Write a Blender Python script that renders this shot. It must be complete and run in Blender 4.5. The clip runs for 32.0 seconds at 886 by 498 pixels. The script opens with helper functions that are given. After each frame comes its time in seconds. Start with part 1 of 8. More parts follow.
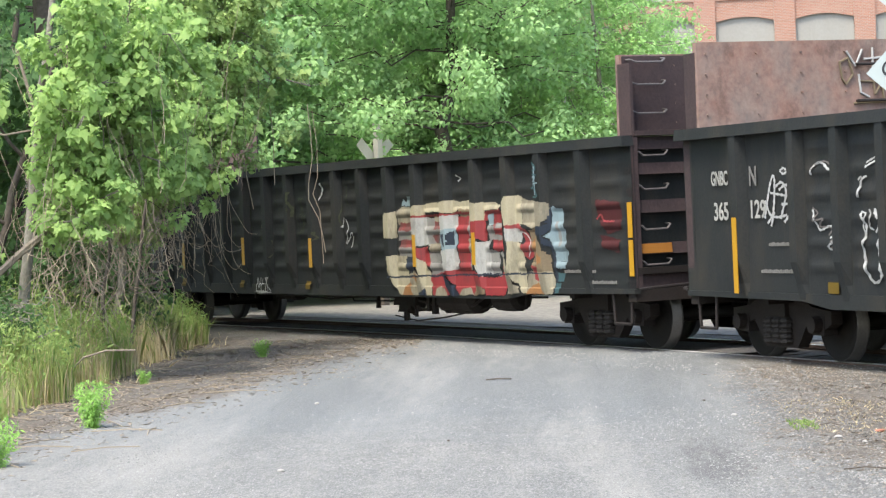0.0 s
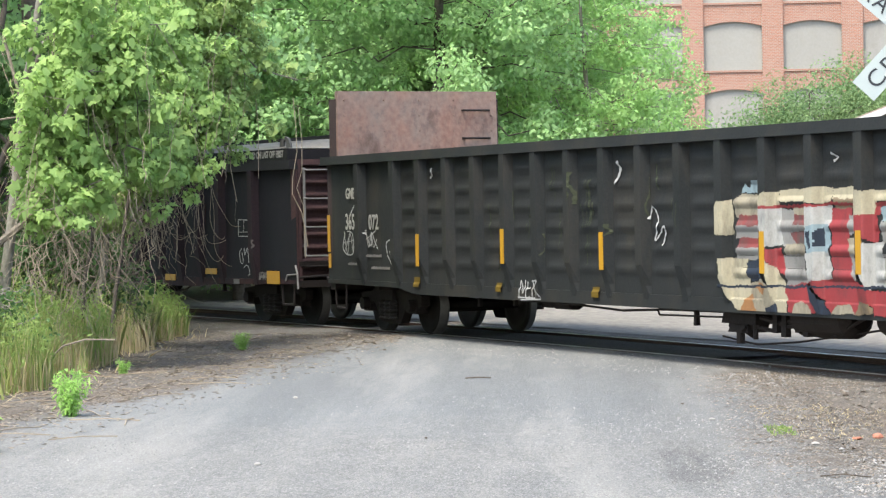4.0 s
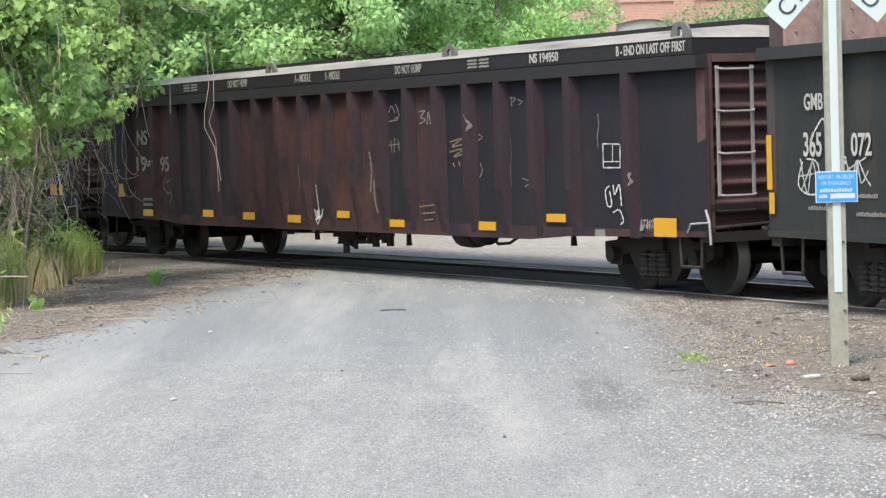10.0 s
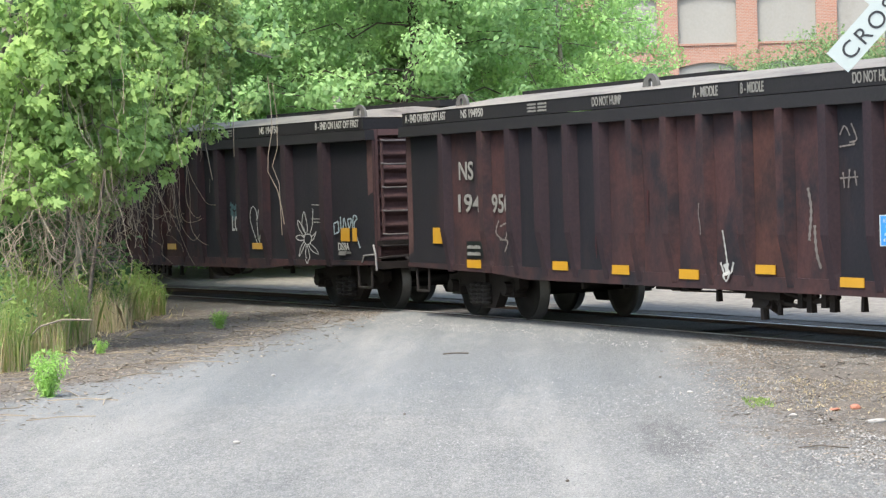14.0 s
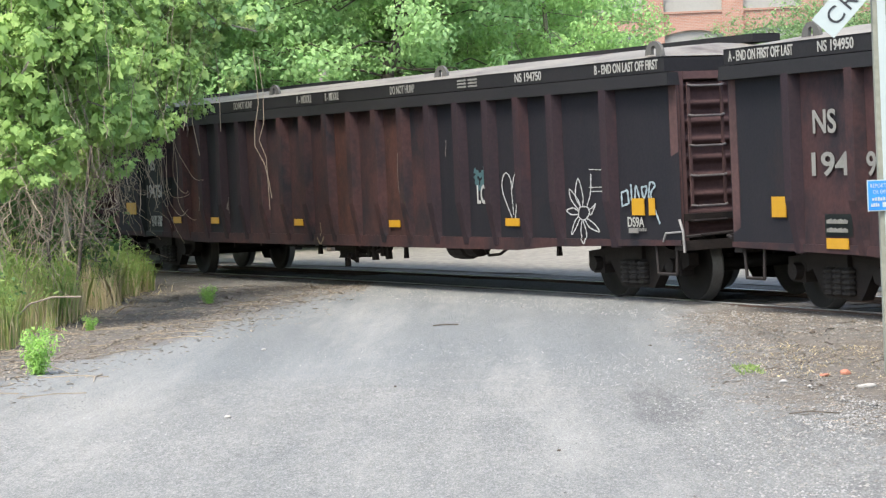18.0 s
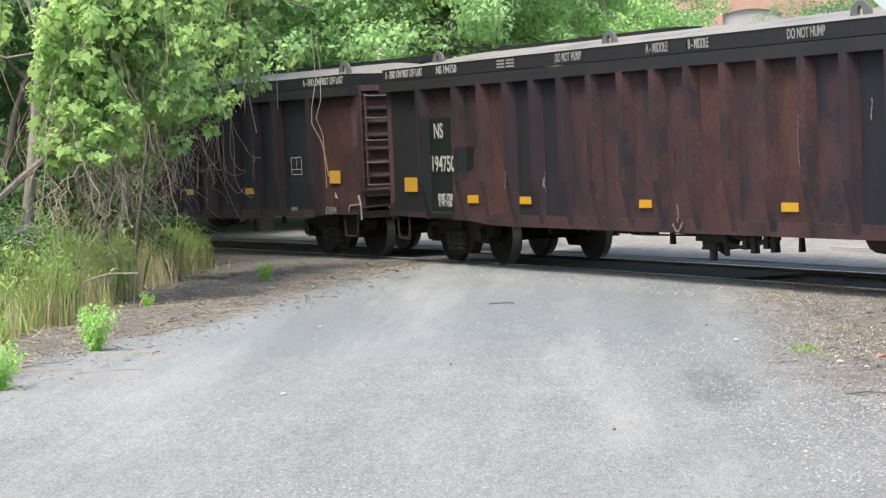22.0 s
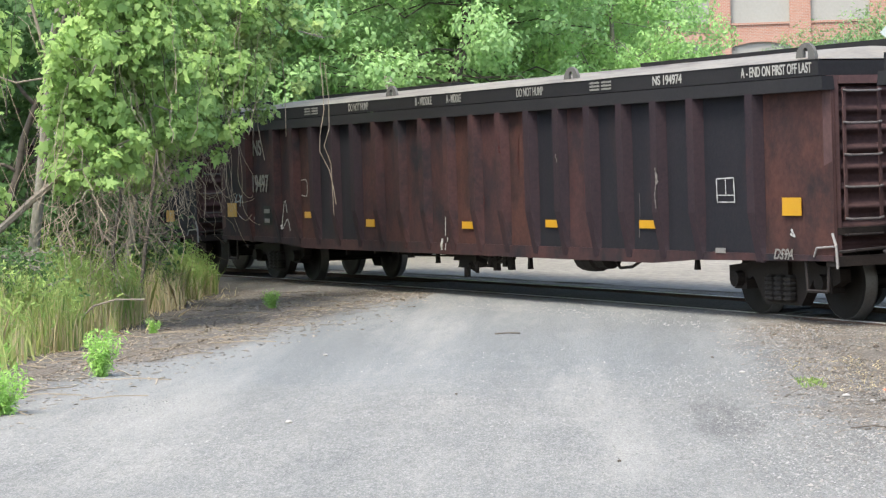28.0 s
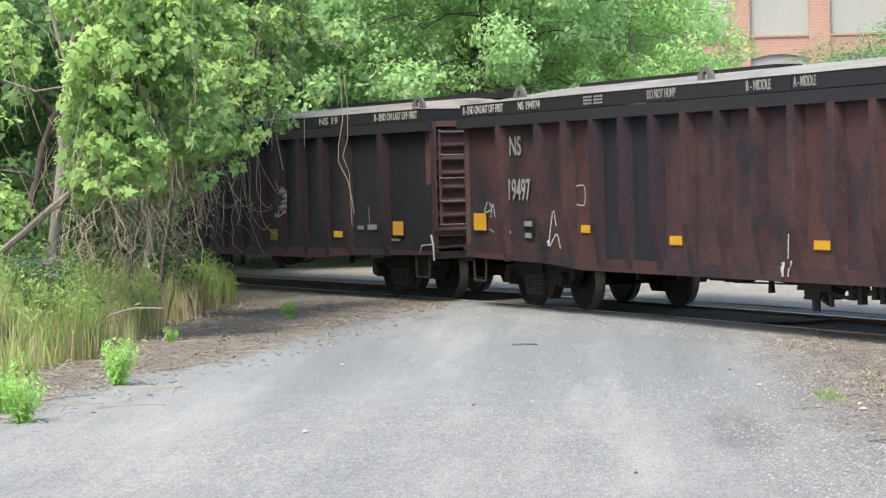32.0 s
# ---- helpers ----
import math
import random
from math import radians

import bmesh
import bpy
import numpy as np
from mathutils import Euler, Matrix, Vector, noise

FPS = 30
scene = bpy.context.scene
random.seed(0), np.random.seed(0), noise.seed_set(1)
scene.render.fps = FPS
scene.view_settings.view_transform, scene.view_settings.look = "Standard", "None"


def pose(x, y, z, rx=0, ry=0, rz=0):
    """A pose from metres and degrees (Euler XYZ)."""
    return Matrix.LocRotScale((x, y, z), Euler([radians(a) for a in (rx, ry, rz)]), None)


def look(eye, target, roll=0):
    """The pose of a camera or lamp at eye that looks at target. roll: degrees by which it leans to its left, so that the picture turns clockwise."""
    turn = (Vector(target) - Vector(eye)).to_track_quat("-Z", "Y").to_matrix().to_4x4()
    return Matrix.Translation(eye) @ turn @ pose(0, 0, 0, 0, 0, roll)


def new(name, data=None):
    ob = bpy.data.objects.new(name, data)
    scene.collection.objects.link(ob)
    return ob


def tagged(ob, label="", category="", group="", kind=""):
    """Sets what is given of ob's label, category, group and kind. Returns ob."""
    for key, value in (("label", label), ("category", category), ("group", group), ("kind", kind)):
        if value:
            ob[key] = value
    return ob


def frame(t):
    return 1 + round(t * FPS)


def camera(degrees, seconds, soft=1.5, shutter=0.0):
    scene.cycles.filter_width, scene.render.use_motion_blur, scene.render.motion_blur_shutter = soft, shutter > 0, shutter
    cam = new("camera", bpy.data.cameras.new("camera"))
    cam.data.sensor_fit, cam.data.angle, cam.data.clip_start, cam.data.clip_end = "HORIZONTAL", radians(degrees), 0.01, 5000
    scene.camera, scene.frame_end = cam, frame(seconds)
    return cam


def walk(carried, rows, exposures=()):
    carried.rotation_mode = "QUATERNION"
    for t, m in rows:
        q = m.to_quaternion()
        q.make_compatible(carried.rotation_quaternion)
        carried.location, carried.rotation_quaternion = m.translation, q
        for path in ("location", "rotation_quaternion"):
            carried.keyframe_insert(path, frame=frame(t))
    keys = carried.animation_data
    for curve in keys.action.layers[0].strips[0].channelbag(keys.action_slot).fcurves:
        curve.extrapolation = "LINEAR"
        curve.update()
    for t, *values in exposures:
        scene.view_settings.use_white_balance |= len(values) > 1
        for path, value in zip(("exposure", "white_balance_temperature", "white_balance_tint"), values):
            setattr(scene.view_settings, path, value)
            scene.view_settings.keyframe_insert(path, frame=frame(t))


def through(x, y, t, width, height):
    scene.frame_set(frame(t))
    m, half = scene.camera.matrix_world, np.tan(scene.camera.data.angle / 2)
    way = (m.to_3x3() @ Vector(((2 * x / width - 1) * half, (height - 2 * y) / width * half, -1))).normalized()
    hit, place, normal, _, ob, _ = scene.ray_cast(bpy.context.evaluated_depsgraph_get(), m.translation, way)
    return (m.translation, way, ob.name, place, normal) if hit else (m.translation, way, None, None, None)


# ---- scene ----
# One straight-down-the-road standpoint: a hand-held camera that only turns.
EYE = (0.0, 0.0, 1.858)


def aim(yaw, pitch, roll):
    """Camera pose: yaw to the right, pitch up, roll, in degrees."""
    return pose(*EYE, 90 + pitch, 0, -yaw) @ pose(0, 0, 0, 0, 0, roll)


cam = camera(20.525, 32.0, soft=1.3)
walk(cam, [
    (0, aim(-2.946, -0.860, -2.554)), (0.5, aim(-2.522, -0.950, -1.629)), (1, aim(-2.284, -0.935, -1.390)),
    (1.5, aim(-2.344, -0.847, -1.362)), (2, aim(-2.532, -0.810, -1.242)), (2.5, aim(-3.091, -0.781, -1.029)),
    (4.5, aim(-1.775, -1.140, -1.231)), (5, aim(-0.234, -1.647, -1.316)), (5.5, aim(0.113, -1.609, -1.326)),
    (6, aim(-0.000, -1.566, -1.592)), (6.5, aim(-0.316, -1.843, -1.261)), (7, aim(-0.834, -2.399, -1.011)),
    (7.5, aim(-1.108, -2.671, -0.969)), (8, aim(-1.134, -2.660, -1.091)), (8.5, aim(-0.927, -2.397, -1.671)),
    (9, aim(-0.852, -2.143, -2.036)), (9.5, aim(-0.767, -2.230, -1.911)), (10, aim(-0.561, -2.567, -1.725)),
    (10.5, aim(-0.951, -2.508, -1.415)), (11, aim(-1.432, -2.723, -1.564)), (11.5, aim(-1.639, -3.524, -1.780)),
    (12, aim(-1.291, -4.094, -1.471)), (12.5, aim(-1.377, -3.338, -1.417)), (13, aim(-1.723, -2.180, -1.477)),
    (13.5, aim(-2.037, -1.613, -1.737)), (15.5, aim(-1.784, -1.430, -1.875)), (16, aim(-2.120, -1.717, -2.321)),
    (16.5, aim(-2.221, -2.433, -3.057)), (17, aim(-1.573, -2.837, -3.249)), (17.5, aim(-1.308, -2.487, -2.954)),
    (18, aim(-1.753, -2.181, -2.600)), (18.5, aim(-2.369, -2.288, -2.033)), (19, aim(-2.891, -2.373, -2.077)),
    (19.5, aim(-3.251, -2.399, -2.261)), (20, aim(-3.689, -2.317, -2.075)), (20.5, aim(-4.002, -2.411, -1.994)),
    (21, aim(-3.803, -2.482, -1.858)), (21.5, aim(-3.311, -2.447, -2.000)), (22, aim(-3.093, -2.633, -2.410)),
    (22.5, aim(-3.134, -2.876, -2.533)), (23, aim(-3.407, -3.067, -2.435)), (23.5, aim(-3.450, -3.210, -2.424)),
    (24, aim(-3.141, -3.161, -2.188)), (24.5, aim(-3.116, -2.825, -2.116)), (25, aim(-3.381, -2.292, -1.939)),
    (25.5, aim(-3.333, -2.063, -1.574)), (26, aim(-3.304, -2.072, -1.686)), (26.5, aim(-3.347, -1.888, -1.911)),
    (28.5, aim(-3.130, -2.006, -1.708)), (29, aim(-2.996, -2.288, -1.642)), (29.5, aim(-2.942, -2.416, -1.609)),
    (30, aim(-3.367, -2.403, -1.399)), (30.5, aim(-3.715, -2.176, -1.315)), (31, aim(-3.660, -1.989, -1.282)),
    (31.5, aim(-3.684, -1.900, -1.409)), (32, aim(-3.637, -1.679, -1.463)),
], [(0.0, 1.95, 7000, 6), (32.0, 1.95, 7000, 6)])

# world and light: a bright overcast afternoon
world = bpy.data.worlds.new("overcast_sky")
scene.world = world
world.use_nodes = True
wn = world.node_tree
sky = wn.nodes.new("ShaderNodeTexSky")
sky.sky_type, sky.sun_disc = "NISHITA", False
sky.sun_elevation, sky.sun_rotation = radians(62), radians(210)
sky.air_density, sky.dust_density, sky.ozone_density = 1.0, 2.5, 1.0
wn.links.new(sky.outputs["Color"], wn.nodes["Background"].inputs["Color"])
wn.nodes["Background"].inputs["Strength"].default_value = 0.15
sun = new("sun", bpy.data.lights.new("sun", "SUN"))
sun.data.energy, sun.data.angle, sun.data.color = 1.5, radians(20), (1.0, 0.98, 0.95)
sun.matrix_world = look((-16, -28, 62), (0, 0, 0))


# ---- materials ----
def nodes_of(name):
    m = bpy.data.materials.new(name)
    m.use_nodes = True
    return m, m.node_tree.nodes, m.node_tree.links, m.node_tree.nodes["Principled BSDF"]


def ramp(nd, lk, fac, stops):
    r = nd.new("ShaderNodeValToRGB")
    el = r.color_ramp.elements
    el[0].position, el[0].color = stops[0][0], (*stops[0][1], 1)
    el[1].position, el[1].color = stops[-1][0], (*stops[-1][1], 1)
    for p, c in stops[1:-1]:
        e = el.new(p)
        e.color = (*c, 1)
    lk.new(fac, r.inputs["Fac"])
    return r.outputs["Color"]


def noise_at(nd, lk, vec, scale, detail=5.0, rough=0.6, stretch=None):
    if stretch:
        mp = nd.new("ShaderNodeMapping")
        mp.inputs["Scale"].default_value = stretch
        lk.new(vec, mp.inputs["Vector"])
        vec = mp.outputs["Vector"]
    n = nd.new("ShaderNodeTexNoise")
    n.inputs["Scale"].default_value, n.inputs["Detail"].default_value, n.inputs["Roughness"].default_value = scale, detail, rough
    lk.new(vec, n.inputs["Vector"])
    return n.outputs["Fac"]


def mixed(nd, lk, fac, a, b, mode="MIX"):
    m = nd.new("ShaderNodeMix")
    m.data_type, m.blend_type = "RGBA", mode
    for sock, val in ((m.inputs[0], fac), (m.inputs[6], a), (m.inputs[7], b)):
        if isinstance(val, (int, float)):
            sock.default_value = val
        elif isinstance(val, tuple):
            sock.default_value = (*val, 1)
        else:
            lk.new(val, sock)
    return m.outputs[2]


def varied_coords(nd, lk):
    """Object coordinates, shifted for each object so that copies differ."""
    tc, oi, ad = nd.new("ShaderNodeTexCoord"), nd.new("ShaderNodeObjectInfo"), nd.new("ShaderNodeVectorMath")
    ml = nd.new("ShaderNodeMath")
    ml.operation, ml.inputs[1].default_value = "MULTIPLY", 53.0
    lk.new(oi.outputs["Random"], ml.inputs[0])
    lk.new(tc.outputs["Object"], ad.inputs[0])
    lk.new(ml.outputs[0], ad.inputs[1])
    return ad.outputs["Vector"]


def surface(name, big, fine, rough=0.8, metal=0.0, scale=1.5, fine_scale=40.0, mix=0.5, bump=0.2, stretch=None, grime=None, grime_at=(0.5, 0.7)):
    """Two scales of colour variation, an optional third layer of stains, and a fine relief."""
    m, nd, lk, bsdf = nodes_of(name)
    vec = varied_coords(nd, lk)
    a = noise_at(nd, lk, vec, scale, 6, 0.65, stretch)
    b = noise_at(nd, lk, vec, fine_scale, 4, 0.6)
    col = mixed(nd, lk, mix, ramp(nd, lk, a, [(0.3, big[0]), (0.7, big[1])]), ramp(nd, lk, b, [(0.3, fine[0]), (0.7, fine[1])]))
    if grime:
        g = noise_at(nd, lk, vec, scale * 0.6 + 0.4, 8, 0.7, stretch)
        mask = ramp(nd, lk, g, [(grime_at[0], (0, 0, 0)), (grime_at[1], (1, 1, 1))])
        col = mixed(nd, lk, mask, col, grime)
    lk.new(col, bsdf.inputs["Base Color"])
    bsdf.inputs["Roughness"].default_value, bsdf.inputs["Metallic"].default_value = rough, metal
    if max(big[0] + big[1]) < 0.12:
        # dull, sooty coats have hardly any sheen
        bsdf.inputs["Specular IOR Level"].default_value = 0.18
    if bump:
        bp = nd.new("ShaderNodeBump")
        bp.inputs["Strength"].default_value, bp.inputs["Distance"].default_value = bump, 0.02
        lk.new(b, bp.inputs["Height"])
        lk.new(bp.outputs["Normal"], bsdf.inputs["Normal"])
    return m


def plain(name, colour, rough=0.6, metal=0.0, var=0.15):
    c2 = tuple(c * (1 - var) for c in colour)
    return surface(name, (c2, colour), (c2, colour), rough, metal, 3.0, 60.0, 0.4, 0.08)


def leaf_mat(name, dark, light, through=0.35, glow=(0.34, 0.56, 0.14), patch_size=0.5):
    """Leaves that differ one by one, and by the spray that they grow on."""
    m, nd, lk, bsdf = nodes_of(name)
    geo = nd.new("ShaderNodeNewGeometry")
    sprays = noise_at(nd, lk, varied_coords(nd, lk), patch_size, 3, 0.55)
    both = nd.new("ShaderNodeMath")
    both.operation, both.inputs[1].default_value = "MULTIPLY_ADD", 0.55
    lk.new(geo.outputs["Random Per Island"], both.inputs[0])
    tune = nd.new("ShaderNodeMath")
    tune.operation, tune.inputs[1].default_value, tune.inputs[2].default_value = "MULTIPLY_ADD", 1.5, -0.52
    lk.new(sprays, tune.inputs[0])
    lk.new(tune.outputs[0], both.inputs[2])
    col = ramp(nd, lk, both.outputs[0], [(0.0, dark), (0.5, tuple((a + b) / 2 for a, b in zip(dark, light))), (1.0, light)])
    lk.new(col, bsdf.inputs["Base Color"])
    bsdf.inputs["Roughness"].default_value = 0.55
    bsdf.inputs["Specular IOR Level"].default_value = 0.12
    tr, mx = nd.new("ShaderNodeBsdfTranslucent"), nd.new("ShaderNodeMixShader")
    lk.new(mixed(nd, lk, 0.5, col, glow), tr.inputs["Color"])
    mx.inputs[0].default_value = through
    lk.new(bsdf.outputs[0], mx.inputs[1])
    lk.new(tr.outputs[0], mx.inputs[2])
    lk.new(mx.outputs[0], nd["Material Output"].inputs["Surface"])
    return m


def spray(name, colour, rough=0.65, dirt=(0.022, 0.02, 0.019), dirt_at=(0.52, 0.80)):
    """Old spray paint: faded in patches, streaked downwards with soot."""
    dim = tuple(c * 0.62 for c in colour)
    return surface(name, (dim, colour), (dim, colour), rough, 0.0, 2.6, 45, 0.4, 0.06, (1.3, 1.3, 0.5), dirt, dirt_at)


RUST = surface("rusty_brown_paint", ((0.0543, 0.0228, 0.0222), (0.0192, 0.0123, 0.0150)), ((0.0192, 0.0107, 0.0120), (0.0638, 0.0303, 0.0282)), 0.75, 0.0, 1.5, 16, 0.40, 0.15, (1.15, 1.15, 0.85), (0.0115, 0.0107, 0.0141), (0.44, 0.64))
RUST_RED = surface("red_brown_paint", ((0.0612, 0.0238, 0.0190), (0.0306, 0.0143, 0.0146)), ((0.0235, 0.0118, 0.0116), (0.0705, 0.0327, 0.0255)), 0.75, 0.0, 1.5, 16, 0.40, 0.15, (1.15, 1.15, 0.85), (0.0131, 0.0095, 0.0110), (0.46, 0.66))
DUSK = surface("sooted_maroon_paint", ((0.0137, 0.0099, 0.0137), (0.0274, 0.0156, 0.0191)), ((0.0116, 0.0089, 0.0126), (0.0312, 0.0183, 0.0213)), 0.7, 0.0, 0.9, 25, 0.4, 0.12, (1.5, 1.5, 0.6), (0.0438, 0.0183, 0.0179), (0.58, 0.8))
SOOT = surface("soot_black_paint", ((0.0072, 0.0077, 0.0112), (0.0144, 0.0122, 0.0156)), ((0.0061, 0.0069, 0.0105), (0.0163, 0.0143, 0.0174)), 0.7, 0.0, 0.9, 25, 0.4, 0.12, (1.5, 1.5, 0.6), (0.0230, 0.0143, 0.0147), (0.58, 0.8))
GONDOLA = surface("sooty_gondola_paint", ((0.0108, 0.0131, 0.0143), (0.0207, 0.0219, 0.0224)), ((0.0087, 0.0110, 0.0120), (0.0242, 0.0245, 0.0239)), 0.65, 0.0, 0.9, 30, 0.4, 0.15, (1.6, 1.6, 0.6), (0.034, 0.030, 0.024), (0.50, 0.76))
RUST_PLATE = surface("rusted_plate", ((0.215, 0.105, 0.078), (0.172, 0.150, 0.138)), ((0.075, 0.047, 0.04), (0.29, 0.19, 0.155)), 0.85, 0.05, 2.2, 11, 0.36, 0.35, (1, 1, 0.7), (0.082, 0.05, 0.042), (0.52, 0.68))
BROWN_PLATE = surface("brown_end_plate", ((0.0506, 0.0342, 0.0349), (0.0321, 0.0245, 0.0263)), ((0.0276, 0.0204, 0.0219), (0.0689, 0.0455, 0.0435)), 0.75, 0.0, 1.4, 24, 0.4, 0.2)
COVER_SIDE = surface("dark_cover_skirt", ((0.0092, 0.0090, 0.0106), (0.0167, 0.0154, 0.0168)), ((0.0076, 0.0072, 0.0089), (0.0187, 0.0173, 0.0189)), 0.7, 0.0, 1.2, 30, 0.4, 0.12)
COVER_TOP = surface("weathered_grey_cover", ((0.1935, 0.1720, 0.1420), (0.0900, 0.0791, 0.0671)), ((0.0765, 0.0654, 0.0546), (0.2115, 0.1849, 0.1521)), 0.7, 0.0, 0.55, 12, 0.35, 0.12, (1.0, 2.2, 1.0), (0.0468, 0.0310, 0.0242), (0.52, 0.66))
TRUCK = surface("greasy_cast_steel", ((0.0121, 0.0104, 0.0101), (0.0261, 0.0208, 0.0184)), ((0.0093, 0.0078, 0.0076), (0.0327, 0.0242, 0.0210)), 0.7, 0.2, 3, 40, 0.4, 0.2)
WHEEL_STEEL = surface("worn_wheel_steel", ((0.0084, 0.0073, 0.0068), (0.0154, 0.0129, 0.0112)), ((0.0055, 0.0050, 0.0048), (0.0196, 0.0168, 0.0140)), 0.7, 0.1, 3, 40, 0.4, 0.1)
TREAD = surface("worn_tread", ((0.10, 0.095, 0.09), (0.07, 0.066, 0.062)), ((0.06, 0.056, 0.052), (0.12, 0.115, 0.11)), 0.5, 0.6, 3, 40, 0.4, 0.05)
YELLOW = plain("yellow_reflector", (0.37, 0.195, 0.012), 0.45)
DULL_YELLOW = plain("sooted_yellow_reflector", (0.1036, 0.0673, 0.0104), 0.6)
ORANGE = plain("orange_paint", (0.3056, 0.1221, 0.0163), 0.6)
WHITE_MARK = plain("weathered_white_stencil", (0.3056, 0.2997, 0.2775), 0.7, 0, 0.35)
DULL_MARK = plain("faded_grey_stencil", (0.148, 0.1406, 0.1332), 0.8, 0, 0.4)
LADDER_WHITE = plain("scuffed_white_ladder", (0.225, 0.2131, 0.2072), 0.6, 0, 0.4)
LADDER_GREY = plain("dull_grey_rung", (0.115, 0.104, 0.104), 0.55, 0.1, 0.4)
SPRING = plain("dusty_spring_steel", (0.036, 0.032, 0.030), 0.7, 0.2, 0.4)
LUG = plain("weathered_lug_grey", (0.1036, 0.1006, 0.0962), 0.8, 0.0, 0.4)
WHITE_SPRAY = plain("white_spray_paint", (0.3434, 0.3434, 0.3374), 0.6, 0, 0.25)
PALE_SPRAY = spray("pale_spray_paint", (0.33, 0.33, 0.315))
DULL_SPRAY = plain("faded_spray_paint", (0.1258, 0.111, 0.1036), 0.8, 0, 0.45)
TAN_SPRAY = spray("tan_spray_paint", (0.16, 0.118, 0.07))
BLUE_WHITE = plain("ice_blue_spray_paint", (0.2368, 0.296, 0.3256), 0.6, 0, 0.3)
# flat colour for the greenish highlights on the pressed side plates
GREEN_HIGHLIGHT = plain("green_grey_highlight", (0.055, 0.064, 0.040), 0.9, 0, 0.5)
CREAM = spray("cream_spray_paint", (0.335, 0.30, 0.21))
RED = spray("red_spray_paint", (0.23, 0.022, 0.026))
SILVER = spray("silver_grey_spray_paint", (0.20, 0.195, 0.185))
INK = plain("blue_black_spray_paint", (0.0222, 0.0296, 0.0444), 0.5, 0, 0.3)
RUST_ORANGE = spray("ochre_spray_paint", (0.25, 0.115, 0.04))
PALE_BLUE = spray("pale_blue_spray_paint", (0.19, 0.26, 0.29))
TEAL = spray("teal_spray_paint", (0.05, 0.10, 0.11))
MAROON = spray("maroon_spray_paint", (0.055, 0.014, 0.015))
# maroon lightened for the car ends: their brighter lighting is in the colour
END_PAINT = surface("lit_maroon_end_paint", ((0.074, 0.040, 0.039), (0.048, 0.028, 0.029)), ((0.036, 0.020, 0.020), (0.088, 0.048, 0.046)), 0.75, 0.0, 1.6, 16, 0.4, 0.15, None, (0.022, 0.014, 0.014), (0.54, 0.74))
DIRTY_CREAM = spray("soiled_cream_spray_paint", (0.27, 0.24, 0.175), 0.7, (0.04, 0.034, 0.028), (0.44, 0.74))
DIRTY_RED = spray("soiled_red_spray_paint", (0.17, 0.028, 0.028), 0.7, (0.05, 0.042, 0.038), (0.42, 0.66))
FADED_MARK = plain("half-worn_white_stencil", (0.20, 0.195, 0.18), 0.75, 0, 0.45)
IRON = plain("dark_iron", (0.0311, 0.0259, 0.0252), 0.6, 0.3, 0.4)
BLACK_PATCH = plain("black_paint_patch", (0.0071, 0.0093, 0.0096), 0.6, 0, 0.3)


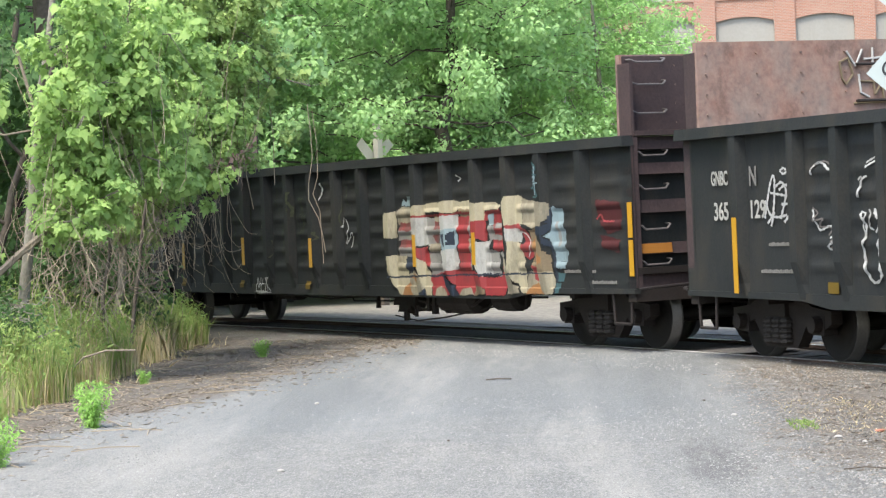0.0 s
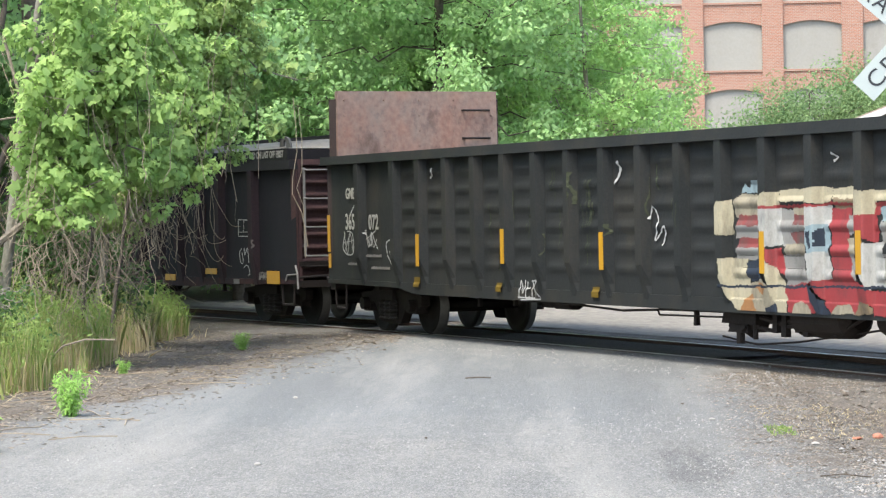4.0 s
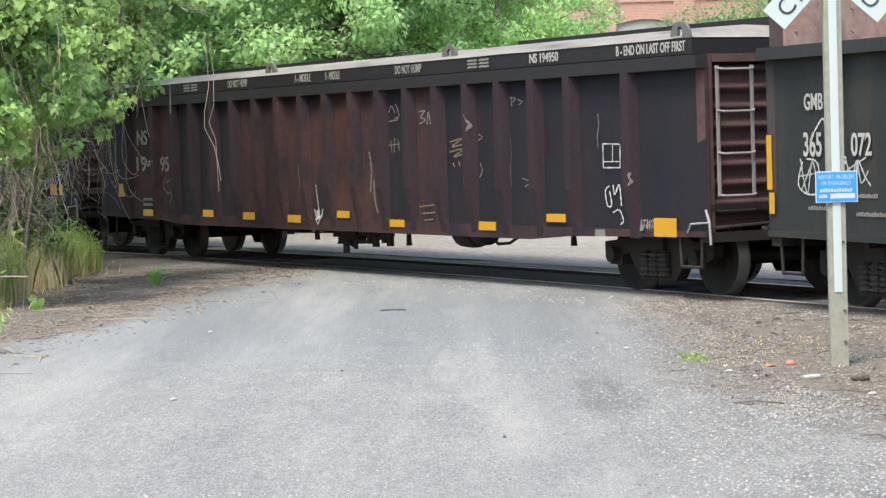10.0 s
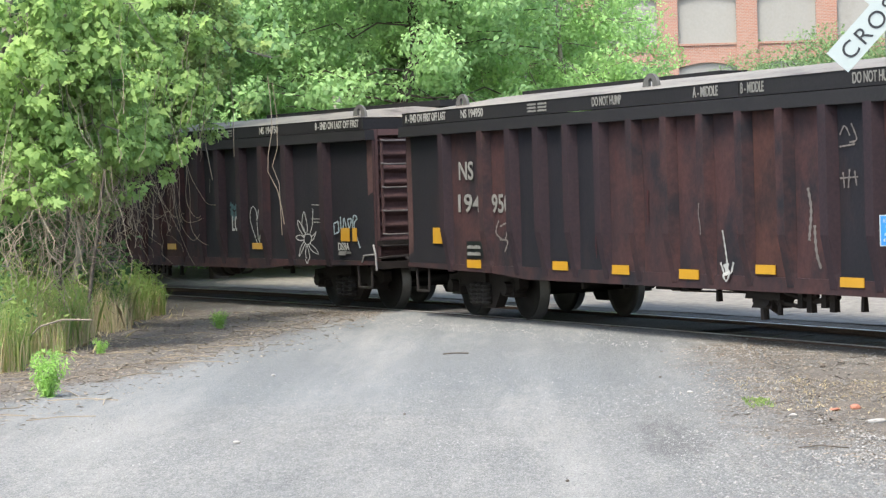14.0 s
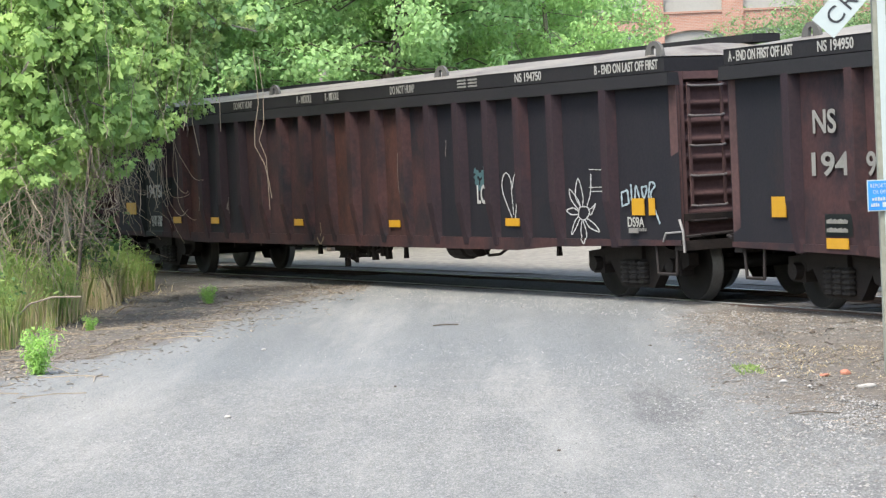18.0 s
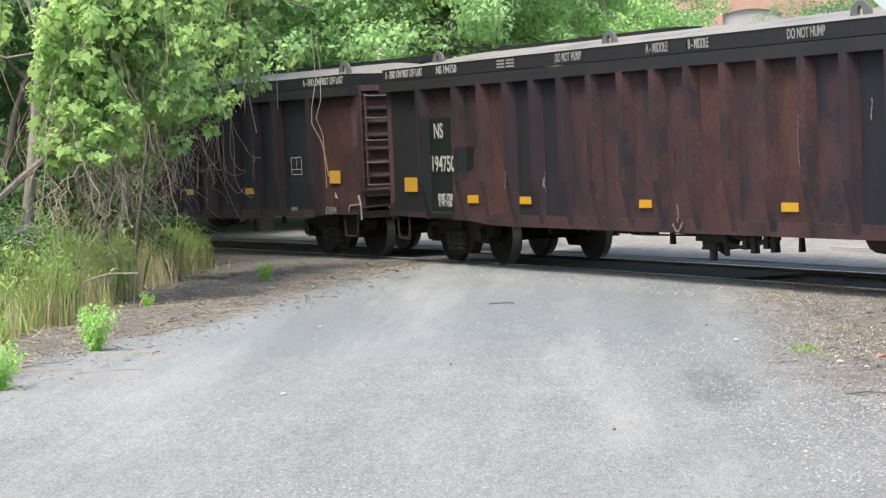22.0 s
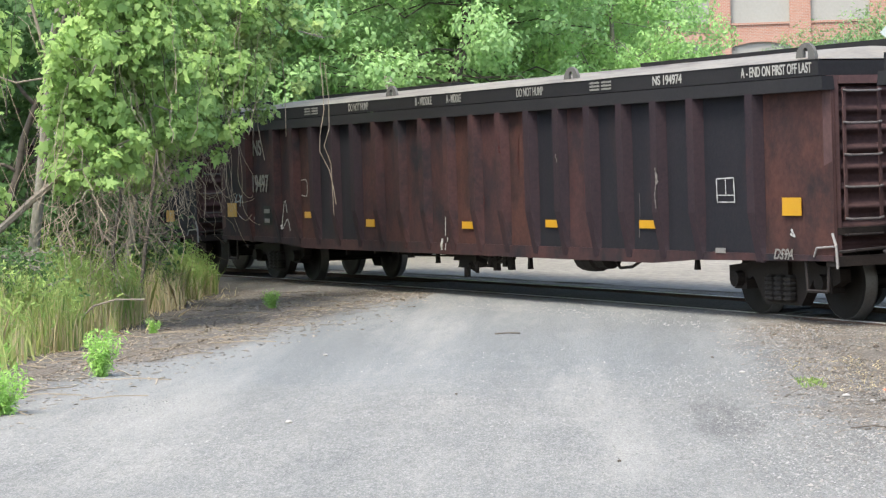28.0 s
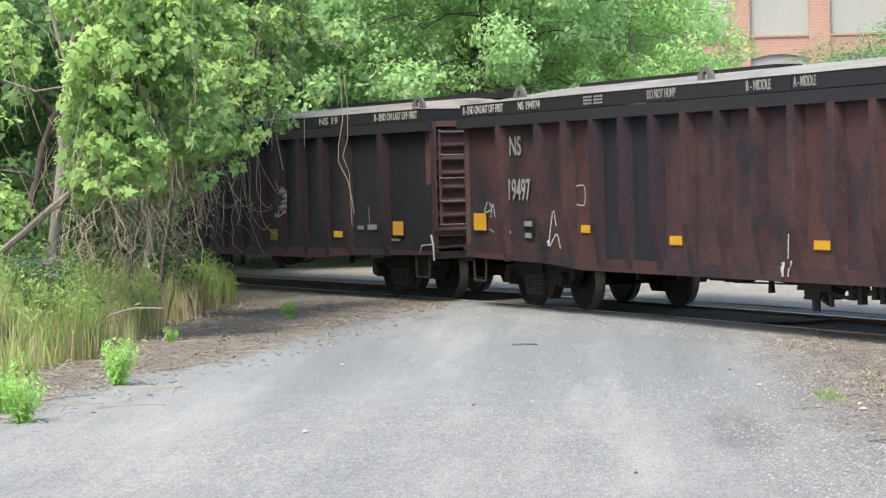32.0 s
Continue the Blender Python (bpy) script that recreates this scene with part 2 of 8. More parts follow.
# ---- mesh building ----
class Geo:
    """Gathers vertices and faces for one mesh."""

    def __init__(self):
        self.v, self.f = [], []

    def poly(self, pts):
        n = len(self.v)
        self.v.extend(tuple(p) for p in pts)
        self.f.append(tuple(range(n, n + len(pts))))

    def box(self, x0, x1, y0, y1, z0, z1, taper=0.0):
        n, t = len(self.v), taper
        self.v += [(x0, y0, z0), (x1, y0, z0), (x1, y1, z0), (x0, y1, z0), (x0 + t, y0 + t, z1), (x1 - t, y0 + t, z1), (x1 - t, y1 - t, z1), (x0 + t, y1 - t, z1)]
        self.f += [tuple(n + i for i in q) for q in ((3, 2, 1, 0), (4, 5, 6, 7), (0, 1, 5, 4), (1, 2, 6, 5), (2, 3, 7, 6), (3, 0, 4, 7))]

    def rod(self, p0, p1, r, sides=6, r1=None, caps=True):
        p0, p1 = Vector(p0), Vector(p1)
        d = (p1 - p0)
        if d.length < 1e-6:
            return
        d.normalize()
        a = d.orthogonal().normalized()
        b = d.cross(a)
        n, r1 = len(self.v), r if r1 is None else r1
        for p, rad in ((p0, r), (p1, r1)):
            for k in range(sides):
                w = 2 * math.pi * k / sides
                self.v.append(tuple(p + a * (rad * math.cos(w)) + b * (rad * math.sin(w))))
        for k in range(sides):
            j = (k + 1) % sides
            self.f.append((n + k, n + j, n + sides + j, n + sides + k))
        if caps:
            self.f.append(tuple(n + k for k in reversed(range(sides))))
            self.f.append(tuple(n + sides + k for k in range(sides)))

    def tube(self, pts, r, sides=6):
        for a, b in zip(pts, pts[1:]):
            self.rod(a, b, r, sides)

    def cord(self, pts, r0, r1, sides=5):
        """One continuous tapered string through the points."""
        n, last = len(self.v), len(pts) - 1
        for i, p in enumerate(pts):
            r = r0 + (r1 - r0) * i / last
            for k in range(sides):
                w = 2 * math.pi * k / sides
                self.v.append((p[0] + r * math.cos(w), p[1] + r * math.sin(w), p[2]))
        for i in range(last):
            for k in range(sides):
                j = (k + 1) % sides
                self.f.append((n + i * sides + k, n + i * sides + j, n + (i + 1) * sides + j, n + (i + 1) * sides + k))

    def lathe(self, prof, axis_y=True, sides=24):
        """Profile of (offset along y, radius), turned about the y axis."""
        n = len(self.v)
        for o, r in prof:
            for k in range(sides):
                w = 2 * math.pi * k / sides
                self.v.append((r * math.cos(w), o, r * math.sin(w)))
        for i in range(len(prof) - 1):
            for k in range(sides):
                j = (k + 1) % sides
                self.f.append((n + i * sides + k, n + i * sides + j, n + (i + 1) * sides + j, n + (i + 1) * sides + k))

    def slab(self, pts, y0, y1):
        """An outline in (x, z), pushed from y0 to y1."""
        n, k = len(self.v), len(pts)
        self.v += [(x, y0, z) for x, z in pts] + [(x, y1, z) for x, z in pts]
        self.f.append(tuple(range(n, n + k)))
        self.f.append(tuple(reversed(range(n + k, n + 2 * k))))
        for i in range(k):
            j = (i + 1) % k
            self.f.append((n + j, n + i, n + k + i, n + k + j))

    def mesh(self, name, material, smooth=False):
        me = bpy.data.meshes.new(name)
        me.from_pydata(self.v, [], self.f)
        bm = bmesh.new()
        bm.from_mesh(me)
        bmesh.ops.recalc_face_normals(bm, faces=bm.faces)
        bm.to_mesh(me)
        bm.free()
        if smooth:
            me.polygons.foreach_set("use_smooth", [True] * len(me.polygons))
        me.materials.append(material)
        return me


def part(name, geo, material, parent, label="", at=None, smooth=False):
    me = geo if isinstance(geo, bpy.types.Mesh) else geo.mesh(name, material, smooth)
    ob = new(name, me)
    ob.parent = parent
    if at is not None:
        ob.matrix_basis = at
    return tagged(ob, label)


def thing(name, label, category, group="", kind="", at=None, geo=None, material=None):
    ob = new(name, geo.mesh(name, material) if geo else None)
    if at is not None:
        ob.matrix_basis = at
    return tagged(ob, label, category, group, kind)


def lettering(name, words, size, material, parent, at, squeeze=1.0, depth=0.004, bold=0.004, spacing=1.0):
    """Raised letters from the built-in font, standing in the x-z plane, facing -y, left edge at the origin."""
    cu = bpy.data.curves.new(name, "FONT")
    cu.body, cu.size, cu.extrude, cu.offset, cu.space_character = words, size / 0.72, depth, bold, spacing
    tmp = bpy.data.objects.new(name, cu)
    scene.collection.objects.link(tmp)
    dg = bpy.context.evaluated_depsgraph_get()
    me = bpy.data.meshes.new_from_object(tmp.evaluated_get(dg))
    bpy.data.objects.remove(tmp)
    me.transform(Matrix.Rotation(math.pi / 2, 4, "X") @ Matrix.Diagonal((squeeze, 1, 1, 1)))
    me.materials.clear()
    me.materials.append(material)
    return part(name, me, material, parent, "", at)


def bars(geo, x, z, w, h, n, y=0.0, gap=0.35):
    """A run of small upright bars: writing too small to read."""
    step = w / n
    for i in range(n):
        k = 0.75 + 0.25 * ((i * 7) % 5) / 4
        geo.box(x + i * step, x + i * step + step * (1 - gap), y - 0.004, y + 0.004, z, z + h * k)


# ---- the track ----
X0, Y0, HEAD, BEND = 0.940, 33.052, -1.0796, -0.005237


def along(s):
    """Point and heading of the curved track at the distance s."""
    m = HEAD + BEND * s / 2
    q = BEND * s / 2
    length = s * (math.sin(q) / q if abs(q) > 1e-9 else 1)
    return X0 + length * math.cos(m), Y0 + length * math.sin(m), HEAD + BEND * s


def beside(s, v, z=0.0):
    x, y, a = along(s)
    return (x - v * math.sin(a), y + v * math.cos(a), z)


# ---- ground, road, rails ----
def soil_colour(nd, lk, tc):
    big, mid, fine = noise_at(nd, lk, tc, 0.35, 4), noise_at(nd, lk, tc, 2.2, 6, 0.7), noise_at(nd, lk, tc, 20, 6, 0.8)
    col = mixed(nd, lk, 0.62, ramp(nd, lk, mid, [(0.3, (0.0576, 0.0464, 0.036)), (0.5, (0.1, 0.0824, 0.0664)), (0.72, (0.16, 0.136, 0.112))]),
                ramp(nd, lk, fine, [(0.32, (0.0224, 0.0192, 0.016)), (0.53, (0.104, 0.0896, 0.0752)), (0.66, (0.336, 0.304, 0.264))]))
    return mixed(nd, lk, ramp(nd, lk, big, [(0.42, (0, 0, 0)), (0.62, (0.6, 0.6, 0.6))]), col, (0.108, 0.104, 0.1)), fine


def rough_ground(m, nd, lk, bsdf, col, height, strength):
    lk.new(col, bsdf.inputs["Base Color"])
    bsdf.inputs["Roughness"].default_value = 0.95
    bsdf.inputs["Specular IOR Level"].default_value = 0.2
    bp = nd.new("ShaderNodeBump")
    bp.inputs["Strength"].default_value, bp.inputs["Distance"].default_value = strength, 0.03
    lk.new(height, bp.inputs["Height"])
    lk.new(bp.outputs["Normal"], bsdf.inputs["Normal"])
    return m


def ground_material():
    m, nd, lk, bsdf = nodes_of("leaf_litter_soil")
    col, fine = soil_colour(nd, lk, nd.new("ShaderNodeTexCoord").outputs["Object"])
    return rough_ground(m, nd, lk, bsdf, col, fine, 0.6)


def road_material():
    """Worn grey asphalt under stone dust, paler where wheels run, its margins lost under soil and leaves."""
    m, nd, lk, bsdf = nodes_of("worn_gravelly_asphalt")
    tc = nd.new("ShaderNodeTexCoord").outputs["Object"]
    lanes = noise_at(nd, lk, tc, 0.9, 5, 0.6, (1.7, 0.075, 1))
    mid, fine, grit = noise_at(nd, lk, tc, 1.5, 8, 0.75, (1, 0.35, 1)), noise_at(nd, lk, tc, 30, 5, 0.8, (1, 0.3, 1)), noise_at(nd, lk, tc, 9, 6, 0.8, (1, 0.3, 1))
    # near part: pale, warm, gravelly
    near = ramp(nd, lk, lanes, [(0.36, (0.084, 0.088, 0.091)), (0.5, (0.135, 0.136, 0.134)), (0.64, (0.218, 0.213, 0.202))])
    near = mixed(nd, lk, 0.45, near, ramp(nd, lk, mid, [(0.34, (0.066, 0.067, 0.068)), (0.5, (0.140, 0.137, 0.130)), (0.66, (0.240, 0.231, 0.214))]))
    near = mixed(nd, lk, 0.30, near, ramp(nd, lk, grit, [(0.35, (0.083, 0.085, 0.086)), (0.65, (0.225, 0.220, 0.209))]))
    near = mixed(nd, lk, 0.27, near, ramp(nd, lk, fine, [(0.36, (0.036, 0.037, 0.039)), (0.48, (0.136, 0.138, 0.137)), (0.64, (0.38, 0.372, 0.352))]))
    # part before the rails: smoother blue-grey asphalt, paler along the wheel lanes
    far = ramp(nd, lk, lanes, [(0.34, (0.080, 0.089, 0.095)), (0.5, (0.112, 0.121, 0.126)), (0.66, (0.172, 0.178, 0.179))])
    far = mixed(nd, lk, 0.30, far, ramp(nd, lk, mid, [(0.32, (0.088, 0.097, 0.102)), (0.68, (0.160, 0.166, 0.167))]))
    far = mixed(nd, lk, 0.14, far, ramp(nd, lk, fine, [(0.36, (0.045, 0.048, 0.052)), (0.64, (0.27, 0.27, 0.265))]))
    xyz, seam = nd.new("ShaderNodeSeparateXYZ"), nd.new("ShaderNodeMath")
    lk.new(tc, xyz.inputs[0])
    seam.operation, seam.inputs[1].default_value = "MULTIPLY_ADD", 6.0
    lk.new(noise_at(nd, lk, tc, 0.8, 7, 0.7), seam.inputs[0])
    lk.new(xyz.outputs["Y"], seam.inputs[2])
    span = nd.new("ShaderNodeMapRange")
    span.inputs["From Min"].default_value, span.inputs["From Max"].default_value = 22.2, 25.2
    lk.new(seam.outputs[0], span.inputs["Value"])
    col = mixed(nd, lk, span.outputs[0], near, far)
    broad = noise_at(nd, lk, tc, 0.14, 5, 0.6)
    col = mixed(nd, lk, ramp(nd, lk, broad, [(0.40, (0., 0., 0.)), (0.62, (0.35, 0.35, 0.35))]), col, (0.0896, 0.0945, 0.0978))
    # an oily, trodden streak along the right wheel lane
    mp, sph = nd.new("ShaderNodeMapping"), nd.new("ShaderNodeTexGradient")
    mp.vector_type, sph.gradient_type = "TEXTURE", "SPHERICAL"
    mp.inputs["Location"].default_value, mp.inputs["Scale"].default_value, mp.inputs["Rotation"].default_value = (0.98, 17.6, 0), (0.40, 3.0, 1), (0, 0, radians(1))
    lk.new(tc, mp.inputs["Vector"])
    lk.new(mp.outputs["Vector"], sph.inputs["Vector"])
    blot, patchy = nd.new("ShaderNodeMath"), noise_at(nd, lk, tc, 2.2, 9, 0.85, (1.6, 0.25, 1))
    blot.operation = "MULTIPLY_ADD"
    blot.inputs[1].default_value = 0.42
    lk.new(sph.outputs["Fac"], blot.inputs[0])
    lk.new(patchy, blot.inputs[2])
    col = mixed(nd, lk, ramp(nd, lk, blot.outputs[0], [(0.64, (0, 0, 0)), (0.84, (0.72, 0.72, 0.72))]), col, (0.046, 0.046, 0.047))
    # dark mottled gravel along the right margin
    side, worn = nd.new("ShaderNodeMapRange"), nd.new("ShaderNodeMath")
    side.inputs["From Min"].default_value, side.inputs["From Max"].default_value = 0.6, 1.9
    lk.new(xyz.outputs["X"], side.inputs["Value"])
    worn.operation = "MULTIPLY"
    lk.new(side.outputs[0], worn.inputs[0])
    lk.new(ramp(nd, lk, noise_at(nd, lk, tc, 1.8, 8, 0.8, (1, 0.3, 1)), [(0.36, (0.9, 0.9, 0.9)), (0.60, (0.15, 0.15, 0.15))]), worn.inputs[1])
    col = mixed(nd, lk, worn.outputs[0], col, (0.062, 0.060, 0.058))
    dust = noise_at(nd, lk, tc, 0.55, 6, 0.7, (1.2, 0.16, 1))
    col = mixed(nd, lk, ramp(nd, lk, dust, [(0.50, (0, 0, 0)), (0.66, (0.55, 0.55, 0.55))]), col, (0.2569, 0.2517, 0.2369))
    sand = noise_at(nd, lk, tc, 75, 3, 0.7, (1, 0.3, 1))
    col = mixed(nd, lk, 0.22, col, ramp(nd, lk, sand, [(0.34, (0.0233, 0.0233, 0.0256)), (0.5, (0.1324, 0.1332, 0.1324)), (0.64, (0.4049, 0.3989, 0.3761))]))
    soil, _ = soil_colour(nd, lk, tc)
    edge = nd.new("ShaderNodeAttribute")
    edge.attribute_name = "edge"
    ragged, add = noise_at(nd, lk, tc, 1.9, 8, 0.75), nd.new("ShaderNodeMath")
    add.operation, add.inputs[1].default_value = "MULTIPLY_ADD", 2.6
    lk.new(ragged, add.inputs[0])
    lk.new(edge.outputs["Fac"], add.inputs[2])
    sub = nd.new("ShaderNodeMath")
    sub.operation, sub.inputs[1].default_value = "SUBTRACT", 0.55
    lk.new(add.outputs[0], sub.inputs[0])
    mask = ramp(nd, lk, sub.outputs[0], [(0.35, (1, 1, 1)), (0.95, (0, 0, 0))])
    return rough_ground(m, nd, lk, bsdf, mixed(nd, lk, mask, col, soil), fine, 0.55)


SOIL, ROAD = ground_material(), road_material()
FAR_GRAVEL = surface("pale_yard_gravel", ((0.0945, 0.0854, 0.0731), (0.1755, 0.1602, 0.1394)), ((0.0450, 0.0405, 0.0353), (0.2790, 0.2552, 0.2226)), 0.95, 0, 0.35, 7, 0.5, 0.7)
BALLAST = surface("oily_ballast", ((0.0435, 0.0406, 0.0391), (0.0841, 0.0798, 0.0754)), ((0.0203, 0.0188, 0.0174), (0.1595, 0.145, 0.1377)), 0.95, 0, 0.9, 20, 0.55, 0.8)
RAIL_STEEL = surface("rusty_rail", ((0.07, 0.045, 0.035), (0.11, 0.075, 0.06)), ((0.05, 0.035, 0.03), (0.13, 0.09, 0.07)), 0.7, 0.4, 2, 30, 0.4, 0.1)
RAIL_HEAD = surface("polished_rail_head", ((0.55, 0.54, 0.53), (0.42, 0.41, 0.40)), ((0.4, 0.39, 0.38), (0.6, 0.59, 0.58)), 0.32, 0.6, 2, 30, 0.4, 0.03)
TIE = surface("creosoted_tie", ((0.05, 0.04, 0.032), (0.09, 0.075, 0.06)), ((0.03, 0.025, 0.02), (0.12, 0.1, 0.085)), 0.9, 0, 2, 25, 0.5, 0.4, (0.6, 4, 4))


def wave(x, y, k=1.0):
    return noise.noise((x * k, y * k, 3.7))


def sheet(name, xs, ys, height, material):
    g = Geo()
    nx = len(xs)
    g.v = [(x, y, height(x, y)) for y in ys for x in xs]
    g.f = [(j * nx + i, j * nx + i + 1, (j + 1) * nx + i + 1, (j + 1) * nx + i) for j in range(len(ys) - 1) for i in range(nx - 1)]
    return g.mesh(name, material, True)


def track_offset(x, y):
    """Signed distance from the track's centre line (negative on the camera's side)."""
    r = 1 / BEND
    cx, cy = X0 - r * math.sin(HEAD), Y0 + r * math.cos(HEAD)
    return -(abs(r) - math.hypot(x - cx, y - cy)) if BEND < 0 else abs(r) - math.hypot(x - cx, y - cy)


def ground_height(x, y):
    d = abs(track_offset(x, y))
    z = -0.055 + 0.03 * wave(x, y, 0.8) + 0.012 * wave(x, y, 3.5)
    if d < 1.9:
        z = min(z, -0.13)
    return z


def top_height(x, y):
    """Height of what one treads on: the lane's sheet, or the earth beside it."""
    d = track_offset(x, y)
    e = min(x - road_edge_left(y), road_edge_right(y) - x) + 0.9
    z = ground_height(x, y)
    if -2.7 < d < -0.8:
        z = max(z, -0.028 + 0.012 * wave(x, y, 2.5))
    if e > 0 and d < -0.8:
        z = max(z, -0.012 + 0.010 * wave(x, y, 0.9) - 0.08 * max(0.0, 1 - e / 0.25))
    return z


def grid(a, b, step, far):
    n = int(round((b - a) / step))
    return [a - d for d in reversed(far)] + [a + (b - a) * i / n for i in range(n + 1)] + [b + d for d in far]


FAR = [4, 12, 30, 80, 200, 600, 1800, 2800]
tagged(new("ground", sheet("ground", grid(-16, 16, 0.4, FAR), grid(8, 60, 0.4, FAR), ground_height, SOIL)), "brown earth littered with dead leaves and wood chips", "ground", kind="structure")


def road_edge_left(y):
    return -4.48 + 0.10 * math.sin(y * 0.55) + 0.115 * (y - 23) + 0.45 * min(1.0, max(0.0, (y - 24) / 5)) + 0.03 * max(0.0, y - 31) ** 1.6


def road_edge_right(y):
    return 1.68 + 0.02 * abs(y - 19) + 0.19 * max(0.0, 17.5 - y) + 0.07 * math.sin(y * 0.9)


def road_mesh():
    """The lane as one thin sheet that runs out under the litter at both sides and stops at the near rail."""
    g, edge, y = Geo(), [], -6.0
    rows, inside = [], []
    while y < 37.0:
        rows.append(y)
        y += 0.3
    cols = 40
    for y in rows:
        a, b = road_edge_left(y) - 0.9, road_edge_right(y) + 0.9
        for i in range(cols + 1):
            x = a + (b - a) * i / cols
            e = min(x - a, b - x)
            over, yy = track_offset(x, y) + 0.80, y
            if over > 0:
                # the sheet ends in a clean line along the near rail
                x, yy = x + over * math.sin(HEAD), y - over * math.cos(HEAD)
            g.v.append((x, yy, -0.012 + 0.010 * wave(x, yy, 0.9) - 0.08 * max(0.0, 1 - e / 0.25)))
            inside.append(over <= 0)
            edge.append(e - 0.9)
    n = cols + 1
    for j in range(len(rows) - 1):
        for i in range(cols):
            q = (j * n + i, j * n + i + 1, (j + 1) * n + i + 1, (j + 1) * n + i)
            if any(inside[k] for k in q):
                g.f.append(q)
    me = bpy.data.meshes.new("road")
    me.from_pydata(g.v, [], g.f)
    me.polygons.foreach_set("use_smooth", [True] * len(me.polygons))
    me.attributes.new("edge", "FLOAT", "POINT").data.foreach_set("value", edge)
    me.materials.append(ROAD)
    return me


tagged(new("road", road_mesh()), "worn grey asphalt lane dusted with fine gravel", "road", kind="structure")


def strip_along(name, v0, v1, z, material, s0=-95, s1=60, step=1.0, cols=4, rough=0.0, dip=False):
    g = Geo()
    count = int((s1 - s0) / step)
    for j in range(count + 1):
        s = s0 + j * step
        for i in range(cols + 1):
            v = v0 + (v1 - v0) * i / cols
            x, y, _ = beside(s, v)
            g.v.append((x, y, z + rough * wave(x, y, 2.5) - (0.12 if dip and i == 0 else 0.0)))
    n = cols + 1
    g.f = [(j * n + i, j * n + i + 1, (j + 1) * n + i + 1, (j + 1) * n + i) for j in range(count) for i in range(cols)]
    return g.mesh(name, material, True)


tagged(new("track_bed", strip_along("track_bed", -0.80, 0.80, -0.076, BALLAST, cols=6, rough=0.03)), "dark oily ballast between the rails", "track bed", kind="structure")
tagged(new("pavement_near", strip_along("pavement_near", -2.9, -0.80, -0.028, SOIL, cols=9, rough=0.012, step=0.5, dip=True)), "trodden brown dirt heaped to the rail", "dirt", kind="structure")
tagged(new("pavement_far", strip_along("pavement_far", 0.80, 1.75, -0.035, SOIL, cols=6, rough=0.012, step=0.5)), "brown stony dirt beyond the far rail", "dirt", kind="structure")
tagged(new("pavement", strip_along("pavement", 1.6, 30.0, -0.022, FAR_GRAVEL, -60, 60, 1.5, 16, 0.02)), "pale gravel yard across the track", "gravel yard", kind="structure")
# the crossing's surface between the rails
tagged(new("pavement_crossing", strip_along("pavement_crossing", -0.62, 0.62, -0.035, BALLAST, -7.5, 3.0, 0.5, 4, 0.012)), "dark dirt-packed crossing surface between the rails", "crossing", kind="structure")


def rail_mesh(v):
    prof_foot = [(-0.07, -0.16), (-0.07, -0.145), (-0.012, -0.12), (-0.012, -0.05), (-0.034, -0.04), (-0.034, -0.006), (0.034, -0.006), (0.034, -0.04), (0.012, -0.05), (0.012, -0.12), (0.07, -0.145), (0.07, -0.16)]
    g, h = Geo(), Geo()
    n, k = len(prof_foot), 0
    steps = [-95 + 1.0 * i for i in range(156)]
    for s in steps:
        g.v += [beside(s, v + a, b) for a, b in prof_foot]
        h.v += [beside(s, v + a, b) for a, b in ((-0.033, -0.006), (-0.026, 0.0), (0.026, 0.0), (0.033, -0.006))]
    for j in range(len(steps) - 1):
        g.f += [(j * n + i, j * n + (i + 1) % n, (j + 1) * n + (i + 1) % n, (j + 1) * n + i) for i in range(n)]
        h.f += [(j * 4 + i, j * 4 + i + 1, j * 4 + 5 + i, j * 4 + 4 + i) for i in range(3)]
    return g, h


for v in (-0.755, 0.755):
    web, head = rail_mesh(v)
    rail = thing("rail", "steel rail with a bright worn head", "rail", "running rails", geo=web, material=RAIL_STEEL)
    part("rail_head", head, RAIL_HEAD, rail, "polished running surface")

tie_mesh = Geo()
tie_mesh.box(-0.11, 0.11, -1.28, 1.28, -0.17, -0.075, 0.012)
tie_mesh = tie_mesh.mesh("railroad_tie", TIE)
for i in range(70):
    s = 3.2 + 0.54 * i if i < 40 else -8.0 - 0.54 * (i - 40)
    x, y, a = along(s)
    tie = new("railroad_tie", tie_mesh)
    tie.matrix_basis = pose(x, y, 0, 0, 0, math.degrees(a) + 0.8 * math.sin(i * 3.1))
    tagged(tie, "weathered wooden tie bedded in dark ballast", "railroad tie", "railroad ties")


# ---- the train ----
HALF, FACE = 9.32, 1.44          # half length of a car body, and its side plates' offset
WHEEL_R, AXLE = 0.42, 0.8635     # wheel radius, half a truck's wheelbase


def wheel_mesh():
    g = Geo()
    g.lathe([(-0.805, 0.0), (-0.805, 0.10), (-0.79, 0.13), (-0.775, 0.16), (-0.775, 0.33), (-0.80, 0.36), (-0.80, 0.408)], sides=28)
    t = Geo()
    t.lathe([(-0.80, 0.408), (-0.795, 0.42), (-0.70, 0.424), (-0.69, 0.448), (-0.665, 0.448), (-0.665, 0.34), (-0.70, 0.30), (-0.70, 0.1), (-0.66, 0.075)], sides=28)
    return g.mesh("wheel", WHEEL_STEEL, True), t.mesh("tread", TREAD, True)


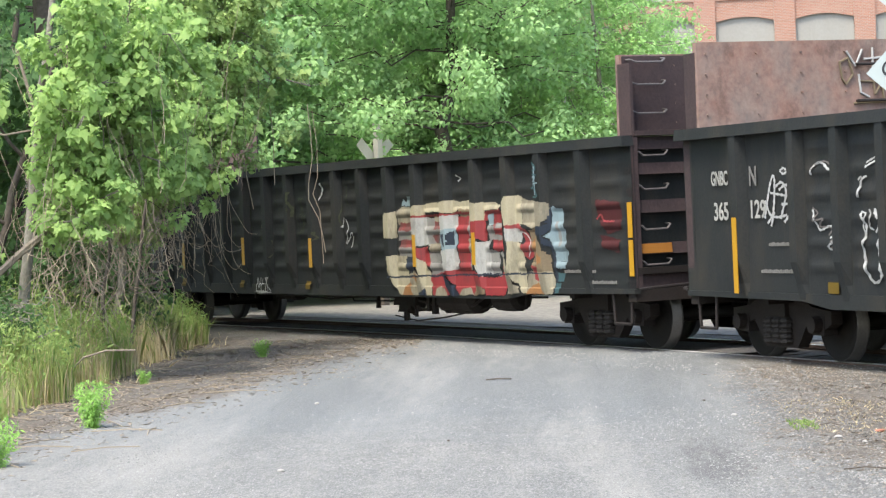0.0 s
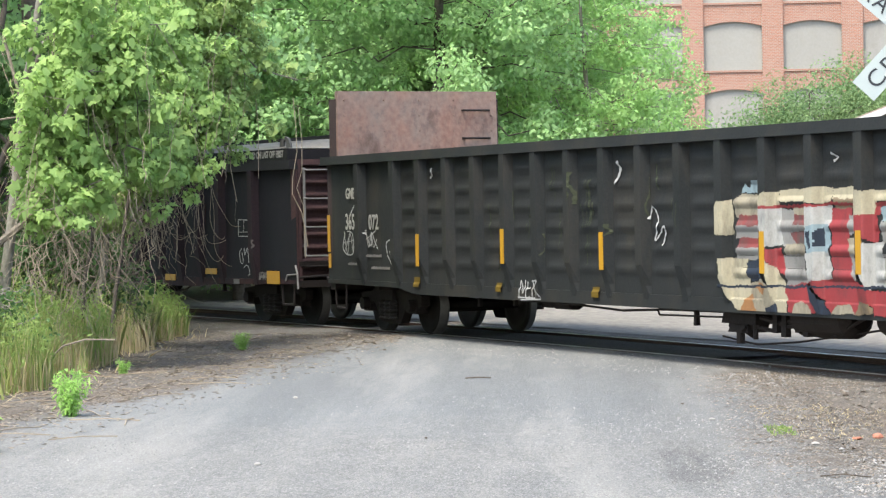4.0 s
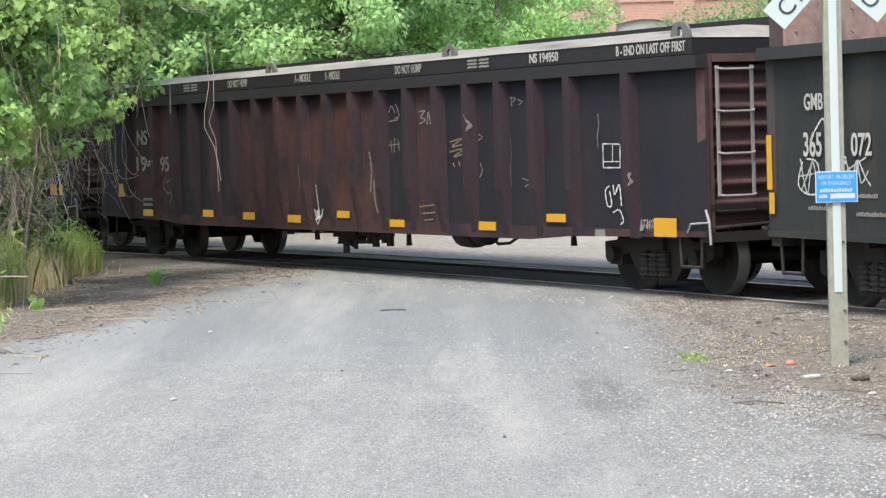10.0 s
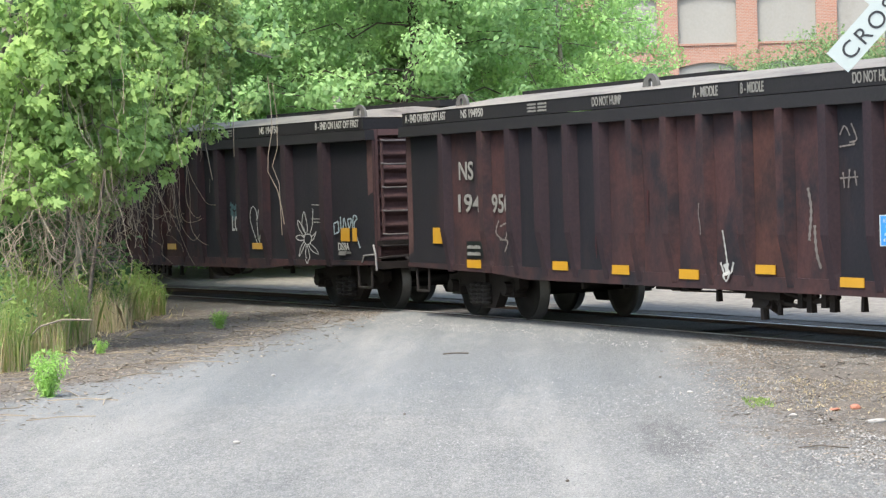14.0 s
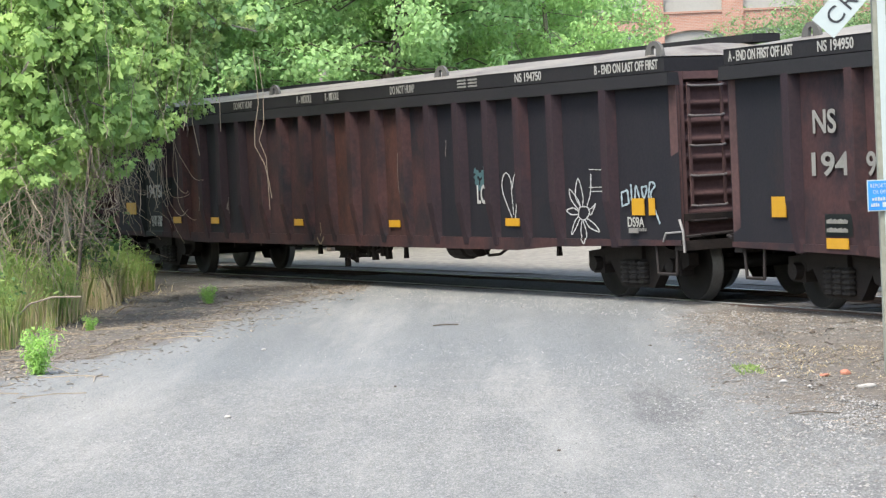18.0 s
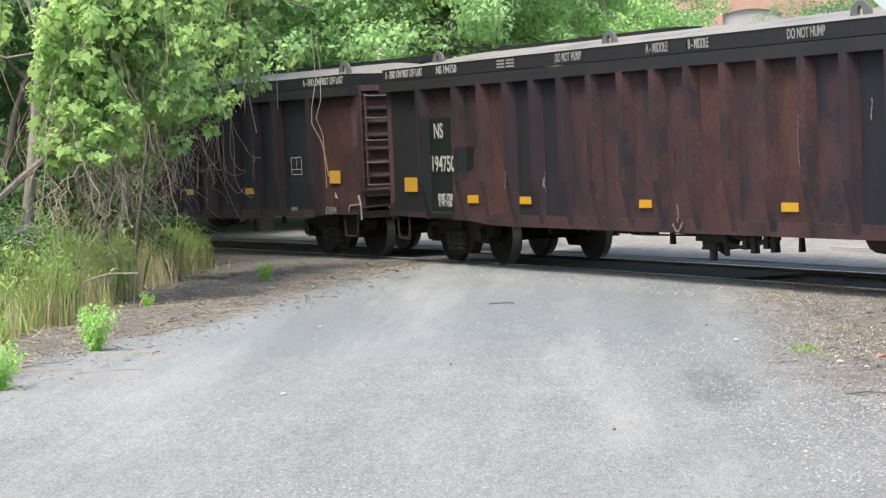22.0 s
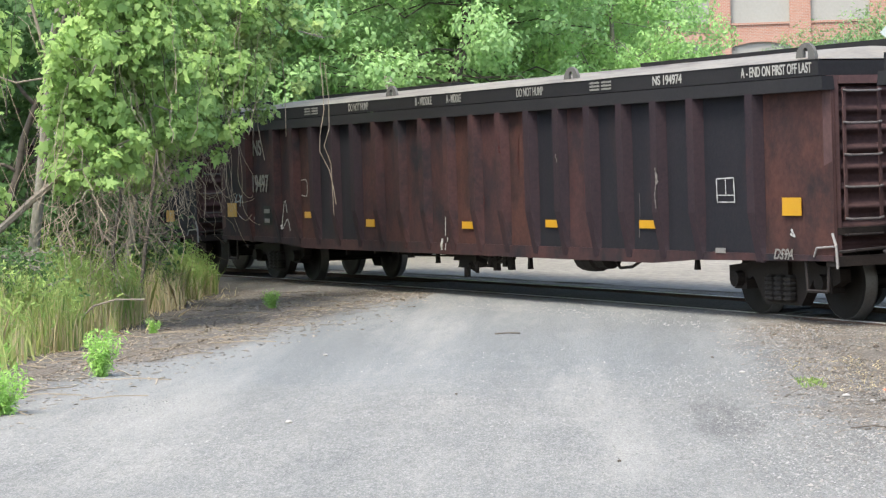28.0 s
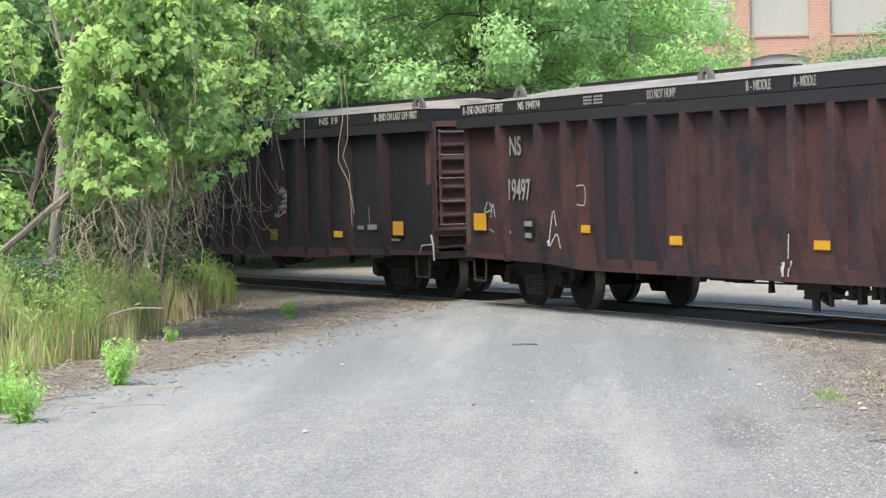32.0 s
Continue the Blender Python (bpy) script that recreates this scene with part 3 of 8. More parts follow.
def truck_meshes():
    """Meshes of one truck; side parts are built for the camera's side (-y) and turned for the other."""
    frame_g, spring, bolster, cap, axle, brake = Geo(), Geo(), Geo(), Geo(), Geo(), Geo()
    frame_g.slab([(-1.13, 0.44), (-1.13, 0.58), (-0.72, 0.62), (-0.45, 0.74), (0.45, 0.74), (0.72, 0.62), (1.13, 0.58), (1.13, 0.44), (0.95, 0.36), (0.62, 0.46), (0.44, 0.24), (0.36, 0.15), (-0.36, 0.15), (-0.44, 0.24), (-0.62, 0.46), (-0.95, 0.36)], -1.04, -0.90)
    rings, n = 5, 0
    prof = [(0.19, 0.04)]
    for k in range(rings):
        z = 0.20 + 0.058 * k
        prof += [(z, 0.066), (z + 0.014, 0.088), (z + 0.034, 0.088), (z + 0.048, 0.066)]
    prof.append((0.50, 0.04))
    for z, r in prof:
        for i in range(10):
            w = 2 * math.pi * i / 10
            spring.v.append((r * math.cos(w), -1.07 + r * math.sin(w), z))
    for j in range(len(prof) - 1):
        for i in range(10):
            k = (i + 1) % 10
            spring.f.append((j * 10 + i, j * 10 + k, (j + 1) * 10 + k, (j + 1) * 10 + i))
    bolster.box(-0.2, 0.2, -1.1, 1.1, 0.50, 0.70, 0.01)
    bolster.rod((0, 0, 0.68), (0, 0, 0.80), 0.2, 12)
    cap.box(-0.13, 0.13, -1.06, -0.88, 0.31, 0.56, 0.02)
    cap.rod((0, -1.04, 0.43), (0, -1.15, 0.43), 0.095, 10)
    brake.box(-0.04, 0.04, -0.88, 0.88, 0.30, 0.42)
    axle.rod((0, -0.72, 0), (0, 0.72, 0), 0.075, 10)
    return {n: g.mesh(n, m) for n, g, m in (("side_frame", frame_g, TRUCK), ("spring", spring, SPRING), ("bolster", bolster, TRUCK), ("journal_box", cap, TRUCK), ("brake_beam", brake, TRUCK), ("axle", axle, TRUCK))}


WHEEL, WHEEL_TREAD = wheel_mesh()
TRUCK_PARTS = truck_meshes()
SPINNERS = []


def add_truck(car, x):
    tk = new("truck", TRUCK_PARTS["bolster"])
    tk.parent = car
    tk.matrix_basis = pose(x, 0, 0)
    tagged(tk, "black greasy cast-steel truck")
    for turn in (0, 180):
        m = pose(0, 0, 0, 0, 0, turn)
        part("side_frame", TRUCK_PARTS["side_frame"], None, tk, "", m)
        for dx in (-0.19, 0.0, 0.19):
            part("spring", TRUCK_PARTS["spring"], None, tk, "", m @ pose(dx, 0, 0))
        for dx in (-AXLE, AXLE):
            part("journal_box", TRUCK_PARTS["journal_box"], None, tk, "", m @ pose(dx, 0, 0))
    for dx in (-0.36, 0.36):
        part("brake_beam", TRUCK_PARTS["brake_beam"], None, tk, "", pose(dx, 0, 0))
    for dx in (-AXLE, AXLE):
        ob = new("wheelset", WHEELSET)
        ob.parent = tk
        ob.matrix_basis = pose(dx, 0, WHEEL_R)
        SPINNERS.append((ob, dx))


def wheelset_mesh():
    bm = bmesh.new()
    bm.from_mesh(WHEEL)
    bm.from_mesh(WHEEL_TREAD)
    nw = len(WHEEL.polygons)
    bm.faces.ensure_lookup_table()
    for i, f in enumerate(bm.faces):
        f.material_index = 0 if i < nw else 1
    dup = bmesh.ops.duplicate(bm, geom=bm.faces[:] + bm.edges[:] + bm.verts[:])
    vs = [e for e in dup["geom"] if isinstance(e, bmesh.types.BMVert)]
    bmesh.ops.scale(bm, vec=(1, -1, 1), verts=vs)
    bm.from_mesh(TRUCK_PARTS["axle"])
    me = bpy.data.meshes.new("wheelset")
    bmesh.ops.recalc_face_normals(bm, faces=bm.faces)
    bm.to_mesh(me)
    bm.free()
    me.polygons.foreach_set("use_smooth", [True] * len(me.polygons))
    me.materials.append(WHEEL_STEEL)
    me.materials.append(TREAD)
    return me


WHEELSET = wheelset_mesh()


def post_mesh(name, material, z0, z1, wide, deep, knee):
    """A pressed side post: flat face, sloped flanks, its foot drawn in to the sill. Stands at x = 0 on the plate, outwards to -y."""
    g = Geo()
    a, b = wide / 2, wide * 0.30
    lv = [(z1, a, b, deep), (knee + 0.10, a, b, deep), (z0 + 0.16, a * 0.9, b * 0.8, deep * 0.42), (z0, a * 0.85, b * 0.7, deep * 0.22)]
    for z, wa, wb, d in lv:
        g.v += [(-wa, 0.0, z), (-wb, -d, z), (wb, -d, z), (wa, 0.0, z)]
    for i in range(len(lv) - 1):
        for k in range(3):
            g.f.append((i * 4 + k, i * 4 + k + 1, (i + 1) * 4 + k + 1, (i + 1) * 4 + k))
        g.f.append((i * 4 + 3, i * 4, (i + 1) * 4, (i + 1) * 4 + 3))
    g.f.append((0, 3, 2, 1))
    g.f.append(tuple(4 * (len(lv) - 1) + k for k in (0, 1, 2, 3)))
    return g.mesh(name, material)


def bulged_panel(name, width, z0, z1, material, rows):
    """A side plate with pressed horizontal bulges (rows = 0: slightly dented plate)."""
    g = Geo()
    nx, nz = (8, 40) if rows else (6, 12)
    for j in range(nz + 1):
        for i in range(nx + 1):
            u, w = i / nx, j / nz
            if rows:
                bay = math.sin(math.pi * min(1, max(0, (u - 0.12) / 0.76)))
                d = 0.030 * max(0.0, math.sin(w * rows * 2 * math.pi)) ** 1.2 * min(1.0, 1.6 * bay) if 0.1 < w < 0.93 else 0.0
            else:
                d = 0.018 * noise.noise((u * 2.1 + width, w * 2.6, rows + width * 3)) * math.sin(math.pi * u)
            g.v.append(((u - 0.5) * width, -d, z0 + (z1 - z0) * w))
    n = nx + 1
    g.f = [(j * n + i, j * n + i + 1, (j + 1) * n + i + 1, (j + 1) * n + i) for j in range(nz) for i in range(nx)]
    b = len(g.v)
    g.v += [(-width / 2, 0.04, z0), (width / 2, 0.04, z0), (width / 2, 0.04, z1), (-width / 2, 0.04, z1)]
    g.f.append((b, b + 3, b + 2, b + 1))
    return g.mesh(name, material, True)


def end_wall(car, x, z0, z1, out, material, ladder):
    """A car's end: plate with pressed ribs, corner posts, and a ladder at the corner on the camera's side."""
    x = x - out * 0.13
    g, n = Geo(), 84
    for j in range(n + 1):
        w = j / n
        d = 0.075 * max(0.0, math.sin(w * 9 * 2 * math.pi)) ** 0.7 if 0.04 < w < 0.94 else 0.0
        g.v += [(x + out * d, -FACE, z0 + (z1 - z0) * w), (x + out * d, FACE, z0 + (z1 - z0) * w)]
    g.f = [(2 * j, 2 * j + 1, 2 * j + 3, 2 * j + 2) for j in range(n)]
    b = len(g.v)
    g.v += [(x - out * 0.05, -FACE, z0), (x - out * 0.05, FACE, z0), (x - out * 0.05, FACE, z1), (x - out * 0.05, -FACE, z1)]
    g.f.append((b, b + 1, b + 2, b + 3))
    ew = part("end_wall", g, material, car, "", smooth=True)
    for sd in (-1, 1):
        c = Geo()
        xa, xb, ya, yb = x - out * 0.04, x + out * 0.12, sd * FACE, sd * (FACE - 0.10)
        c.box(min(xa, xb), max(xa, xb), min(ya, yb), max(ya, yb), z0 - 0.05, z1, 0.0)
        part("corner_post", c, material, ew)
    top_bar = Geo()
    xa, xb = sorted((x - out * 0.02, x + out * 0.125))
    top_bar.box(xa, xb, -FACE + 0.102, FACE - 0.102, z1 - 0.09, z1, 0.008)
    part("end_chord", top_bar, material, ew)
    sill = Geo()
    xa, xb = sorted((x - out * 0.06, x + out * 0.14))
    sill.box(xa, xb, -FACE + 0.01, FACE - 0.01, 0.64, z0 - 0.052, 0.01)
    part("end_sill", sill, TRUCK, ew)
    y0, y1, xo = -FACE + 0.14, -FACE + 0.60, x + out * 0.15
    top, low, k = z1 - 0.13, 1.14, 4 if ladder is LADDER_WHITE else 5
    for y in (y0, y1):
        s = Geo()
        s.box(min(xo, xo + out * 0.02), max(xo, xo + out * 0.02), y - 0.018, y + 0.018, low, top)
        part("ladder_stile", s, ladder if ladder is LADDER_WHITE else material, ew)
    rung = Geo()
    rung.tube([(xo + out * 0.02, y0 - 0.02, 0), (xo + out * 0.05, y0 + 0.05, -0.012), (xo + out * 0.05, y1 - 0.05, -0.012), (xo + out * 0.02, y1 + 0.02, 0)], 0.014, 6)
    rung = rung.mesh("rung", ladder)
    for i in range(k):
        part("rung", rung, None, ew, "", pose(0, 0, top - 0.03 - i * (top - low - 0.05) / (k - 1)))
    low_step = Geo()
    low_step.tube([(xo - out * 0.1, y0, 0.98), (xo + out * 0.03, y0, 0.98), (xo + out * 0.03, y1, 0.98), (xo - out * 0.1, y1, 0.98)], 0.014, 6)
    part("grab_iron", low_step, IRON, ew)


def banded_end(car, x, z0, z1, out):
    """An open car's end: dark plate between broad brown bands, drooping grab irons, an orange plate on the lowest band."""
    x = x - out * 0.16
    g = Geo()
    xa, xb = sorted((x - out * 0.05, x))
    g.box(xa, xb, -FACE, FACE, z0, z1)
    ew = part("end_wall", g, GONDOLA, car)
    for sd in (-1, 1):
        c = Geo()
        xa, xb = sorted((x, x + out * 0.15))
        ya, yb = sorted((sd * FACE, sd * (FACE - 0.11)))
        c.box(xa, xb, ya, yb, z0 - 0.05, z1)
        part("corner_post", c, BROWN_PLATE, ew)
    for lo, hi in ((z1 - 0.16, z1), (2.22, 2.36), (1.74, 1.90), (1.22, 1.36), (0.81, 0.97)):
        b = Geo()
        xa, xb = sorted((x, x + out * 0.10))
        b.box(xa, xb, -FACE + 0.112, FACE - 0.112, lo, hi, 0.018)
        part("end_band", b, BROWN_PLATE, ew)
    o = Geo()
    xa, xb = sorted((x + out * 0.102, x + out * 0.118))
    o.box(xa, xb, -1.32, -0.86, 1.235, 1.355, 0.003)
    part("plate", o, ORANGE, ew, "orange painted plate")
    for z in (2.48, 2.06, 1.56, 1.12):
        r = Geo()
        xo = x + out * 0.13
        r.tube([(x, -1.31, z + 0.03), (xo, -1.30, z + 0.02), (xo, -1.24, z - 0.03), (xo, -0.93, z - 0.025), (xo, -0.88, z + 0.03), (x, -0.87, z + 0.04)], 0.013, 6)
        part("rung", r, LADDER_GREY, ew, "bent grey grab iron")
    sill = Geo()
    xa, xb = sorted((x - out * 0.06, x + out * 0.14))
    sill.box(xa, xb, -FACE + 0.01, FACE - 0.01, 0.64, 0.80, 0.01)
    part("end_sill", sill, TRUCK, ew)


def coupler(car, out, handle=None):
    g, x = Geo(), out * HALF
    g.box(min(x - out * 0.4, x + out * 0.42), max(x - out * 0.4, x + out * 0.42), -0.11, 0.11, 0.70, 0.92, 0.0)
    g.box(min(x + out * 0.36, x + out * 0.62), max(x + out * 0.36, x + out * 0.62), -0.17, 0.14, 0.66, 0.96, 0.03)
    part("coupler", g, TRUCK, car, "knuckle coupler in black cast steel")
    lev = Geo()
    lev.tube([(x + out * 0.06, -1.42, 0.80), (x + out * 0.28, -1.36, 0.82), (x + out * 0.30, -0.3, 0.86), (x + out * 0.30, -0.1, 1.0)], 0.018, 6)
    part("cut_lever", lev, IRON, car, "bent uncoupling rod")
    if handle:
        hd = Geo()
        hd.tube([(x + out * 0.04, -1.46, 0.86), (x - out * 0.30, -1.47, 0.84), (x - out * 0.36, -1.47, 0.74)], 0.012, 6)
        hd.tube([(x + out * 0.0, -1.47, 1.00), (x + out * 0.08, -1.48, 0.86), (x + out * 0.10, -1.48, 0.62)], 0.016, 6)
        part("lever_handle", hd, handle, car, "pale painted uncoupling handle")
    hose = Geo()
    hose.tube([(x + out * 0.20, 0.35, 0.74), (x + out * 0.36, 0.33, 0.62), (x + out * 0.50, 0.28, 0.42), (x + out * 0.62, 0.2, 0.36)], 0.028, 6)
    part("air_hose", hose, TRUCK, car)
    for sd in (-1, 1):
        step, xs = Geo(), x - out * 0.12
        step.tube([(xs - out * 0.5, sd * 1.40, 0.75), (xs - out * 0.47, sd * 1.40, 0.36), (xs - out * 0.08, sd * 1.40, 0.36), (xs - out * 0.05, sd * 1.40, 0.75)], 0.02, 6)
        part("sill_step", step, IRON, car, "stirrup step")


def underframe(car):
    g = Geo()
    g.box(-HALF + 0.1, HALF - 0.1, -0.28, 0.28, 0.62, 0.98)
    for k in range(-4, 5):
        g.box(k * 1.9 - 0.06, k * 1.9 + 0.06, -1.36, 1.36, 0.66, 0.95)
    part("centre_sill", g, TRUCK, car)
    gon = car.name.startswith("gondola")
    for x0, x1, r in ((3.50, 4.65, 0.25), (5.10, 5.80, 0.19)) if gon else ((3.12, 3.62, 0.21), (3.50, 3.88, 0.17)):
        t = Geo()
        for k, (a, b) in enumerate(((0.0, 0.10), (0.10, 0.5), (0.5, 0.90), (0.90, 1.0))):
            ra, rb = ((0.55, 0.94), (0.94, 1.0), (1.0, 0.94), (0.94, 0.55))[k]
            t.rod((x0 + (x1 - x0) * a, -1.08, 0.63), (x0 + (x1 - x0) * b, -1.08, 0.63), r * ra, 14, r * rb)
        part("air_reservoir", t, TRUCK, car, "black cylindrical air tank")
    c = Geo()
    c.rod((-2.7, -0.85, 0.66), (-2.2, -0.85, 0.66), 0.16, 12)
    c.box(-3.0, -2.7, -0.95, -0.7, 0.52, 0.78, 0.02)
    part("brake_cylinder", c, TRUCK, car)
    vx = 2.15 if gon else -0.4
    v = Geo()
    v.box(vx, vx + 0.72, -1.28, -0.98, 0.50, 0.72, 0.03)
    v.box(vx + 0.10, vx + 0.52, -1.26, -1.0, 0.40, 0.50, 0.03)
    v.rod((vx + 0.05, -1.15, 0.47), (vx + 0.70, -1.15, 0.50), 0.07, 8)
    v.rod((vx + 0.28, -1.2, 0.44), (vx + 0.28, -1.2, 0.27), 0.05, 8)
    v.rod((vx + 0.60, -1.2, 0.50), (vx + 0.60, -1.2, 0.33), 0.03, 8)
    v.rod((vx + 0.45, -1.28, 0.46), (vx + 0.45, -1.12, 0.36), 0.04, 8)
    part("brake_valve", v, TRUCK, car, "greasy brake valve cluster")
    w = Geo()
    for a, z in ((1.0, 0.42), (1.18, 0.38), (1.46, 0.44), (1.62, 0.40)):
        w.box(vx + a, vx + a + 0.10, -1.24, -1.17, z, 0.70, 0.008)
    w.tube([(vx + 0.72, -1.2, 0.58), (vx + 1.0, -1.2, 0.54), (vx + 1.3, -1.2, 0.50), (vx + 1.75, -1.2, 0.56)], 0.03, 6)
    w.tube([(vx + 0.72, -1.2, 0.46), (vx + 0.95, -1.2, 0.44), (vx + 1.1, -1.2, 0.52), (vx + 1.35, -1.2, 0.56)], 0.025, 6)
    part("brake_rigging", w, TRUCK, car, "levers and pipes of the brake gear")
    p = Geo()
    p.tube([(-5.8, -0.6, 0.58), (-1.6, -1.15, 0.60), (-0.4, -1.15, 0.56), (0.6, -1.1, 0.60), (5.8, -0.7, 0.62)], 0.016, 6)
    p.tube([(4.1, -1.2, 0.64), (4.3, -1.22, 0.50), (4.6, -1.22, 0.52), (4.9, -1.2, 0.64)], 0.02, 6)
    part("brake_pipe", p, TRUCK, car, "thin brake rods and pipes")
    q = Geo()
    if gon:
        q.tube([(vx - 0.1, -1.2, 0.34), (vx + 0.6, -1.18, 0.27), (vx + 1.4, -1.15, 0.33), (vx + 2.4, -1.1, 0.45), (vx + 3.4, -1.05, 0.58)], 0.012, 6)
    q.tube([(vx - 1.6, -1.2, 0.60), (vx - 1.55, -1.2, 0.54), (vx + 0.1, -1.2, 0.56)], 0.012, 6)
    part("brake_rod", q, TRUCK, car, "long sagging brake rod")
    for x, d in ((-4.4, 0.16), (-3.3, 0.12), (vx - 0.7, 0.22), (vx + 2.2, 0.24), (6.1, 0.14)):
        h = Geo()
        h.box(x - 0.03, x + 0.03, -1.22, -1.16, 0.66 - d, 0.68, 0.01)
        part("brake_hanger", h, TRUCK, car)


ROWS_PRESSED = 7
GON_POSTS = [-7.9] + [-0.18 + 0.915 * k for k in range(-7, 8)] + [7.13, 8.2]
TUB_POSTS = [-7.87, -6.6] + [0.823 * k for k in range(-7, 8)] + [6.6, 7.87]
GON_POST = post_mesh("side_post", GONDOLA, 0.74, 2.58, 0.24, 0.12, 1.05)
TUB_POST = {m.name: post_mesh("side_post", m, 0.66, 2.56, 0.25, 0.12, 1.12) for m in (RUST, DUSK)}


def side_shell(car, posts, z0, z1, post_for, panel_for, rows):
    """Plates between posts on both long sides; each post and plate is a part."""
    edges = sorted([-HALF] + posts + [HALF])
    made = {}
    for sd in (-1, 1):
        turn = pose(0, 0, 0) if sd < 0 else pose(0, 0, 0, 0, 0, 180)
        for i, (a, b) in enumerate(zip(edges, edges[1:])):
            m = panel_for(i)
            w = round(b - a, 2)
            r = rows if w < 1.2 else 0
            key = (m.name, w, r)
            if key not in made:
                made[key] = bulged_panel("side_plate", w, z0, z1, m, r)
            part("side_plate", made[key], m, car, "", turn @ pose((a + b) / 2, -FACE, 0))
        for i, x in enumerate(sorted(posts)):
            part("side_post", post_for(i), None, car, "", turn @ pose(x, -FACE, 0))


def gondola(name, label):
    car = thing(name, label, "gondola car", "freight cars of the train")
    side_shell(car, GON_POSTS, 0.76, 2.58, lambda i: GON_POST, lambda i: GONDOLA, ROWS_PRESSED)
    for sd in (-1, 1):
        c = Geo()
        c.box(-HALF, HALF, min(sd * (FACE - 0.05), sd * (FACE + 0.13)), max(sd * (FACE - 0.05), sd * (FACE + 0.13)), 2.575, 2.705, 0.012)
        part("top_chord", c, GONDOLA, car)
        s = Geo()
        s.slab([(-HALF, 0.80), (-HALF, 0.74), (-6.6, 0.72), (-6.0, 0.64), (6.0, 0.64), (6.6, 0.72), (HALF, 0.74), (HALF, 0.80)], min(sd * (FACE - 0.06), sd * (FACE + 0.022)), max(sd * (FACE - 0.06), sd * (FACE + 0.022)))
        part("side_sill", s, GONDOLA, car)
    f = Geo()
    f.box(-HALF, HALF, -FACE + 0.04, FACE - 0.04, 0.98, 1.06)
    part("floor", f, TRUCK, car)
    for out in (-1, 1):
        banded_end(car, out * HALF, 0.86, 2.69, out)
        b = Geo()
        x = out * (HALF - 0.30)
        b.box(x - 0.06, x + 0.06, -1.40, 1.36, 2.70, 3.72, 0.01)
        bulk = part("end_extension", b, RUST_PLATE, car, "raised rust-streaked steel end plate")
        back = Geo()
        xa, xb = sorted((x + out * 0.062, x + out * 0.075))
        back.box(xa, xb, -1.37, 1.34, 2.77, 3.70)
        part("outer_sheet", back, BROWN_PLATE, bulk, "brown sheet on the plate's outer face")
        e = Geo()
        for sd in (-1, 1):
            e.box(min(x, x + out * 0.28), max(x, x + out * 0.28), sd * 1.38 - 0.02, sd * 1.38 + 0.02, 2.70, 3.60)
        e.box(min(x, x + out * 0.3), max(x, x + out * 0.3), -1.38, 1.38, 2.70, 2.76)
        part("gusset", e, BROWN_PLATE, bulk)
        xi = x - out * 0.11
        for z in (2.98, 3.42):
            gr = Geo()
            gr.tube([(x, 0.75, z), (xi, 0.75, z), (xi, 1.2, z), (x, 1.2, z)], 0.018, 6)
            part("grab_iron", gr, IRON, bulk)
        for z in (2.98, 3.34, 3.62):
            gr = Geo()
            gr.tube([(x + out * 0.07, -1.31, z + 0.03), (x + out * 0.17, -1.30, z + 0.03), (x + out * 0.19, -1.24, z), (x + out * 0.19, -0.86, z), (x + out * 0.17, -0.80, z + 0.04), (x + out * 0.07, -0.80, z + 0.05)], 0.013, 6)
            part("grab_iron", gr, LADDER_GREY, bulk)
        rv = Geo()
        for y in (-1.28, -0.6, 0.0, 0.6, 1.26):
            for z in (2.86, 3.1, 3.34, 3.58):
                rv.rod((x - 0.075, y, z), (x + 0.075, y, z), 0.014, 6)
        tagged(part("rivet", rv, RUST_PLATE, bulk), kind="stuff")
        coupler(car, out)
        add_truck(car, out * 7.85)
    underframe(car)
    return car


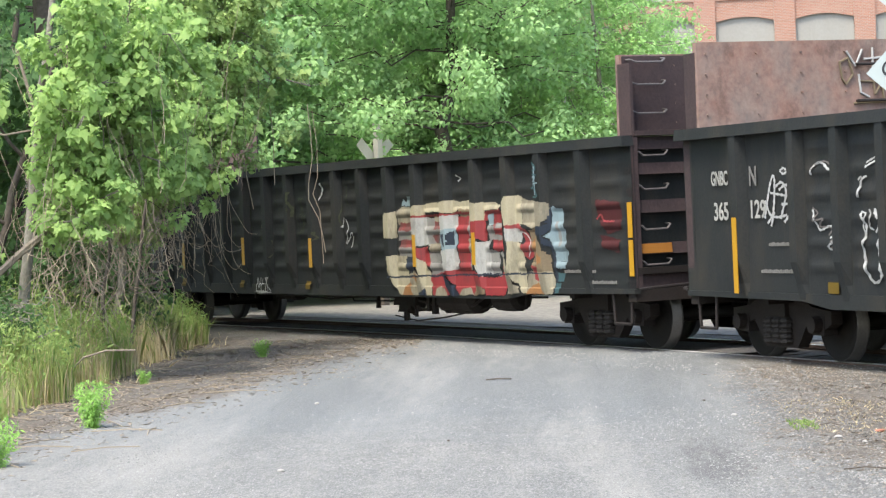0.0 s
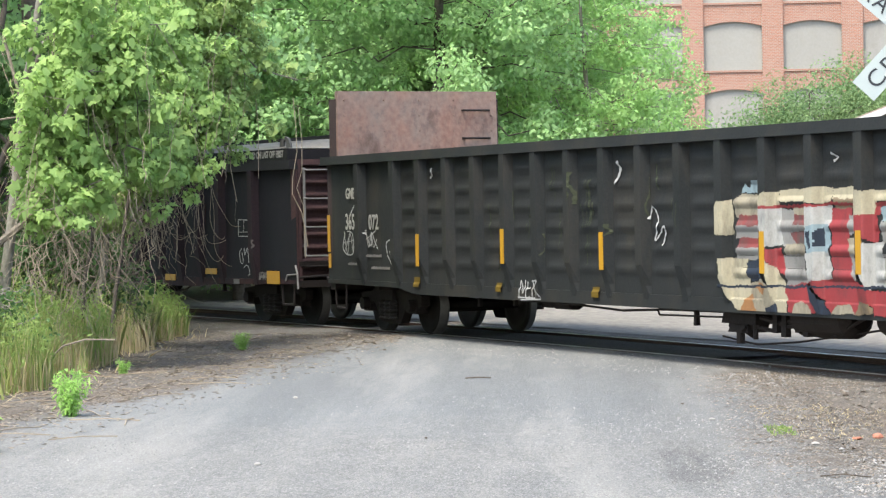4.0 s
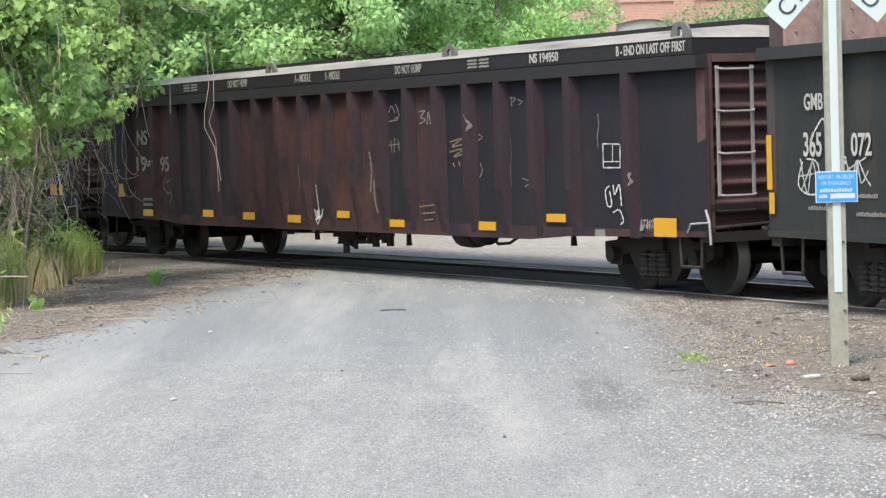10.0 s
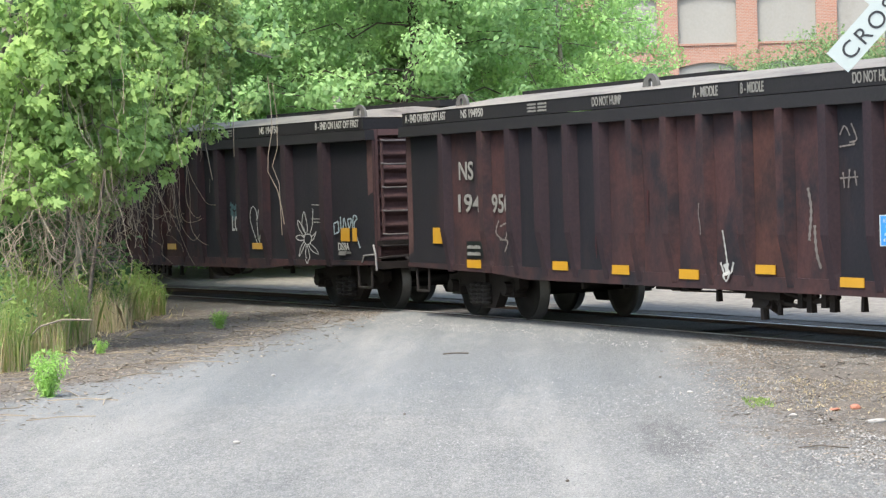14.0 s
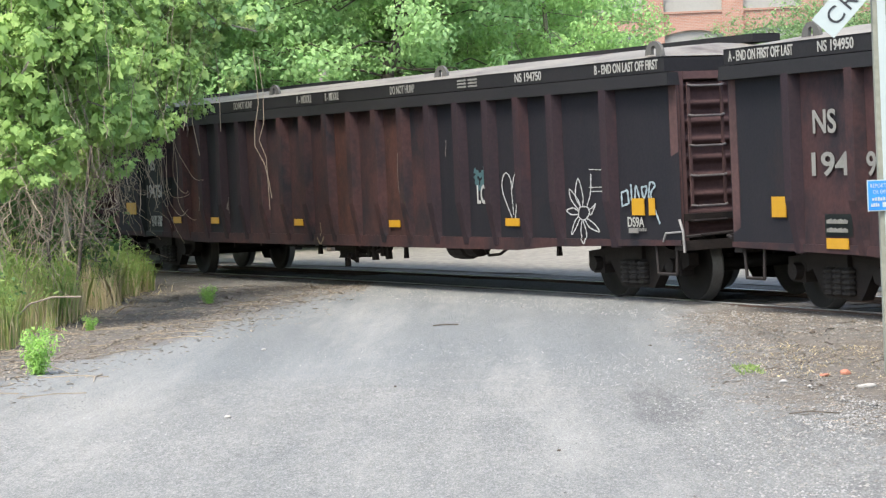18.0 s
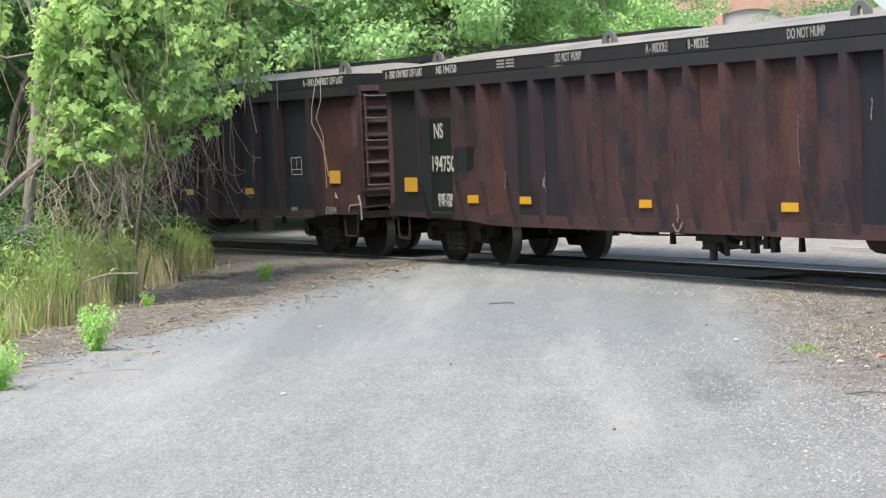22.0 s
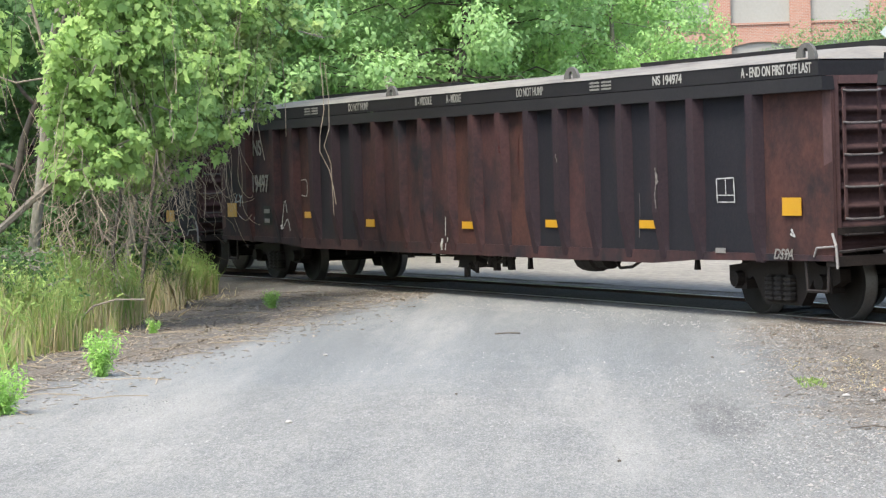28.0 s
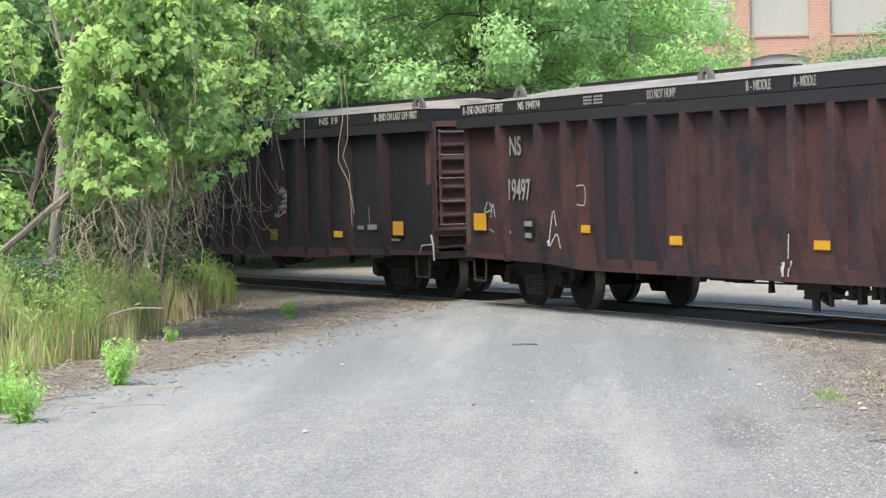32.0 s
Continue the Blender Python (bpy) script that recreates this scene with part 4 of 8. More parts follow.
def covered_gondola(name, label, dark):
    """High-sided car under a low peaked cover in sections; dark: the sooty bays."""
    car = thing(name, label, "covered gondola", "freight cars of the train")
    pick = lambda i: SOOT if i in dark else (RUST_RED if (i * 5) % 7 in (1, 4) else RUST)
    side_shell(car, TUB_POSTS, 0.70, 2.56, lambda i: TUB_POST[(DUSK if i in dark or i + 1 in dark else RUST).name], pick, 0)
    for sd in (-1, 1):
        c = Geo()
        c.box(-HALF, HALF, min(sd * (FACE - 0.05), sd * (FACE + 0.12)), max(sd * (FACE - 0.05), sd * (FACE + 0.12)), 2.55, 2.70, 0.01)
        part("top_chord", c, COVER_SIDE, car)
        s = Geo()
        s.slab([(-HALF, 0.76), (-HALF, 0.70), (-6.5, 0.66), (-5.5, 0.60), (5.5, 0.60), (6.5, 0.66), (HALF, 0.70), (HALF, 0.76)], min(sd * (FACE - 0.06), sd * (FACE + 0.02)), max(sd * (FACE - 0.06), sd * (FACE + 0.02)))
        part("side_sill", s, RUST, car)
    f = Geo()
    f.box(-HALF, HALF, -FACE + 0.04, FACE - 0.04, 0.98, 1.06)
    part("floor", f, TRUCK, car)
    for out in (-1, 1):
        end_wall(car, out * HALF, 0.80, 2.705, out, END_PAINT, LADDER_WHITE if "white end" in label else LADDER_GREY)
        coupler(car, out, LADDER_WHITE if out > 0 else None)
        add_truck(car, out * 7.7)
    # the cover, two sections
    for k, (a, b) in enumerate(((-HALF + 0.10, -0.01), (0.01, HALF - 0.10))):
        sk = Geo()
        t = 0.03
        for sd in (-1, 1):
            sk.box(a, b, min(sd * (FACE + 0.06), sd * (FACE + 0.09)), max(sd * (FACE + 0.06), sd * (FACE + 0.09)), 2.71, 2.885)
        for x, o in ((a, 1), (b, -1)):
            sk.box(min(x, x + o * t), max(x, x + o * t), -FACE - 0.06, FACE + 0.06, 2.71, 2.87)
        cov = part("cover", sk, COVER_SIDE, car, "low peaked lift-off cover with a dark skirt")
        rf = Geo()
        n = 24
        for j in range(n + 1):
            x = a + (b - a) * j / n
            hip = min(1.0, min(x - a if k == 0 else 9, b - x if k == 1 else 9) / 0.9)
            for v, z in ((-FACE - 0.10, 2.885), (-0.55, 2.885 + 0.17 * hip), (0.0, 2.885 + 0.20 * hip), (0.55, 2.885 + 0.17 * hip), (FACE + 0.10, 2.885)):
                rf.v.append((x, v, z + 0.006 * noise.noise((x * 1.3, v, k))))
        for j in range(n):
            for i in range(4):
                rf.f.append((j * 5 + i, j * 5 + i + 1, j * 5 + 6 + i, j * 5 + 5 + i))
        part("roof_sheet", rf, COVER_TOP, cov, "weathered grey sheet", smooth=True)
        for x in (-7.9, -2.55) if k == 0 else (3.1, 8.5):
            for y in (-1.18, 1.18):
                lg = Geo()
                ring = [(x + 0.19 * math.cos(math.pi * a / 8), 2.93 + 0.17 * math.sin(math.pi * a / 8)) for a in range(9)]
                hole = [(x + 0.05 * math.cos(math.pi * a / 8), 3.00 + 0.045 * math.sin(math.pi * a / 8)) for a in range(9)]
                lg.slab([(x + 0.19, 2.90)] + ring + [(x - 0.19, 2.90), (x - 0.05, 2.90)] + hole[::-1] + [(x + 0.05, 2.90)], y - 0.02, y + 0.02)
                lg.box(x - 0.20, x + 0.20, y - 0.12, y + 0.12, 2.885, 2.915)
                part("lifting_lug", lg, LUG, cov, "grey stacking lug plate")
        wk = Geo()
        wk.box(a + (0.5 if k == 0 else 2.6), b - (3.2 if k == 0 else 0.6), 0.15, 0.55, 3.06, 3.16)
        part("ridge_batten", wk, COVER_SIDE, cov)
    underframe(car)
    return car


CENTRES = {"A": 36.30, "B": 16.21, "C": -3.79, "D": -23.70, "E": -43.58, "F": -63.50}
CARS = {
    "A": gondola("gondola_car", "soot-black gondola car with raised rusty end plates and spray scrawls"),
    "B": gondola("gondola_car", "soot-black steel gondola car with a big red and cream spray-painted mural"),
    "C": covered_gondola("covered_gondola", "rusty brown covered gondola car with scuffed white end ladder", {0, 3, 4, 5, 12, 14, 15, 16, 17, 18, 19}),
    "D": covered_gondola("covered_gondola", "red-brown covered gondola car with white spray-painted flower", {0, 4, 5, 14, 15, 16, 17, 18, 19}),
    "E": covered_gondola("covered_gondola", "dark rusty covered gondola car with yellow reflector plates", {4, 5, 13, 15, 16, 17, 18}),
    "F": covered_gondola("covered_gondola", "sooty brown covered gondola car with pale scraped patches", {3, 4, 11, 12, 13, 14, 15, 16, 17, 18, 19}),
}


# ---- plants ----
BARK = surface("grey_bark", ((0.22, 0.20, 0.165), (0.14, 0.128, 0.105)), ((0.085, 0.078, 0.066), (0.29, 0.27, 0.225)), 0.9, 0, 2.0, 18, 0.5, 0.6, (3, 3, 0.6))
DARK_BARK = surface("dark_bark", ((0.06, 0.05, 0.042), (0.10, 0.085, 0.07)), ((0.04, 0.033, 0.028), (0.13, 0.11, 0.095)), 0.9, 0, 2.0, 18, 0.5, 0.6, (3, 3, 0.6))
DEADWOOD = surface("weathered_dead_wood", ((0.15, 0.125, 0.10), (0.23, 0.19, 0.15)), ((0.09, 0.075, 0.06), (0.27, 0.23, 0.185)), 0.9, 0, 3.0, 25, 0.5, 0.5)
VINE_STEM = plain("bleached_vine_stem", (0.33, 0.265, 0.195), 0.8, 0, 0.4)
TANGLE_STEM = plain("brown_dry_stem", (0.19, 0.15, 0.11), 0.85, 0, 0.4)
LEAF_BRIGHT = leaf_mat("bright_young_leaf", (0.15, 0.25, 0.088), (0.385, 0.535, 0.185), 0.48, (0.35, 0.55, 0.17), 0.9)
LEAF_OLIVE = leaf_mat("olive_vine_leaf", (0.14, 0.22, 0.075), (0.34, 0.45, 0.165), 0.42, (0.30, 0.44, 0.13), 1.2)
# darkened leaf copy: the thicket's inner shade is put into the colour
LEAF_SHADED = leaf_mat("shade_darkened_leaf", (0.035, 0.075, 0.03), (0.10, 0.18, 0.07), 0.35, (0.14, 0.26, 0.07), 0.7)
LEAF_SHRUB = leaf_mat("shrub_leaf", (0.12, 0.19, 0.09), (0.22, 0.33, 0.15), 0.42, (0.22, 0.36, 0.13))
# far leaves: paled towards blue-green, distance haze put into the colour
LEAF_FAR = leaf_mat("hazy_far_leaf", (0.225, 0.37, 0.18), (0.395, 0.58, 0.26), 0.52, (0.32, 0.53, 0.19))
LEAF_FAR_LIGHT = leaf_mat("pale_far_leaf", (0.21, 0.37, 0.155), (0.38, 0.58, 0.22), 0.50, (0.36, 0.58, 0.18))
GRASS = leaf_mat("tall_grass", (0.17, 0.22, 0.075), (0.47, 0.49, 0.195), 0.45, (0.42, 0.52, 0.16), 1.0)
GRASS_GREEN = leaf_mat("fresh_grass", (0.11, 0.185, 0.055), (0.33, 0.43, 0.14), 0.45, (0.36, 0.54, 0.14), 1.0)
STRAW = leaf_mat("straw_stalk", (0.34, 0.27, 0.16), (0.72, 0.62, 0.40), 0.35, (0.55, 0.46, 0.26))
WEED = leaf_mat("pale_green_weed", (0.20, 0.38, 0.09), (0.38, 0.60, 0.18), 0.45)
DEAD = leaf_mat("dead_leaf", (0.135, 0.108, 0.082), (0.33, 0.275, 0.215), 0.12, (0.25, 0.19, 0.13))
PALE_CHIP = leaf_mat("pale_gravel", (0.11, 0.107, 0.102), (0.31, 0.303, 0.292), 0.0)
CHIP = leaf_mat("pale_chip", (0.06, 0.053, 0.047), (0.27, 0.26, 0.245), 0.0)

# leaf outlines, tip along +y, stalk at the origin, one unit long: (x, y)
LOBED = [(0.0, 0.0), (0.26, -0.04), (0.44, 0.18), (0.36, 0.34), (0.40, 0.56), (0.22, 0.68), (0.0, 1.0), (-0.22, 0.68), (-0.40, 0.56), (-0.36, 0.34), (-0.44, 0.18), (-0.26, -0.04)]
MAPLE = [(0.0, 0.0), (0.20, -0.06), (0.50, 0.10), (0.30, 0.26), (0.56, 0.60), (0.22, 0.52), (0.0, 1.05), (-0.22, 0.52), (-0.50, 0.56), (-0.30, 0.26), (-0.46, 0.06), (-0.20, -0.06)]
OVAL = [(0.0, 0.0), (0.26, 0.28), (0.24, 0.62), (0.0, 1.0), (-0.24, 0.62), (-0.26, 0.28)]
LANCE = [(0.0, 0.0), (0.12, 0.35), (0.0, 1.0), (-0.12, 0.35)]


def leaf_mesh(name, spots, facing, sizes, outline, material, rng, droop=0.25):
    """Many leaves in one mesh: spots (n, 3), facing (n, 3) normals, sizes (n)."""
    n, k = len(spots), len(outline)
    out = np.array(outline, dtype=np.float64)
    nrm = facing / np.maximum(np.linalg.norm(facing, axis=1, keepdims=True), 1e-6)
    turn = rng.normal(size=(n, 3)) + np.array([0, 0, -0.8])
    tip = turn - (turn * nrm).sum(1, keepdims=True) * nrm
    tip /= np.maximum(np.linalg.norm(tip, axis=1, keepdims=True), 1e-6)
    wide = np.cross(tip, nrm)
    x, y = out[:, 0][None, :, None], out[:, 1][None, :, None]
    fold = np.abs(x) * 0.35 - droop * y * y
    v = spots[:, None, :] + sizes[:, None, None] * (x * wide[:, None, :] + y * tip[:, None, :] + fold * nrm[:, None, :])
    me = bpy.data.meshes.new(name)
    me.vertices.add(n * k)
    me.vertices.foreach_set("co", v.reshape(-1))
    me.loops.add(n * k)
    me.loops.foreach_set("vertex_index", np.arange(n * k))
    me.polygons.add(n)
    me.polygons.foreach_set("loop_start", np.arange(n) * k)
    me.polygons.foreach_set("loop_total", np.full(n, k))
    me.update(calc_edges=True)
    me.materials.append(material)
    return me


def branching(geo, rng, base, tip, r0, r1, wobble=0.12, steps=7):
    """A tapered, wandering limb; returns its points."""
    base, tip = np.array(base, float), np.array(tip, float)
    length = np.linalg.norm(tip - base)
    pts = [base + (tip - base) * i / steps + (rng.normal(size=3) * wobble * length / steps if 0 < i < steps else 0) for i in range(steps + 1)]
    for i in range(steps):
        a, b = r0 + (r1 - r0) * i / steps, r0 + (r1 - r0) * (i + 1) / steps
        geo.rod(pts[i], pts[i + 1], a, 7, b, caps=False)
    return pts


def tree_meshes(seed, height, spread, low, leaves, size, outline, leaf, bark, girth=0.2, clump=0.55):
    """Trunk with limbs, and a crown of leaf clumps set along the limbs from the height low up."""
    rng = np.random.default_rng(seed)
    wood = Geo()
    lean = rng.normal(size=2) * 0.06 * height
    trunk = branching(wood, rng, (0, 0, -0.1), (lean[0], lean[1], height * 0.93), girth, girth * 0.2, 0.10, 10)
    centres, grow = [], []
    for i in range(74):
        k = rng.uniform(low / height, 0.97)
        at = trunk[min(9, int(k * 10))] + (trunk[min(10, int(k * 10) + 1)] - trunk[min(9, int(k * 10))]) * (k * 10 % 1)
        w = rng.uniform(0, 2 * math.pi)
        reach = spread * (1.05 - 0.55 * abs(k - 0.4)) * rng.uniform(0.5, 1.0)
        end = at + np.array([math.cos(w) * reach, math.sin(w) * reach, rng.uniform(-0.25, 0.35) * reach])
        limb = branching(wood, rng, at, end, girth * 0.17 * (1.1 - k), 0.010, 0.22, 5)
        for p in limb[2:]:
            centres.append(p + rng.normal(size=3) * clump * np.array([0.5, 0.5, 0.3]))
            grow.append(rng.uniform(0.55, 1.25))
    centres, grow = np.array(centres), np.array(grow)
    pick = rng.choice(len(centres), leaves, p=grow ** 2 / (grow ** 2).sum())
    away = rng.normal(size=(leaves, 3))
    away *= (rng.uniform(0.25, 1.0, leaves) ** 0.5 / np.linalg.norm(away, axis=1))[:, None]
    spots = centres[pick] + away * (clump * grow[pick])[:, None] * np.array([0.95, 0.95, 0.62])
    # sprays hang at their rims
    spots[:, 2] -= 0.35 * clump * (away[:, 0] ** 2 + away[:, 1] ** 2)
    facing = away * 0.95 + rng.normal(size=(leaves, 3)) * 0.42 + np.array([0, -0.1, 0.5])
    sizes = size * rng.uniform(0.6, 1.25, leaves)
    return wood.mesh("trunk", bark, True), leaf_mesh("crown", spots, facing, sizes, outline, leaf, rng)


def tree(label, meshes, at, group, scale=1.0):
    t = thing("tree", label, "tree", group)
    t.matrix_basis = at
    part("trunk", meshes[0], None, t)
    tagged(part("crown", meshes[1], None, t), kind="stuff")
    return t


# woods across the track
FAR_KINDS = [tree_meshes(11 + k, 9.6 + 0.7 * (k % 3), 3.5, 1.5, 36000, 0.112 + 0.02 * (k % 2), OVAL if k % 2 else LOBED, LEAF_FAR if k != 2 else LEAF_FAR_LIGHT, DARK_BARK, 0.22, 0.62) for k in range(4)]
wr = random.Random(5)
spot = 0
for y, x0, x1, step in ((53.5, -16.5, -0.9, 2.6), (58.5, -19, -0.5, 2.9), (64.5, -22, -0.1, 3.2), (72, -26, 0.5, 4.0)):
    x = x0
    while x <= x1:
        k = spot % 4
        tree("leafy deciduous tree at the edge of the woods", FAR_KINDS[k], pose(x + wr.uniform(-0.7, 0.7), y + wr.uniform(-1.2, 1.2), -0.1, 0, 0, wr.uniform(0, 360)), "trees across the track")
        spot += 1
        x += step * wr.uniform(0.85, 1.15)
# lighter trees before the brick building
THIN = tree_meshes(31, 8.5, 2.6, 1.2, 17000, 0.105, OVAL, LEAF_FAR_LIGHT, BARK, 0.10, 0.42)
for x, y in ((1.0, 55.0), (1.5, 61.0), (0.3, 57.5)):
    tree("slender light-green tree before the brick building", THIN, pose(x, y, -0.1, 0, 0, x * 50), "trees across the track")
SCRUB = tree_meshes(41, 5.2, 2.6, 0.5, 50000, 0.09, OVAL, LEAF_SHRUB, DARK_BARK, 0.10, 0.85)
for x, y, r, k in ((6.3, 74.0, 20, 0.66), (7.8, 76.0, 130, 1.1), (10.4, 77.5, 200, 1.25), (5.7, 79.0, 300, 0.7)):
    tree("rounded green shrub tree before the brick building", SCRUB, pose(x, y, -0.1, 0, 0, r) @ Matrix.Scale(k, 4), "shrubs before the building")


# added trees, crowns mostly out of view, to shade the cars and thicket
SHADE_CANOPY = tree_meshes(47, 12.5, 5.0, 5.6, 9000, 0.19, OVAL, LEAF_FAR, DARK_BARK, 0.24, 0.8)
for x, y, r in ((-10.5, 41.0, 200), (-8.2, 38.8, 310), (-9.5, 57.0, 90)):
    tree("tall tree added mostly out of view for shade", SHADE_CANOPY, pose(x, y, -0.1, 0, 0, r), "trees across the track")


# the thicket on the camera's side of the track
def thicket_tree(seed, base, top, girth, boughs, leaves, size, label, leaf=LEAF_BRIGHT, bark=BARK):
    """A slim tree: the trunk runs from base to top; each bough is (height share, end point, clump radius)."""
    rng = np.random.default_rng(seed)
    wood = Geo()
    base, top = np.array(base, float), np.array(top, float)
    trunk = branching(wood, rng, (0, 0, -0.1), top - base, girth, girth * 0.35, 0.06, 10)
    centres, radius = [], []
    for share, end, rad in boughs:
        at = trunk[int(share * 10)]
        limb = branching(wood, rng, at, np.array(end) - base, girth * 0.36, 0.010, 0.2, 6)
        for p in limb[3:]:
            for _ in range(4):
                c = p + rng.normal(size=3) * rad * 0.75
                centres.append(c)
                radius.append(rad * rng.uniform(0.55, 1.0))
                wood.rod(p, c, 0.006, 4, 0.003, caps=False)
    centres, radius = np.array(centres), np.array(radius)
    pick = rng.choice(len(centres), leaves, p=radius ** 2 / (radius ** 2).sum())
    away = rng.normal(size=(leaves, 3))
    away *= (rng.uniform(0.1, 1.0, leaves) ** 0.6 / np.linalg.norm(away, axis=1))[:, None]
    spots = centres[pick] + away * radius[pick][:, None] * np.array([0.8, 0.8, 0.62])
    facing = away * 0.9 + rng.normal(size=(leaves, 3)) * 0.42 + np.array([0.12, -0.40, 0.62])
    sizes = size * (0.35 + 1.5 * rng.beta(1.3, 2.6, leaves))
    t = thing("tree", label, "tree", "thicket trees")
    t.matrix_basis = pose(*base)
    part("trunk", wood.mesh("trunk", bark, True), None, t)
    for k, outline in enumerate((MAPLE, LOBED, OVAL)):
        own = slice(k, None, 3)
        tagged(part("crown", leaf_mesh("crown", spots[own], facing[own], sizes[own] * (1.1 if k == 0 else 0.9), outline, leaf, rng), None, t), kind="stuff")
    return t


thicket_tree(71, (-7.03, 30.5, 0), (-6.22, 30.5, 5.8), 0.085,
             [(0.4, (-5.7, 29.5, 2.75), 0.38), (0.5, (-5.15, 29.7, 3.1), 0.38), (0.5, (-5.0, 29.9, 2.65), 0.34), (0.6, (-5.1, 29.7, 3.7), 0.42), (0.7, (-5.5, 29.5, 4.4), 0.42), (0.4, (-5.75, 29.3, 3.25), 0.34),
              (0.6, (-5.5, 29.2, 3.6), 0.36), (0.4, (-5.4, 29.4, 2.3), 0.28), (0.3, (-5.9, 29.4, 2.0), 0.24), (0.6, (-4.75, 30.0, 3.3), 0.30), (0.7, (-4.8, 30.0, 4.2), 0.36)], 13000, 0.098, "slim grey-barked tree with broad bright green leaves")
thicket_tree(72, (-7.95, 31.2, 0), (-6.5, 31.2, 4.0), 0.075,
             [(0.5, (-8.3, 30.8, 2.3), 0.22), (0.7, (-7.7, 30.9, 3.9), 0.26), (0.3, (-7.5, 30.2, 1.75), 0.24)], 900, 0.12, "slim dark tree leaning across its neighbour", LEAF_BRIGHT, DARK_BARK)
thicket_tree(73, (-6.5, 34.6, 0), (-6.0, 34.8, 6.2), 0.07,
             [(0.3, (-5.7, 34.0, 2.45), 0.36), (0.4, (-5.25, 34.2, 2.85), 0.34), (0.5, (-5.15, 34.4, 3.4), 0.40), (0.6, (-4.9, 34.8, 4.1), 0.44), (0.7, (-6.0, 33.9, 4.5), 0.46), (0.7, (-4.35, 35.0, 3.85), 0.28), (0.8, (-3.6, 35.0, 3.75), 0.20), (0.9, (-4.6, 35.0, 4.5), 0.38),
              (0.4, (-6.4, 34.0, 3.0), 0.42), (0.3, (-6.0, 33.9, 2.0), 0.26), (0.5, (-4.75, 34.6, 3.15), 0.26), (0.6, (-4.6, 34.7, 3.5), 0.30), (0.5, (-5.6, 33.8, 3.4), 0.40), (0.7, (-5.4, 33.9, 4.2), 0.42), (0.9, (-5.2, 34.0, 4.9), 0.42), (0.8, (-4.3, 34.8, 4.4), 0.36), (0.9, (-4.2, 34.9, 4.9), 0.36)], 27000, 0.075, "vine-hung tree beside the track with small olive leaves", LEAF_OLIVE)
thicket_tree(78, (-6.1, 33.4, 0), (-5.5, 33.6, 4.4), 0.03,
             [(0.6, (-5.0, 33.9, 2.75), 0.26), (0.7, (-4.75, 34.1, 3.05), 0.26), (0.6, (-5.0, 34.0, 2.45), 0.22), (0.7, (-5.2, 33.7, 3.2), 0.30), (0.8, (-4.6, 34.2, 3.4), 0.26), (0.9, (-4.9, 34.0, 3.9), 0.32), (0.6, (-5.4, 33.6, 2.5), 0.24)], 7500, 0.082, "creeper with broad bright leaves at the thicket's edge", LEAF_BRIGHT, DARK_BARK)
# the two back trees take the leaf colour darkened for shade
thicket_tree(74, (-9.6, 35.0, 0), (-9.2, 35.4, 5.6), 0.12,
             [(0.3, (-8.4, 34.2, 2.2), 0.55), (0.4, (-10.4, 34.4, 2.8), 0.6), (0.5, (-8.2, 34.4, 3.6), 0.6), (0.6, (-9.8, 34.0, 4.4), 0.6), (0.6, (-7.6, 34.6, 4.2), 0.6), (0.2, (-7.4, 34.3, 1.5), 0.5), (0.2, (-9.2, 34.0, 1.4), 0.5)], 9500, 0.11, "tree deep in the shaded thicket", LEAF_SHADED, DARK_BARK)
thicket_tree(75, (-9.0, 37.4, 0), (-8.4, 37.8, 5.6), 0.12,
             [(0.3, (-7.6, 37.0, 2.4), 0.6), (0.4, (-9.6, 36.6, 2.9), 0.6), (0.5, (-7.2, 37.0, 3.7), 0.6), (0.6, (-8.6, 36.8, 4.6), 0.65), (0.6, (-6.6, 37.2, 4.4), 0.6), (0.2, (-7.0, 36.8, 1.5), 0.5)], 9500, 0.11, "tree deep in the shaded thicket", LEAF_SHADED, DARK_BARK)
thicket_tree(76, (-8.0, 29.0, 0), (-7.7, 29.0, 4.4), 0.03,
             [(0.8, (-7.25, 28.8, 4.1), 0.22), (0.7, (-7.5, 28.6, 3.3), 0.20), (0.6, (-7.1, 28.8, 2.6), 0.20), (0.5, (-7.2, 28.7, 2.1), 0.18)], 700, 0.115, "thin sapling with a few broad leaves", LEAF_BRIGHT, DARK_BARK)
thicket_tree(77, (-6.3, 32.2, 0), (-5.6, 32.4, 5.4), 0.03,
             [(0.5, (-5.6, 31.8, 3.0), 0.36), (0.6, (-5.3, 32.0, 3.6), 0.38), (0.7, (-5.9, 31.8, 4.0), 0.40), (0.8, (-5.2, 32.2, 4.5), 0.40), (0.4, (-5.9, 31.6, 2.4), 0.30), (0.4, (-5.3, 31.9, 2.45), 0.28), (0.5, (-5.0, 32.0, 2.9), 0.32), (0.7, (-4.9, 32.1, 3.9), 0.36)], 9500, 0.092, "young tree with broad fresh leaves", LEAF_BRIGHT, DARK_BARK)
for x, y, r in ((-14.0, 36, 40), (-15.0, 44, 170)):
    tree("leafy tree behind the thicket", FAR_KINDS[int(r) % 4], pose(x, y, -0.1, 0, 0, r), "thicket trees")


